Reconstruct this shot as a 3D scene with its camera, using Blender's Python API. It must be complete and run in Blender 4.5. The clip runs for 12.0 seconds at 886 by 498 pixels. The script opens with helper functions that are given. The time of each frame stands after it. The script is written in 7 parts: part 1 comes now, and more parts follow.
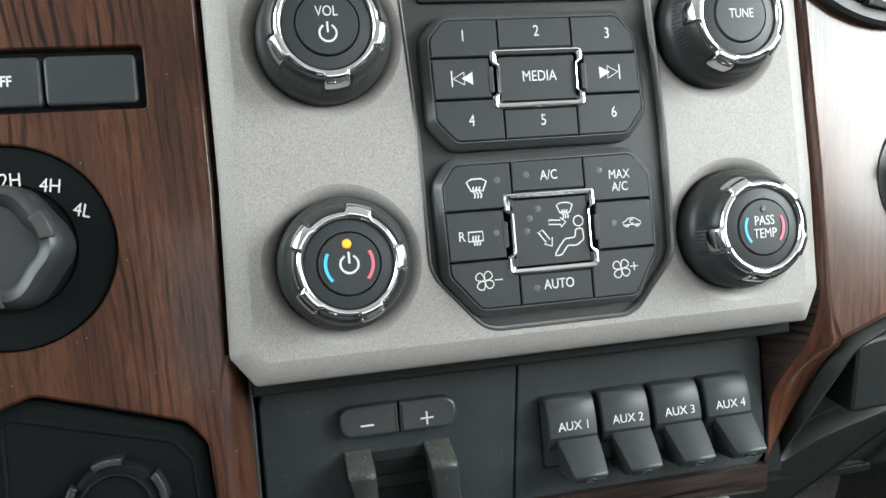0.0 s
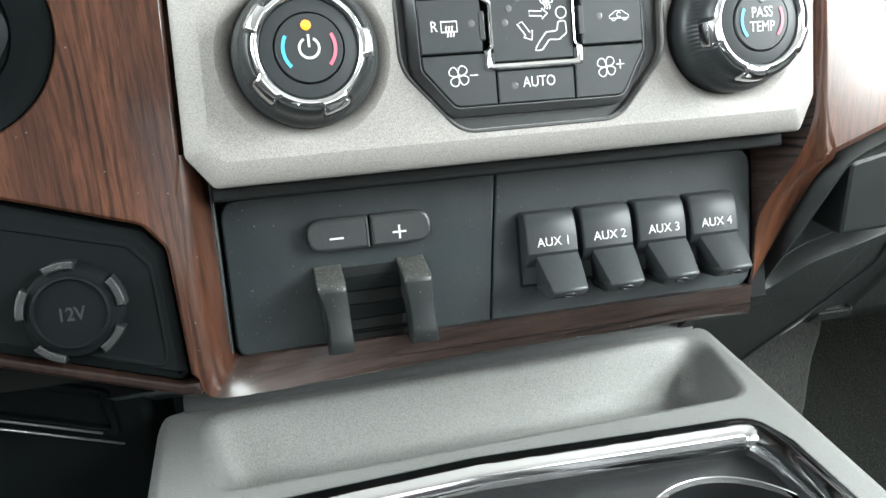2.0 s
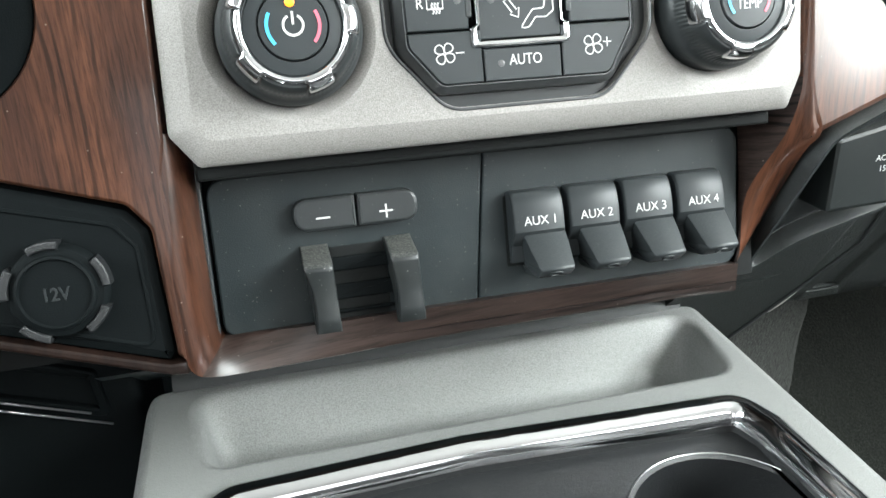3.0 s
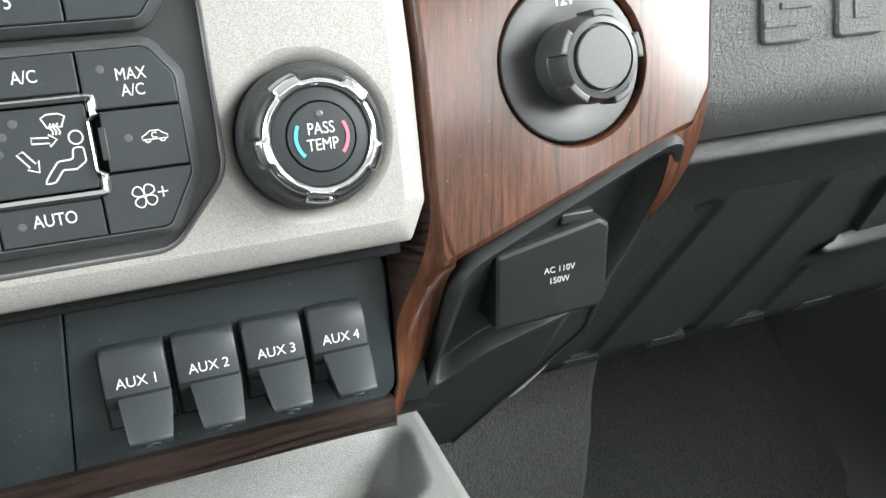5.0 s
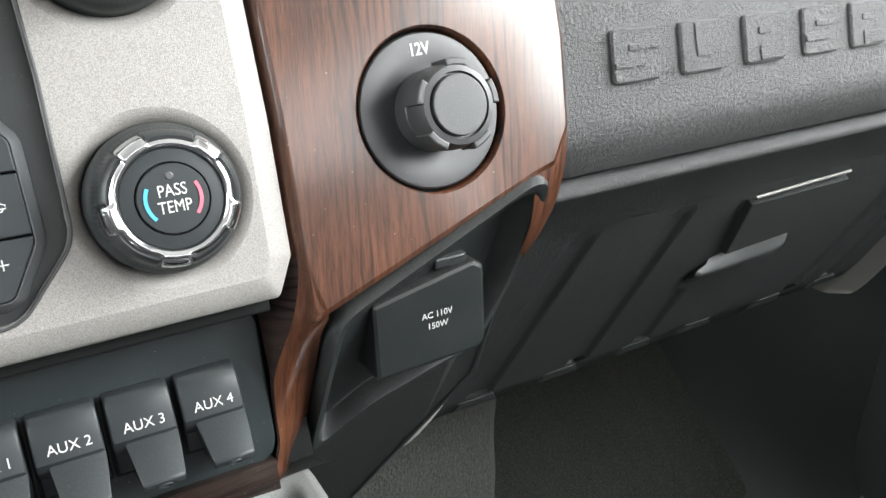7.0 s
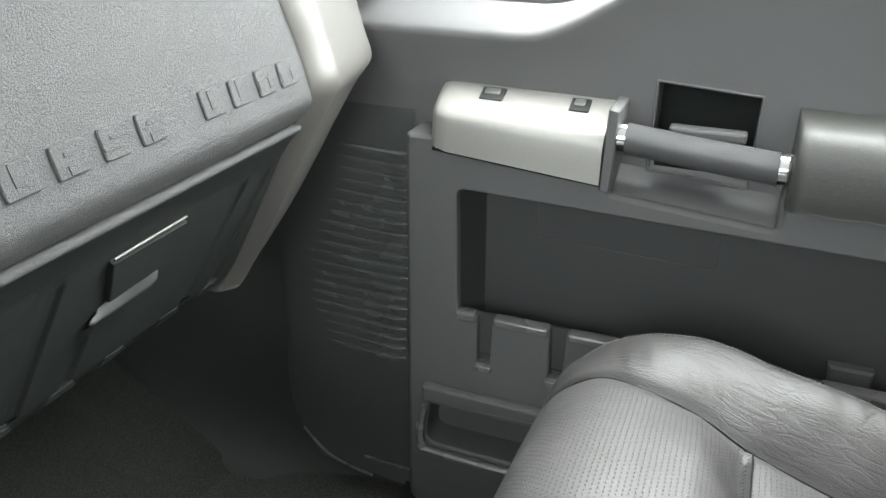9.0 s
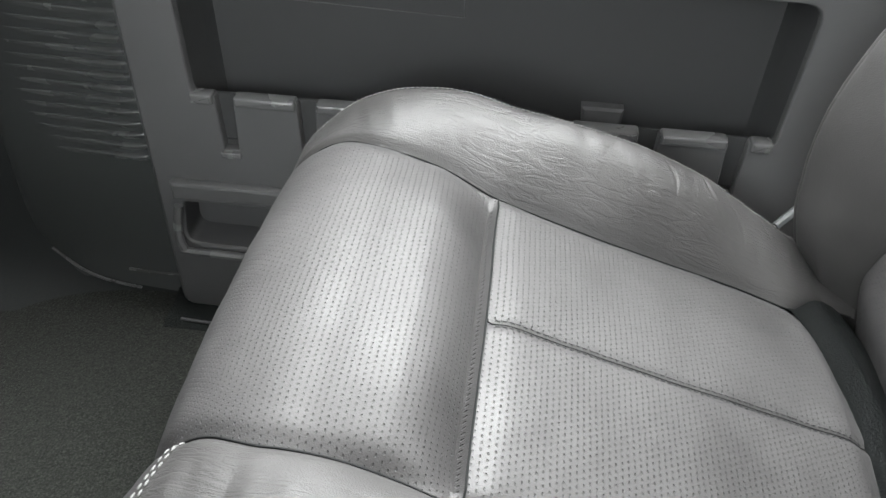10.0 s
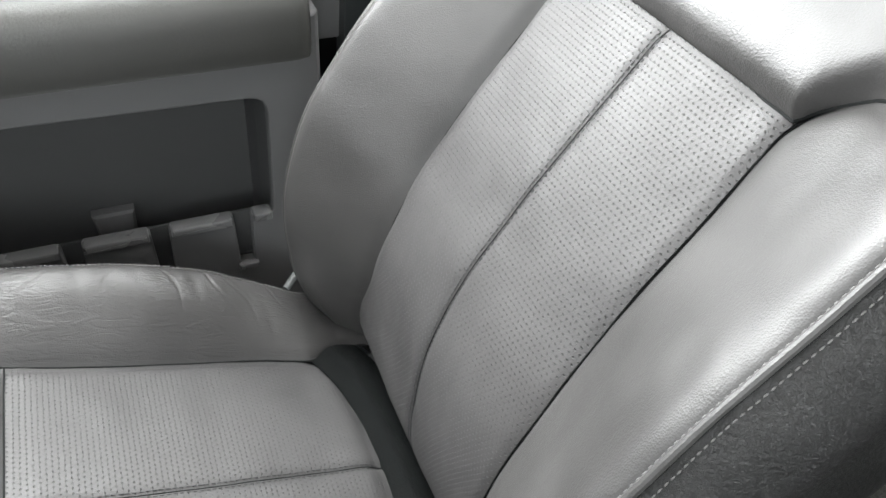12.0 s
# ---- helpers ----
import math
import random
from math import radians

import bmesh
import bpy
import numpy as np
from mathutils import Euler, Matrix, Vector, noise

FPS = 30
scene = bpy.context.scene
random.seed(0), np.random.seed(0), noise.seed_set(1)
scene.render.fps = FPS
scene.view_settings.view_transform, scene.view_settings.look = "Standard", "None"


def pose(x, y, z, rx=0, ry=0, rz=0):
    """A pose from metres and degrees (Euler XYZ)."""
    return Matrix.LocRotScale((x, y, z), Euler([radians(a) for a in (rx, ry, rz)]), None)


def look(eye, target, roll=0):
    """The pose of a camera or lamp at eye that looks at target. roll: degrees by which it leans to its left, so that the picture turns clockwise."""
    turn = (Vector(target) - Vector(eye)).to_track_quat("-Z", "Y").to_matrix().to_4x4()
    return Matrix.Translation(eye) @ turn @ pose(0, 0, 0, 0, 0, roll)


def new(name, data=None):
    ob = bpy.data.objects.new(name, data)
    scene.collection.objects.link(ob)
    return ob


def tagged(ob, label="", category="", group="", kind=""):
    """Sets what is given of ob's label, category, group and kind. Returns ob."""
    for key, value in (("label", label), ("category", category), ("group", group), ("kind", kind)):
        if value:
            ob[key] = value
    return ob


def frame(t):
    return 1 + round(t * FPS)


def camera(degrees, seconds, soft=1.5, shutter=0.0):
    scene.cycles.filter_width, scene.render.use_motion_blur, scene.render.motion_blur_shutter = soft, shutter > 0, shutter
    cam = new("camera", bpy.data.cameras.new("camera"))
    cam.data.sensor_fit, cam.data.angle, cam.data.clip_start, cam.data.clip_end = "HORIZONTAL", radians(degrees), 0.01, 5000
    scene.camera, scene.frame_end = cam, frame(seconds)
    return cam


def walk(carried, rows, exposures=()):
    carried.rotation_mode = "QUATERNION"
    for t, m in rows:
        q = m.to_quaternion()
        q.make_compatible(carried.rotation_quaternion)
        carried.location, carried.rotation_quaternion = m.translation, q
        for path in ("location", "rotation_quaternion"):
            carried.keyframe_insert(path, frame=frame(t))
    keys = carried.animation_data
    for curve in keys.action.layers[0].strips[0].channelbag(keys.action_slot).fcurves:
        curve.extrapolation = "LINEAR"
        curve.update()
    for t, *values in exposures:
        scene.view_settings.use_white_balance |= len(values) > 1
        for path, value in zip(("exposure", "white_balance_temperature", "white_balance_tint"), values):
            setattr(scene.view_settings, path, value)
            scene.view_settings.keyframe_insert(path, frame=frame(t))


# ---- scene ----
cam = camera(58.5, 12.0)
ROWS = [
    (0.0, -0.002, -0.0001, 0.7523, 72.89, 1.08, -13.24),
    (0.5, 0.0, -0.0004, 0.7301, 69.89, 1.01, -13.28),
    (1.0, -0.0003, 0.0019, 0.7207, 67.77, 1.17, -13.72),
    (1.5, 0.0039, 0.0034, 0.7164, 66.37, 1.12, -13.96),
    (2.0, 0.0042, 0.0041, 0.715, 65.27, 1.02, -14.11),
    (2.5, 0.0037, 0.0035, 0.7147, 64.73, 0.95, -14.48),
    (2.7, 0.0045, 0.0036, 0.7138, 64.34, 0.98, -14.59),
    (4.3, 0.0519, 0.006, 0.7415, 62.76, 0.63, -16.19),
    (4.5, 0.0775, 0.0086, 0.747, 62.93, 0.88, -16.94),
    (5.0, 0.1299, 0.025, 0.7472, 63.3, 0.48, -21.61),
    (5.5, 0.1406, 0.029, 0.7447, 64.85, 0.87, -24.55),
    (6.0, 0.1419, 0.031, 0.7423, 65.68, 1.09, -26.08),
    (6.5, 0.1409, 0.0315, 0.7425, 66.11, 1.15, -27.28),
    (6.7, 0.1427, 0.0304, 0.7424, 66.23, 1.19, -27.47),
    (8.3, 0.0958, -0.0713, 0.8749, 65.42, -0.49, -54.15),
    (8.5, 0.0835, -0.0866, 0.8913, 65.52, -0.54, -58.52),
    (9.0, 0.1015, -0.1188, 0.8586, 64.42, -0.59, -68.42),
    (9.5, 0.1319, -0.1411, 0.8095, 57.37, -0.77, -74.74),
    (10.0, 0.1658, -0.1835, 0.7942, 50.34, -1.62, -83.0),
    (10.5, 0.1869, -0.2354, 0.8087, 45.86, -2.08, -92.92),
    (11.0, 0.1909, -0.2716, 0.8468, 44.9, -3.0, -101.46),
    (11.5, 0.1822, -0.3025, 0.8973, 43.89, -2.83, -107.57),
    (12.0, 0.164, -0.3281, 0.943, 49.38, -3.23, -112.36),
]
# seconds, stops, white balance
EXPOSURES = [(0.0, 0.44, 6350, 7), (0.5, 0.70, 6350, 7), (1.0, 0.92, 6350, 7), (2.5, 1.12, 6350, 7), (4.5, 1.04, 6420, 8), (5.5, 0.92, 6500, 10), (6.5, 0.90, 6500, 11), (8.5, 0.72, 6500, 10), (9.0, 0.90, 6500, 9), (9.5, 1.40, 6480, 11), (10.0, 1.05, 6500, 12), (10.5, 0.86, 6520, 12), (11.0, 0.84, 6520, 12), (12.0, 0.82, 6520, 12)]
walk(cam, [(t, pose(x, y, z, rx, ry, rz)) for t, x, y, z, rx, ry, rz in ROWS], EXPOSURES)


# ---- light: bright overcast day outside a parked truck ----
world = bpy.data.worlds.new("sky")
scene.world = world
world.use_nodes = True
wn, wl = world.node_tree.nodes, world.node_tree.links
sky = wn.new("ShaderNodeTexSky")
sky.sky_type, sky.sun_disc = "NISHITA", False
sky.sun_elevation, sky.sun_rotation = radians(48), radians(200)
sky.air_density, sky.dust_density = 1.0, 4.0
soften = wn.new("ShaderNodeMixRGB")
soften.inputs[0].default_value = 0.75
soften.inputs[2].default_value = (7.0, 7.0, 7.0, 1)
wl.new(sky.outputs[0], soften.inputs[1])
wl.new(soften.outputs[0], wn["Background"].inputs[0])
wn["Background"].inputs[1].default_value = 0.20


def lamp(name, kind, m, energy, **more):
    data = bpy.data.lights.new(name, kind)
    data.energy = energy
    for key, value in more.items():
        if key == "size":
            data.shape, data.size, data.size_y = "RECTANGLE", value[0], value[1]
        elif key == "color":
            data.color = value
        elif key == "angle":
            data.angle = radians(value)
    ob = new(name, data)
    ob.matrix_world = m
    return ob


lamp("sun", "SUN", look((0, 0, 5), (1.5, 1.3, 0)), 0.8, angle=25, color=(1.0, 0.98, 0.95))
# area lamps added at the window openings, standing in for sky light
lamp("windshield_sky", "AREA", look((0.10, 0.98, 1.22), (0.2, -0.2, 0.55)), 14.5, size=(1.5, 0.6), color=(0.940, 1.0, 1.0))
lamp("driver_window_sky", "AREA", look((-0.80, 0.10, 1.06), (0.95, 0.15, 0.45)), 7.5, size=(0.65, 0.5), color=(0.930, 1.0, 0.99))
# No window seen here: fill lamp added to lift the door and seat side.
lamp("rear_driver_fill", "AREA", look((-0.80, -1.15, 1.06), (0.9, -0.1, 0.5)), 1.2, size=(0.8, 0.46), color=(0.940, 1.0, 1.0))
lamp("rear_window_sky", "AREA", look((0.10, -1.75, 1.15), (0.10, 0.3, 0.6)), 1.3, size=(1.4, 0.5), color=(0.965, 1.0, 0.99))
lamp("passenger_window_sky", "AREA", look((1.00, -0.22, 1.09), (0.2, -0.13, 0.50)), 24.0, size=(0.85, 0.46), color=(0.955, 1.0, 0.985))
lamp("rear_passenger_window_sky", "AREA", look((1.00, -1.15, 1.04), (0.2, 0.0, 0.60)), 8.0, size=(0.85, 0.58), color=(0.985, 1.0, 0.99))


# ---- materials ----
def mat(name, colour, rough=0.5, metal=0.0, grain=0.0, grain_scale=900.0, spread=0.0, spread_scale=25.0, coat=0.0, dust=0.0, spec=0.5, sheen=0.0, pebble=0.0, pebble_scale=500.0, pebble_depth=0.0012, fleck=0.0, fleck_scale=1100.0):
    """A painted, moulded or woven surface: colour drift at two scales, fine bump, optional pebbled grain and settled dust."""
    m = bpy.data.materials.new(name)
    m.use_nodes = True
    n, l = m.node_tree.nodes, m.node_tree.links
    b = n["Principled BSDF"]
    co = n.new("ShaderNodeTexCoord").outputs["Object"]
    big = n.new("ShaderNodeTexNoise")
    big.inputs["Scale"].default_value, big.inputs["Detail"].default_value = spread_scale, 6
    l.new(co, big.inputs["Vector"])
    fine = n.new("ShaderNodeTexNoise")
    fine.inputs["Scale"].default_value, fine.inputs["Detail"].default_value = grain_scale, 2
    l.new(co, fine.inputs["Vector"])
    mix = n.new("ShaderNodeMixRGB")
    mix.inputs[1].default_value = (*[c * (1 - spread) for c in colour], 1)
    mix.inputs[2].default_value = (*[min(1, c * (1 + spread)) for c in colour], 1)
    blend = n.new("ShaderNodeMath")
    blend.operation = "MULTIPLY_ADD"
    l.new(fine.outputs["Fac"], blend.inputs[0])
    blend.inputs[1].default_value = 0.5
    half = n.new("ShaderNodeMath")
    half.operation = "MULTIPLY"
    half.inputs[1].default_value = 0.5
    l.new(big.outputs["Fac"], half.inputs[0])
    l.new(half.outputs[0], blend.inputs[2])
    l.new(blend.outputs[0], mix.inputs[0])
    last = mix.outputs[0]
    if dust:
        speck = n.new("ShaderNodeTexVoronoi")
        speck.inputs["Scale"].default_value = 560
        l.new(co, speck.inputs["Vector"])
        dot = n.new("ShaderNodeMapRange")
        dot.inputs["From Min"].default_value, dot.inputs["From Max"].default_value = 0.13, 0.04
        l.new(speck.outputs["Distance"], dot.inputs["Value"])
        some = n.new("ShaderNodeMapRange")
        some.inputs["From Min"].default_value, some.inputs["From Max"].default_value = 0.60, 0.98
        split = n.new("ShaderNodeSeparateColor")
        l.new(speck.outputs["Color"], split.inputs[0])
        l.new(split.outputs[0], some.inputs["Value"])
        film = n.new("ShaderNodeMapRange")
        film.inputs["From Min"].default_value, film.inputs["From Max"].default_value = 0.45, 0.8
        l.new(big.outputs["Fac"], film.inputs["Value"])
        grit = n.new("ShaderNodeMath")
        grit.operation = "MULTIPLY"
        l.new(dot.outputs[0], grit.inputs[0])
        l.new(some.outputs[0], grit.inputs[1])
        both = n.new("ShaderNodeMath")
        both.operation, both.inputs[1].default_value = "MULTIPLY_ADD", 0.04
        l.new(film.outputs[0], both.inputs[0])
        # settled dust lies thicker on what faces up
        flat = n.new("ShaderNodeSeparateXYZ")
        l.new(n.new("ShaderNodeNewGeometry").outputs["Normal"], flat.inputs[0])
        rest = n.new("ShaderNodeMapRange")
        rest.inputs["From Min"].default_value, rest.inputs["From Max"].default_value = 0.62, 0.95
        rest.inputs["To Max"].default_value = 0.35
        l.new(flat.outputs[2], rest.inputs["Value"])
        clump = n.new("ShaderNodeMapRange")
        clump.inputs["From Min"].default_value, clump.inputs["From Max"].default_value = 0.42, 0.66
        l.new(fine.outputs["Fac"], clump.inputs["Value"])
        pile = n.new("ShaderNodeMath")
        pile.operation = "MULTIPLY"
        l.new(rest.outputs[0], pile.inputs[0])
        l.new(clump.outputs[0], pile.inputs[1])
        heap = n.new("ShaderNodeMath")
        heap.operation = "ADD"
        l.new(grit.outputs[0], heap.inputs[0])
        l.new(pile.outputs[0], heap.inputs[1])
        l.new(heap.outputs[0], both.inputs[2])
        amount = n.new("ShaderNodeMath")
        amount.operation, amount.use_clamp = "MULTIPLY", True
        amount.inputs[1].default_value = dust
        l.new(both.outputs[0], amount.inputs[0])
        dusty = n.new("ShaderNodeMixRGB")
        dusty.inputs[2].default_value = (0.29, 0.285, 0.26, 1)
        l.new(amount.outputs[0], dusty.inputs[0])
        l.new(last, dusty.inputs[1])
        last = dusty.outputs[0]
    if fleck:
        fl = n.new("ShaderNodeTexNoise")
        fl.inputs["Scale"].default_value, fl.inputs["Detail"].default_value = fleck_scale, 3
        l.new(co, fl.inputs["Vector"])
        fr = n.new("ShaderNodeMapRange")
        fr.inputs["From Min"].default_value, fr.inputs["From Max"].default_value = 0.36, 0.64
        fr.inputs["To Min"].default_value, fr.inputs["To Max"].default_value = 1 - fleck, 1 + fleck
        l.new(fl.outputs["Fac"], fr.inputs["Value"])
        sc = n.new("ShaderNodeVectorMath")
        sc.operation = "SCALE"
        l.new(last, sc.inputs[0])
        l.new(fr.outputs[0], sc.inputs["Scale"])
        last = sc.outputs[0]
    l.new(last, b.inputs["Base Color"])
    rr = n.new("ShaderNodeMapRange")
    rr.inputs["To Min"].default_value, rr.inputs["To Max"].default_value = max(0.02, rough - 0.06), min(1, rough + 0.08)
    l.new(big.outputs["Fac"], rr.inputs["Value"])
    l.new(rr.outputs[0], b.inputs["Roughness"])
    b.inputs["Metallic"].default_value = metal
    b.inputs["Coat Weight"].default_value = coat
    b.inputs["Coat Roughness"].default_value = 0.06
    b.inputs["Specular IOR Level"].default_value = spec
    b.inputs["Sheen Weight"].default_value = sheen
    normal = None
    if pebble:
        cell = n.new("ShaderNodeTexVoronoi")
        cell.feature = "SMOOTH_F1"
        cell.inputs["Scale"].default_value = pebble_scale
        wob = n.new("ShaderNodeMixRGB")
        wob.blend_type, wob.inputs[0].default_value = "ADD", 0.004
        l.new(co, wob.inputs[1])
        l.new(fine.outputs["Color"], wob.inputs[2])
        l.new(wob.outputs[0], cell.inputs["Vector"])
        pb = n.new("ShaderNodeBump")
        pb.invert = True
        pb.inputs["Strength"].default_value, pb.inputs["Distance"].default_value = pebble, pebble_depth
        l.new(cell.outputs["Distance"], pb.inputs["Height"])
        normal = pb.outputs[0]
    if grain:
        gb = n.new("ShaderNodeBump")
        gb.inputs["Strength"].default_value, gb.inputs["Distance"].default_value = grain, 0.0008
        l.new(fine.outputs["Fac"], gb.inputs["Height"])
        if normal:
            l.new(normal, gb.inputs["Normal"])
        normal = gb.outputs[0]
    if normal:
        l.new(normal, b.inputs["Normal"])
    return m


def wood_mat(name, tilt, depth=1.0, grey=0.0, coat=0.40, gloss=0.11):
    """Glossy printed walnut with reddish ground and long dark veins; depth and grey set how dark and dull its tone is."""
    tone = lambda c: (*[(v * (1 - grey) + sum(c[:3]) / 3 * grey) * depth for v in c[:3]], 1)
    m = bpy.data.materials.new(name)
    m.use_nodes = True
    n, l = m.node_tree.nodes, m.node_tree.links
    b = n["Principled BSDF"]
    co = n.new("ShaderNodeTexCoord").outputs["Object"]
    turn = n.new("ShaderNodeMapping")
    turn.inputs["Rotation"].default_value = (0, 0, radians(tilt))
    l.new(co, turn.inputs["Vector"])

    def stretched(sx, sy, detail, rough=0.55, dist=0.0):
        mp = n.new("ShaderNodeMapping")
        mp.inputs["Scale"].default_value = (sx, sy, sy)
        l.new(turn.outputs[0], mp.inputs["Vector"])
        t = n.new("ShaderNodeTexNoise")
        t.inputs["Scale"].default_value, t.inputs["Detail"].default_value = 1.0, detail
        t.inputs["Roughness"].default_value, t.inputs["Distortion"].default_value = rough, dist
        l.new(mp.outputs[0], t.inputs["Vector"])
        return t.outputs["Fac"]

    bands = stretched(60, 12, 3, 0.5, 0.8)
    veins = stretched(420, 26, 4, 0.7, 0.6)
    pores = stretched(1700, 130, 2)
    lay = n.new("ShaderNodeMapping")
    lay.inputs["Scale"].default_value = (1.0, 0.20, 0.20)
    lay.inputs["Location"].default_value = (0.013, 0.31, 0.0)
    l.new(turn.outputs[0], lay.inputs["Vector"])
    figure = n.new("ShaderNodeTexWave")
    figure.wave_type, figure.bands_direction, figure.wave_profile = "BANDS", "X", "SIN"
    figure.inputs["Scale"].default_value, figure.inputs["Distortion"].default_value = 78.0, 13.0
    figure.inputs["Detail"].default_value, figure.inputs["Detail Scale"].default_value, figure.inputs["Detail Roughness"].default_value = 3.0, 0.55, 0.55
    l.new(lay.outputs[0], figure.inputs["Vector"])
    ramp = n.new("ShaderNodeValToRGB")
    e = ramp.color_ramp.elements
    e[0].position, e[0].color = 0.30, tone((0.058, 0.0225, 0.0130, 1))
    e[1].position, e[1].color = 0.72, tone((0.118, 0.0440, 0.0215, 1))
    l.new(bands, ramp.inputs[0])
    # dark growth lines, strong in some stretches and faint in others
    line = n.new("ShaderNodeMapRange")
    line.inputs["From Min"].default_value, line.inputs["From Max"].default_value = 0.04, 0.38
    line.inputs["To Min"].default_value = 0.14
    l.new(figure.outputs["Fac"], line.inputs["Value"])
    faint = n.new("ShaderNodeMapRange")
    faint.inputs["From Min"].default_value, faint.inputs["From Max"].default_value = 0.36, 0.60
    faint.inputs["To Min"].default_value, faint.inputs["To Max"].default_value = 0.95, 0.15
    l.new(stretched(34, 9, 2, 0.5, 1.0), faint.inputs["Value"])
    lined = n.new("ShaderNodeMixRGB")
    lined.inputs[1].default_value = (1, 1, 1, 1)
    l.new(faint.outputs[0], lined.inputs[0])
    l.new(line.outputs[0], lined.inputs[2])
    vr = n.new("ShaderNodeMapRange")
    vr.inputs["From Min"].default_value, vr.inputs["From Max"].default_value = 0.34, 0.56
    vr.inputs["To Min"].default_value = 0.58
    l.new(veins, vr.inputs["Value"])
    pr = n.new("ShaderNodeMapRange")
    pr.inputs["From Min"].default_value, pr.inputs["From Max"].default_value = 0.32, 0.5
    pr.inputs["To Min"].default_value = 0.62
    l.new(pores, pr.inputs["Value"])
    mul = n.new("ShaderNodeMath")
    mul.operation = "MULTIPLY"
    l.new(vr.outputs[0], mul.inputs[0])
    l.new(pr.outputs[0], mul.inputs[1])
    grained = n.new("ShaderNodeMixRGB")
    grained.blend_type, grained.inputs[0].default_value = "MULTIPLY", 1.0
    l.new(ramp.outputs[0], grained.inputs[1])
    l.new(lined.outputs[0], grained.inputs[2])
    dark = n.new("ShaderNodeMixRGB")
    dark.blend_type, dark.inputs[0].default_value = "MULTIPLY", 1.0
    l.new(grained.outputs[0], dark.inputs[1])
    l.new(mul.outputs[0], dark.inputs[2])
    grit = n.new("ShaderNodeTexVoronoi")
    grit.inputs["Scale"].default_value = 330
    l.new(co, grit.inputs["Vector"])
    near = n.new("ShaderNodeMapRange")
    near.inputs["From Min"].default_value, near.inputs["From Max"].default_value = 0.12, 0.04
    l.new(grit.outputs["Distance"], near.inputs["Value"])
    pick = n.new("ShaderNodeSeparateColor")
    l.new(grit.outputs["Color"], pick.inputs[0])
    few = n.new("ShaderNodeMapRange")
    few.inputs["From Min"].default_value, few.inputs["From Max"].default_value = 0.80, 0.98
    few.inputs["To Max"].default_value = 0.45
    l.new(pick.outputs[0], few.inputs["Value"])
    specks = n.new("ShaderNodeMath")
    specks.operation = "MULTIPLY"
    l.new(near.outputs[0], specks.inputs[0])
    l.new(few.outputs[0], specks.inputs[1])
    dusty = n.new("ShaderNodeMixRGB")
    dusty.inputs[2].default_value = (0.40, 0.36, 0.31, 1)
    l.new(specks.outputs[0], dusty.inputs[0])
    l.new(dark.outputs[0], dusty.inputs[1])
    l.new(dusty.outputs[0], b.inputs["Base Color"])
    b.inputs["Roughness"].default_value = 0.38
    b.inputs["Coat Weight"].default_value, b.inputs["Coat Roughness"].default_value = coat, gloss
    b.inputs["Specular IOR Level"].default_value = 0.2
    bump = n.new("ShaderNodeBump")
    bump.inputs["Strength"].default_value, bump.inputs["Distance"].default_value = 0.12, 0.0006
    l.new(pores, bump.inputs["Height"])
    l.new(bump.outputs[0], b.inputs["Normal"])
    return m


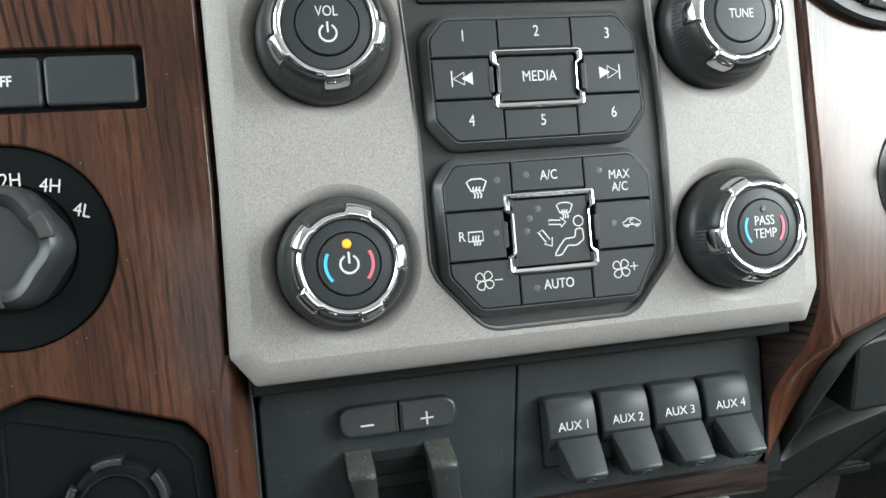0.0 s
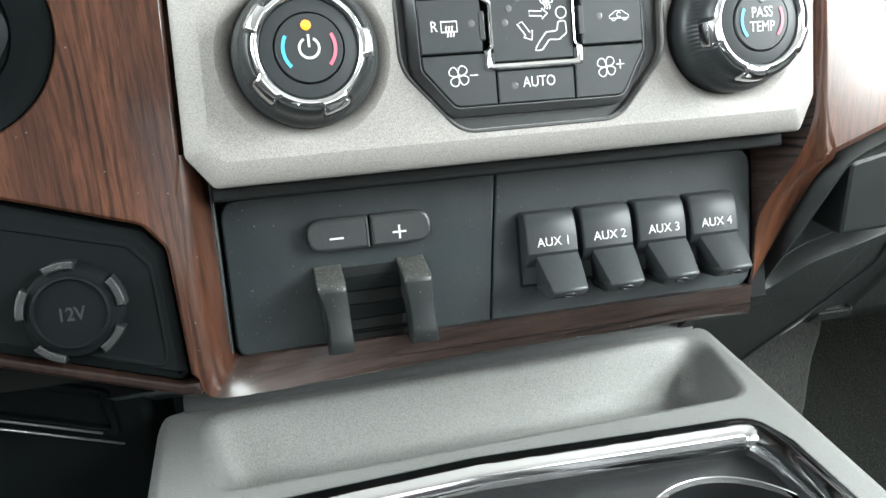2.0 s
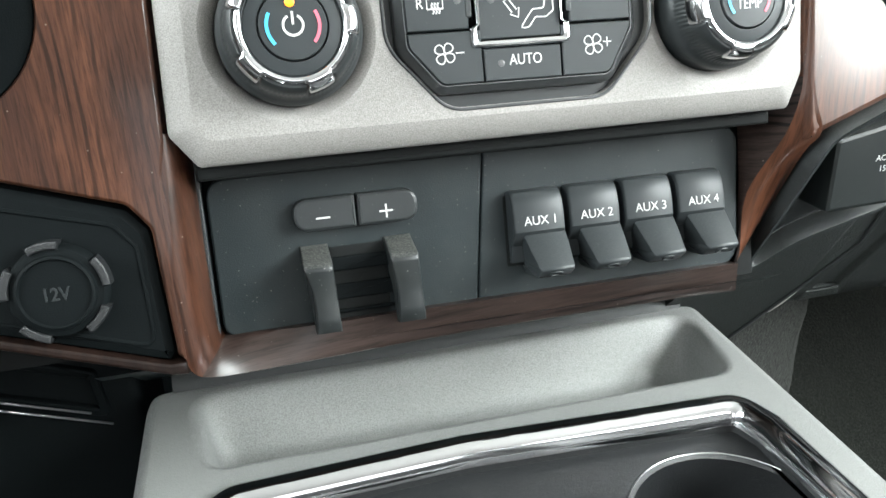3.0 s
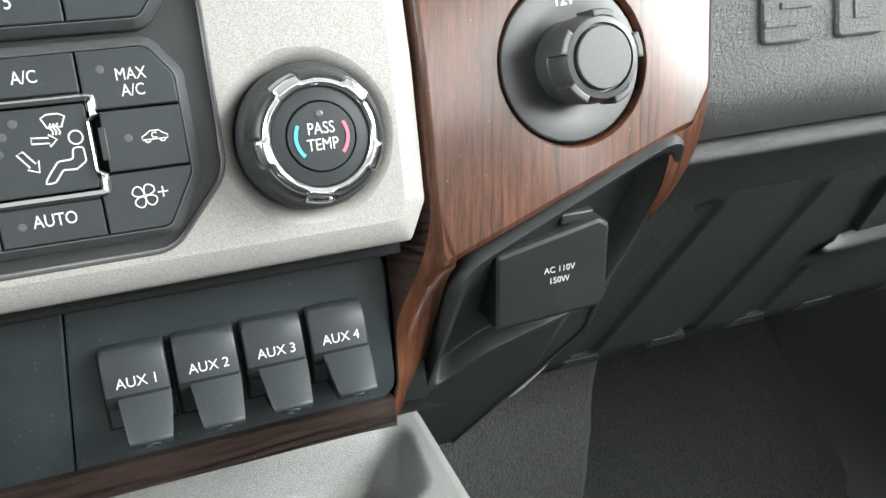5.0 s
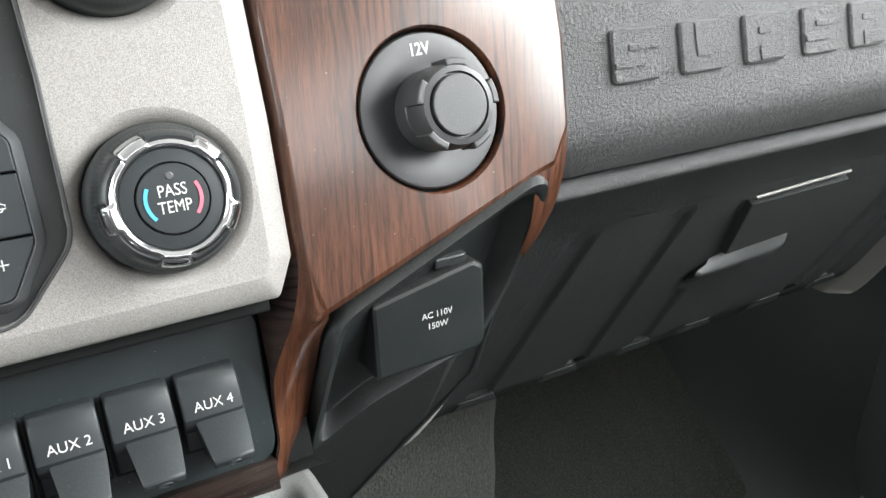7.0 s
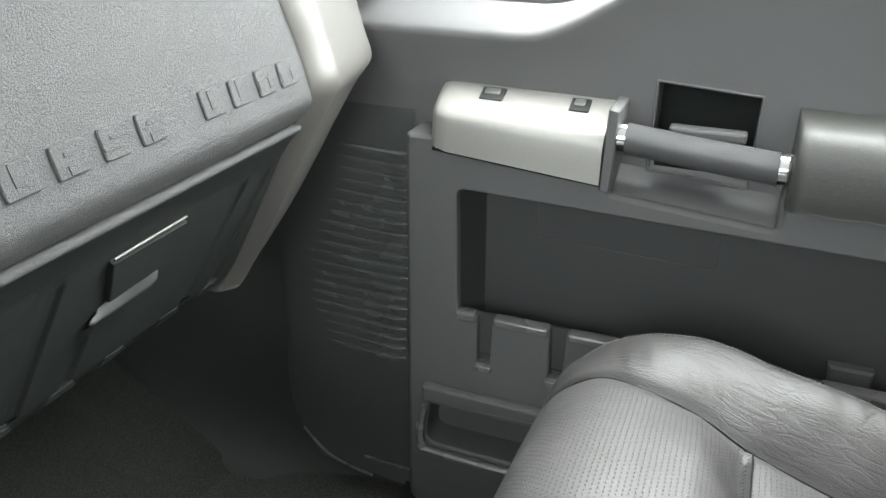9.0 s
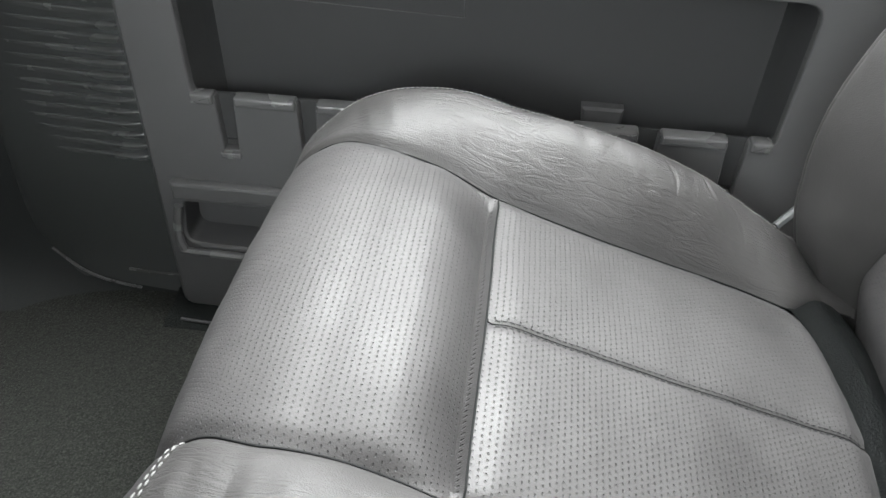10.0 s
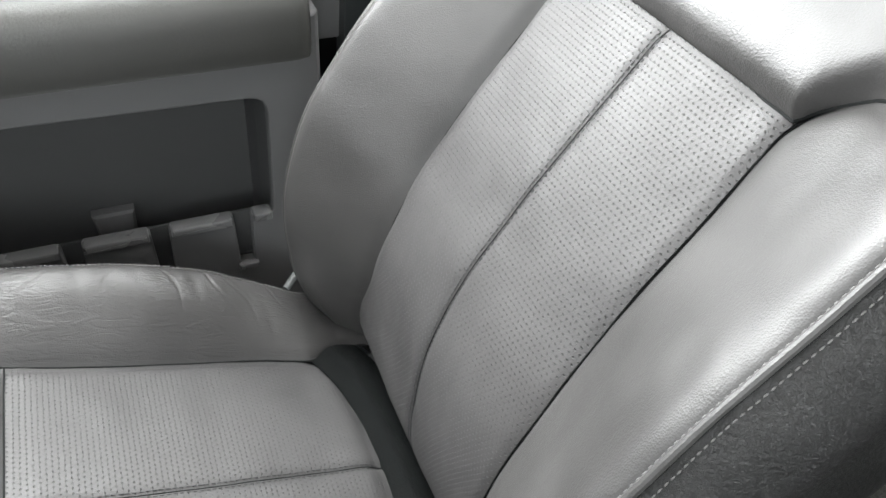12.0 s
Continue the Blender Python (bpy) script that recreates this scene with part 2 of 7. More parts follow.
def leather_mat(name, colour, holes, rough=0.42, folds=0.05, spec=0.45):
    """Black-grey seat leather: pebbled and creased; holes: rows of small staggered perforations (UV in metres)."""
    m = bpy.data.materials.new(name)
    m.use_nodes = True
    n, l = m.node_tree.nodes, m.node_tree.links
    b = n["Principled BSDF"]
    tc = n.new("ShaderNodeTexCoord")
    co, uv = tc.outputs["Object"], tc.outputs["UV"]

    def tex(kind, scale, out, src=co, **more):
        t = n.new(kind)
        t.inputs["Scale"].default_value = scale
        if "detail" in more:
            t.inputs["Detail"].default_value = more["detail"]
        l.new(src, t.inputs["Vector"])
        return t.outputs[out]

    def math_node(op, a, c=None):
        t = n.new("ShaderNodeMath")
        t.operation = op
        for k, v in enumerate((a, c)):
            if v is None:
                continue
            if isinstance(v, (int, float)):
                t.inputs[k].default_value = v
            else:
                l.new(v, t.inputs[k])
        return t.outputs[0]

    wide = tex("ShaderNodeTexNoise", 9, "Fac", detail=5)
    pores = tex("ShaderNodeTexVoronoi", 850, "Distance")
    crease = tex("ShaderNodeTexNoise", 48, "Fac", detail=7)
    mix = n.new("ShaderNodeMixRGB")
    mix.inputs[1].default_value = (*[c * 0.80 for c in colour], 1)
    mix.inputs[2].default_value = (*[c * 1.16 for c in colour], 1)
    patchy = n.new("ShaderNodeMapRange")
    patchy.inputs["From Min"].default_value, patchy.inputs["From Max"].default_value = 0.34, 0.68
    l.new(wide, patchy.inputs["Value"])
    wide = patchy.outputs[0]
    l.new(wide, mix.inputs[0])
    last = mix.outputs[0]
    bump = n.new("ShaderNodeBump")
    bump.inputs["Strength"].default_value, bump.inputs["Distance"].default_value = 0.22, 0.0009
    l.new(pores, bump.inputs["Height"])
    bump2 = n.new("ShaderNodeBump")
    bump2.inputs["Strength"].default_value, bump2.inputs["Distance"].default_value = 0.15, 0.0030
    l.new(crease, bump2.inputs["Height"])
    l.new(bump.outputs[0], bump2.inputs["Normal"])
    lay = n.new("ShaderNodeMapping")
    lay.inputs["Rotation"].default_value = (0, 0, radians(14))
    lay.inputs["Scale"].default_value = (170, 26, 1)
    l.new(uv, lay.inputs["Vector"])
    fold = n.new("ShaderNodeTexNoise")
    fold.inputs["Scale"].default_value, fold.inputs["Detail"].default_value, fold.inputs["Distortion"].default_value = 1.0, 4, 0.9
    l.new(lay.outputs[0], fold.inputs["Vector"])
    ridge = math_node("ABSOLUTE", math_node("SUBTRACT", fold.outputs["Fac"], 0.5))
    thin = n.new("ShaderNodeMapRange")
    thin.inputs["From Max"].default_value = 0.10
    l.new(ridge, thin.inputs["Value"])
    bump3 = n.new("ShaderNodeBump")
    bump3.inputs["Strength"].default_value, bump3.inputs["Distance"].default_value = 0.04 if holes else folds, 0.0010
    area = n.new("ShaderNodeMapRange")
    area.inputs["From Min"].default_value, area.inputs["From Max"].default_value = 0.34, 0.56
    l.new(tex("ShaderNodeTexNoise", 22, "Fac", detail=2), area.inputs["Value"])
    l.new(math_node("MULTIPLY", thin.outputs[0], area.outputs[0]), bump3.inputs["Height"])
    l.new(bump2.outputs[0], bump3.inputs["Normal"])
    normal = bump3.outputs[0]
    if holes:
        sep = n.new("ShaderNodeSeparateXYZ")
        l.new(uv, sep.inputs[0])
        u = math_node("DIVIDE", sep.outputs[0], 0.0049)
        v = math_node("DIVIDE", sep.outputs[1], 0.0045)
        odd = math_node("MULTIPLY", math_node("MODULO", math_node("FLOOR", math_node("ADD", v, 1000)), 2), 0.5)
        fu = math_node("SUBTRACT", math_node("FRACT", math_node("ADD", math_node("ADD", u, odd), 1000)), 0.5)
        fv = math_node("SUBTRACT", math_node("FRACT", math_node("ADD", v, 1000)), 0.5)
        du, dv = math_node("MULTIPLY", fu, 5.2), math_node("MULTIPLY", fv, 7.6)
        d = math_node("SQRT", math_node("ADD", math_node("MULTIPLY", du, du), math_node("MULTIPLY", dv, dv)))
        hole = n.new("ShaderNodeMapRange")
        hole.inputs["From Min"].default_value, hole.inputs["From Max"].default_value = 1.24, 0.58
        l.new(d, hole.inputs["Value"])
        deep = n.new("ShaderNodeMixRGB")
        deep.inputs[2].default_value = (0.016, 0.016, 0.016, 1)
        l.new(hole.outputs[0], deep.inputs[0])
        l.new(last, deep.inputs[1])
        last = deep.outputs[0]
        hb = n.new("ShaderNodeBump")
        hb.invert = True
        hb.inputs["Strength"].default_value, hb.inputs["Distance"].default_value = 0.90, 0.0015
        l.new(hole.outputs[0], hb.inputs["Height"])
        l.new(normal, hb.inputs["Normal"])
        normal = hb.outputs[0]
        dull = n.new("ShaderNodeMapRange")
        dull.inputs["To Min"].default_value, dull.inputs["To Max"].default_value = spec, 1.0
        l.new(hole.outputs[0], dull.inputs["Value"])
        l.new(dull.outputs[0], b.inputs["Specular IOR Level"])
    l.new(last, b.inputs["Base Color"])
    l.new(normal, b.inputs["Normal"])
    rr = n.new("ShaderNodeMapRange")
    rr.inputs["To Min"].default_value, rr.inputs["To Max"].default_value = rough - 0.08, rough + 0.10
    l.new(wide, rr.inputs["Value"])
    l.new(rr.outputs[0], b.inputs["Roughness"])
    b.inputs["Specular IOR Level"].default_value = spec
    return m


def glow(name, colour, strength):
    m = bpy.data.materials.new(name)
    m.use_nodes = True
    b = m.node_tree.nodes["Principled BSDF"]
    b.inputs["Base Color"].default_value = (*colour, 1)
    b.inputs["Emission Color"].default_value = (*colour, 1)
    b.inputs["Emission Strength"].default_value = strength
    return m


SILVER = mat("champagne_silver_paint", (0.258, 0.245, 0.233), 0.56, 0.16, 0.20, 2600, 0.05, 30, fleck=0.24, fleck_scale=2700)
TRAY = mat("textured_silver_plastic", (0.240, 0.243, 0.236), 0.44, 0.22, 0.55, 1900, 0.06, 30, fleck=0.30, fleck_scale=2300)
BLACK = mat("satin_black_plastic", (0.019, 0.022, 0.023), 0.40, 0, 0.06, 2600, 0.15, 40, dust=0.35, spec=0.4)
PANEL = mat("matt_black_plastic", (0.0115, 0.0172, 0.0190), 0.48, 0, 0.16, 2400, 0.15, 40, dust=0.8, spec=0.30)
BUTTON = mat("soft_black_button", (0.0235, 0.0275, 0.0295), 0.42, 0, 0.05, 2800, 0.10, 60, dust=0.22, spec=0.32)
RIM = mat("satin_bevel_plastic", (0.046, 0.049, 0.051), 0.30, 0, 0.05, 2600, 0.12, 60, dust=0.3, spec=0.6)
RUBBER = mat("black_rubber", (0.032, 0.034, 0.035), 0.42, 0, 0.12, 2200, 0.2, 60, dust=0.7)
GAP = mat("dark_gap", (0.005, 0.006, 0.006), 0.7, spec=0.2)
# Blacker than the other plastics: shade low on the dash is put into it.
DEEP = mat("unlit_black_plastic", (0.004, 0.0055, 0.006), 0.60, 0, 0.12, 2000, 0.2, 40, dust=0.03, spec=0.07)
INSERT = mat("dusty_black_insert", (0.012, 0.013, 0.014), 0.34, 0, 0.10, 1600, 0.2, 40, dust=0.05, spec=0.5, pebble=0.35, pebble_scale=800)
CHROME = mat("bright_chrome", (0.64, 0.645, 0.655), 0.08, 1.0, 0, 900, 0.05, 60)
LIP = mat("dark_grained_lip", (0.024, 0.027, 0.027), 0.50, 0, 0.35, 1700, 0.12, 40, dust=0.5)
DULL = mat("brushed_metal", (0.55, 0.55, 0.55), 0.3, 1.0, 0.1, 900, 0.05, 30)
WHITE = mat("white_print", (0.54, 0.54, 0.53), 0.5, 0, 0, 900, 0.04, 60)
BLUE = mat("blue_print", (0.06, 0.42, 0.68), 0.5, 0, 0, 900, 0.04, 60)
RED = mat("red_print", (0.62, 0.12, 0.17), 0.5, 0, 0, 900, 0.04, 60)
AMBER = glow("amber_indicator", (1.0, 0.27, 0.012), 1.05)
PLUG = mat("grey_led_window", (0.06, 0.06, 0.062), 0.3)
SOFT = mat("pebbled_dash_vinyl", (0.066, 0.067, 0.068), 0.34, 0, 0.10, 1500, 0.10, 20, pebble=0.75, pebble_scale=680, pebble_depth=0.0015)
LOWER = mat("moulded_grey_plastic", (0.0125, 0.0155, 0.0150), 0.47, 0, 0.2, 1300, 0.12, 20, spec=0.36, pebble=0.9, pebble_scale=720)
KICK = mat("moulded_kick_plastic", (0.057, 0.061, 0.061), 0.46, 0, 0.25, 1300, 0.10, 15, pebble=0.25, pebble_scale=900)
# Darker copy of the door plastic: the pocket's shade is in its colour.
POCKET = mat("shaded_pocket_plastic", (0.046, 0.047, 0.048), 0.50, 0, 0.25, 1300, 0.10, 15, pebble=0.35, pebble_scale=800)
DOOR = mat("moulded_door_plastic", (0.104, 0.104, 0.105), 0.46, 0, 0.35, 1300, 0.10, 15, pebble=0.40, pebble_scale=800)
# Lighter copy of the door plastic: glare on the ledges is in its colour.
LEDGE = mat("highlit_ledge_plastic", (0.135, 0.135, 0.136), 0.26, 0, 0.15, 1300, 0.10, 15, spec=0.6)
# Lighter door plastic for edges that shine: the highlight is in its colour.
GLINT = mat("highlit_edge_plastic", (0.140, 0.140, 0.141), 0.26, 0, 0.10, 1300, 0.10, 15, spec=0.7)
ENDTRIM = mat("satin_grey_trim", (0.104, 0.101, 0.094), 0.42, 0.25, 0.15, 1500, 0.06, 20, fleck=0.08)
PODSILVER = mat("satin_silver_pod", (0.33, 0.325, 0.305), 0.40, 0.3, 0.12, 1800, 0.05, 20, fleck=0.06)
# Darker than the tunnel's carpet: footwell shade is put into this colour.
CARPET = mat("shaded_loop_carpet", (0.0135, 0.0155, 0.0125), 0.95, 0, 1.0, 500, 0.35, 60, pebble=1.0, pebble_scale=380, sheen=0.1, dust=0.2, fleck=0.5, fleck_scale=420)
LEATHER = leather_mat("grey_black_leather", (0.052, 0.0502, 0.0494), False, 0.46, 0.05, 0.55)
CREASED = leather_mat("creased_leather", (0.049, 0.0472, 0.0466), False, 0.46, 0.32, 0.50)
PERF = leather_mat("perforated_leather", (0.0530, 0.0508, 0.0510), True, 0.55, 0.04, 0.52)
# Near-black copy of the seat leather: shade on the backrest side is in it.
GLOSSY = mat("shaded_side_leather", (0.007, 0.007, 0.0068), 0.30, 0, 0.15, 1500, 0.12, 12, spec=0.60, pebble=0.7, pebble_scale=520, pebble_depth=0.0010)
FLAPM = mat("black_grained_vinyl", (0.004, 0.005, 0.005), 0.32, 0, 0.1, 1300, 0.2, 30, spec=0.22, pebble=0.9, pebble_scale=620, pebble_depth=0.0018)
ARM = mat("padded_armrest_vinyl", (0.040, 0.040, 0.037), 0.40, 0, 0.12, 1500, 0.10, 20, pebble=0.28, pebble_scale=480, spec=0.6)
THREAD = mat("grey_thread", (0.165, 0.163, 0.160), 0.7, 0, 0.2, 2000, 0.1, 100)
DARKTHREAD = mat("dark_thread", (0.034, 0.034, 0.035), 0.7, 0, 0.2, 2000, 0.1, 100)
WOOD = wood_mat("walnut_veneer", -3, 0.76, 0.05, 0.30)
WOODR = wood_mat("walnut_veneer_passenger", 7, 0.95, 0.0, 0.55, 0.15)
# Darker copies of the veneer: shade below the panels is in their tone.
WOODLOW = wood_mat("shade_toned_walnut", 86, 0.60, 0.62, 0.30, 0.26)
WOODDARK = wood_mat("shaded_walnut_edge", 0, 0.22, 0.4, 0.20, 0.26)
HEADLINER = mat("light_grey_headliner", (0.55, 0.54, 0.52), 0.9, 0, 0.3, 600, 0.05, 15)


# ---- mesh builders ----
XC, LEAN_BACK = 0.102, radians(17)
SB, CB = math.sin(LEAN_BACK), math.cos(LEAN_BACK)
# dash frame: u to the right of the truck's middle, v up the leaning face, h out of it towards the seats
DASH = Matrix(((1, 0, 0, XC), (0, SB, -CB, 0), (0, CB, SB, 0), (0, 0, 0, 1)))


def thing(name, label, category, m=None, group="", kind=""):
    ob = new(name)
    ob.empty_display_size = 0.02
    if m is not None:
        ob.matrix_world = m
    return tagged(ob, label, category, group, kind)


def part(name, bm, material, parent, label="", smooth=35):
    """Links a bmesh as one mesh object under a thing or a part."""
    bmesh.ops.recalc_face_normals(bm, faces=bm.faces)
    me = bpy.data.meshes.new(name)
    if smooth:
        for f in bm.faces:
            f.smooth = len(f.verts) == 4
        for e in bm.edges:
            if len(e.link_faces) == 2 and e.calc_face_angle(0) > radians(smooth):
                e.smooth = False
    bm.to_mesh(me)
    bm.free()
    me.materials.append(material)
    ob = new(name, me)
    if parent is not None:
        ob.parent = parent
    if label:
        ob["label"] = label
    return ob


def structure(name, bm, material, label, category, smooth=35):
    return tagged(part(name, bm, material, None, "", smooth), label, category, "", "structure")


def rounded(points, radii, n=5):
    """A closed outline through points (counter-clockwise) with rounded corners."""
    out = []
    count = len(points)
    for i, p in enumerate(points):
        p, a, b = Vector(p), Vector(points[i - 1]), Vector(points[(i + 1) % count])
        r = radii[i] if isinstance(radii, (list, tuple)) else radii
        da, db = (a - p), (b - p)
        la, lb = da.length, db.length
        da, db = da / la, db / lb
        ang = math.acos(max(-1, min(1, da.dot(db))))
        if r <= 0 or ang > 3.10:
            out.append(p)
            continue
        t = min(r / math.tan(ang / 2), 0.48 * la, 0.48 * lb)
        s, e = p + da * t, p + db * t
        for k in range(n + 1):
            f = k / n
            out.append((1 - f) ** 2 * s + 2 * f * (1 - f) * p + f * f * e)
    return out


def rect(x0, y0, x1, y1, r=0.0, n=4):
    pts = [(x0, y0), (x1, y0), (x1, y1), (x0, y1)]
    return rounded(pts, r, n) if r else [Vector(p) for p in pts]


def circle(cx, cy, r, n=48):
    return [Vector((cx + r * math.cos(2 * math.pi * k / n), cy + r * math.sin(2 * math.pi * k / n))) for k in range(n)]


def offset(loop, d):
    """The outline moved inwards by d."""
    out = []
    n = len(loop)
    for i in range(n):
        a, p, b = loop[i - 1], loop[i], loop[(i + 1) % n]
        e1, e2 = (p - a), (b - p)
        if e1.length < 1e-9:
            e1 = e2
        if e2.length < 1e-9:
            e2 = e1
        n1 = Vector((-e1.y, e1.x)).normalized()
        n2 = Vector((-e2.y, e2.x)).normalized()
        m = n1 + n2
        m = m.normalized() if m.length > 1e-6 else n1
        out.append(p + m * d / max(0.5, m.dot(n1)))
    return out


def stack(bm, levels, cap=True, floor=True):
    """Joins outlines of equal length at rising heights; levels: [(loop, h)]."""
    rings = [[bm.verts.new((p.x, p.y, h)) for p in loop] for loop, h in levels]
    n = len(rings[0])
    for a, b in zip(rings, rings[1:]):
        for i in range(n):
            bm.faces.new((a[i], a[(i + 1) % n], b[(i + 1) % n], b[i]))
    if cap:
        bm.faces.new(rings[-1])
    if floor:
        bm.faces.new(rings[0][::-1])
    return rings


def slab(loop, h0, h1, bevel=0.001, bm=None):
    """A plate from an outline, with its upper edge eased."""
    bm = bm or bmesh.new()
    levels = [(loop, h0)]
    if bevel:
        levels += [(loop, h1 - bevel), (offset(loop, bevel * 0.3), h1 - bevel * 0.3), (offset(loop, bevel), h1)]
    else:
        levels += [(loop, h1)]
    stack(bm, levels)
    return bm


def fill(outer, holes, h, bm=None):
    """A flat sheet with holes."""
    bm = bm or bmesh.new()
    edges = []
    for loop in [outer, *holes]:
        vs = [bm.verts.new((p.x, p.y, h)) for p in loop]
        for i in range(len(vs)):
            edges.append(bm.edges.new((vs[i - 1], vs[i])))
    bmesh.ops.triangle_fill(bm, use_beauty=True, use_dissolve=False, edges=edges)
    return bm


def ring(bm, outer, inner, h0, h1, bevel=0.0006):
    """A raised frame between two outlines of equal length."""
    n = len(outer)
    loops = [(outer, h0), (outer, h1 - bevel), (offset(outer, bevel), h1), (offset(inner, -bevel), h1), (inner, h1 - bevel), (inner, h0)]
    rings = [[bm.verts.new((p.x, p.y, h)) for p in lp] for lp, h in loops]
    for a, b in zip(rings, rings[1:]):
        for i in range(n):
            bm.faces.new((a[i], a[(i + 1) % n], b[(i + 1) % n], b[i]))
    return bm


def lathe(bm, profile, cx=0.0, cy=0.0, n=64, wobble=None):
    """Turns a profile of (radius, h) about the axis at (cx, cy)."""
    rings = []
    for r, h in profile:
        row = []
        for k in range(n):
            a = 2 * math.pi * k / n
            rr = r + (wobble(a, r, h) if wobble else 0)
            row.append(bm.verts.new((cx + rr * math.cos(a), cy + rr * math.sin(a), h)))
        rings.append(row)
    for a, b in zip(rings, rings[1:]):
        for i in range(n):
            bm.faces.new((a[i], a[(i + 1) % n], b[(i + 1) % n], b[i]))
    if profile[-1][0] < 1e-3 or True:
        bm.faces.new(rings[-1])
    return bm


def tube(bm, path, r, n=8, closed=False):
    """A round bar along points."""
    pts = [Vector(p) for p in path]
    rings = []
    up = Vector((0.13, 0.21, 0.97))
    for i, p in enumerate(pts):
        a = pts[i - 1] if (i or closed) else p
        b = pts[(i + 1) % len(pts)] if (i < len(pts) - 1 or closed) else p
        d = (b - a).normalized()
        s = d.cross(up).normalized()
        t = s.cross(d)
        rad = r[i] if isinstance(r, (list, tuple)) else r
        rings.append([bm.verts.new(p + (s * math.cos(2 * math.pi * k / n) + t * math.sin(2 * math.pi * k / n)) * rad) for k in range(n)])
    pairs = list(zip(rings, rings[1:])) + ([(rings[-1], rings[0])] if closed else [])
    for a, b in pairs:
        for k in range(n):
            bm.faces.new((a[k], a[(k + 1) % n], b[(k + 1) % n], b[k]))
    if not closed:
        bm.faces.new(rings[0][::-1])
        bm.faces.new(rings[-1])
    return bm


def box(bm, lo, hi, bevel=0.0):
    """A block, its edges eased."""
    x0, y0, z0 = lo
    x1, y1, z1 = hi
    b = min(bevel, (x1 - x0) * 0.45, (y1 - y0) * 0.45, (z1 - z0) * 0.45)
    base = rect(x0, y0, x1, y1, b, 3) if b else rect(x0, y0, x1, y1)
    lv = [(base, z0), (base, z1)]
    if b:
        lv = [(offset(base, b), z0), (offset(base, b * 0.3), z0 + b * 0.3), (base, z0 + b), (base, z1 - b), (offset(base, b * 0.3), z1 - b * 0.3), (offset(base, b), z1)]
    stack(bm, lv)
    return bm


def sheet(bm, f, s0, s1, t0, t1, ns, nt, flip=False):
    """A grid patch f(s, t) -> point; UV runs along it in metres."""
    uv = bm.loops.layers.uv.verify()
    rows = []
    for i in range(ns + 1):
        s = s0 + (s1 - s0) * i / ns
        rows.append([bm.verts.new(f(s, t0 + (t1 - t0) * j / nt)) for j in range(nt + 1)])
    for i in range(ns):
        for j in range(nt):
            fc = bm.faces.new((rows[i][j], rows[i + 1][j], rows[i + 1][j + 1], rows[i][j + 1]))
            for lp, (a, b) in zip(fc.loops, ((i, j), (i + 1, j), (i + 1, j + 1), (i, j + 1))):
                lp[uv].uv = (s0 + (s1 - s0) * a / ns, t0 + (t1 - t0) * b / nt)
    return rows


def extrude_profile(profile, x0, x1, bm=None, closed=False, bend=None, nx=1):
    """A profile of (y, z) carried along x."""
    bm = bm or bmesh.new()
    rings = []
    for i in range(nx + 1):
        x = x0 + (x1 - x0) * i / nx
        rings.append([bm.verts.new((x, *(bend(x, y, z) if bend else (y, z)))) for y, z in profile])
    n = len(profile)
    for a, b in zip(rings, rings[1:]):
        for k in range(n if closed else n - 1):
            bm.faces.new((a[k], a[(k + 1) % n], b[(k + 1) % n], b[k]))
    if closed:
        bm.faces.new(rings[0])
        bm.faces.new(rings[-1][::-1])
    return bm


def smooth_curve(points, n=6):
    """Catmull-Rom points through the given ones."""
    pts = [Vector(p) for p in points]
    out = []
    for i in range(len(pts) - 1):
        p0, p1, p2, p3 = pts[max(0, i - 1)], pts[i], pts[i + 1], pts[min(len(pts) - 1, i + 2)]
        for k in range(n):
            t = k / n
            out.append(0.5 * ((2 * p1) + (p2 - p0) * t + (2 * p0 - 5 * p1 + 4 * p2 - p3) * t * t + (3 * p1 - p0 - 3 * p2 + p3) * t ** 3))
    out.append(pts[-1])
    return out


def writing(words, u, v, h, size, material, parent, turn=0.0, squeeze=1.0, name="printed_label", bold=0.0, m=None, shear=0.0):
    """Flat printed words, their middle at (u, v, h) of the parent's frame."""
    data = bpy.data.curves.new(name, "FONT")
    data.body, data.size, data.align_x, data.align_y = words, size, "CENTER", "CENTER"
    data.extrude, data.offset, data.resolution_u, data.shear = 0.00008, bold if bold > 0.00005 else 0.0, 4, shear
    data.space_line = 0.95
    tmp = new("tmp", data)
    me = bpy.data.meshes.new_from_object(tmp)
    bpy.data.objects.remove(tmp)
    me.name = name
    me.materials.clear()
    me.materials.append(material)
    ob = new(name, me)
    ob.parent = parent
    base = m if m is not None else Matrix.Identity(4)
    ob.matrix_local = base @ Matrix.Translation((u, v, h)) @ Matrix.Rotation(radians(turn), 4, "Z") @ Matrix.Diagonal((squeeze, 1, 1, 1))
    return ob


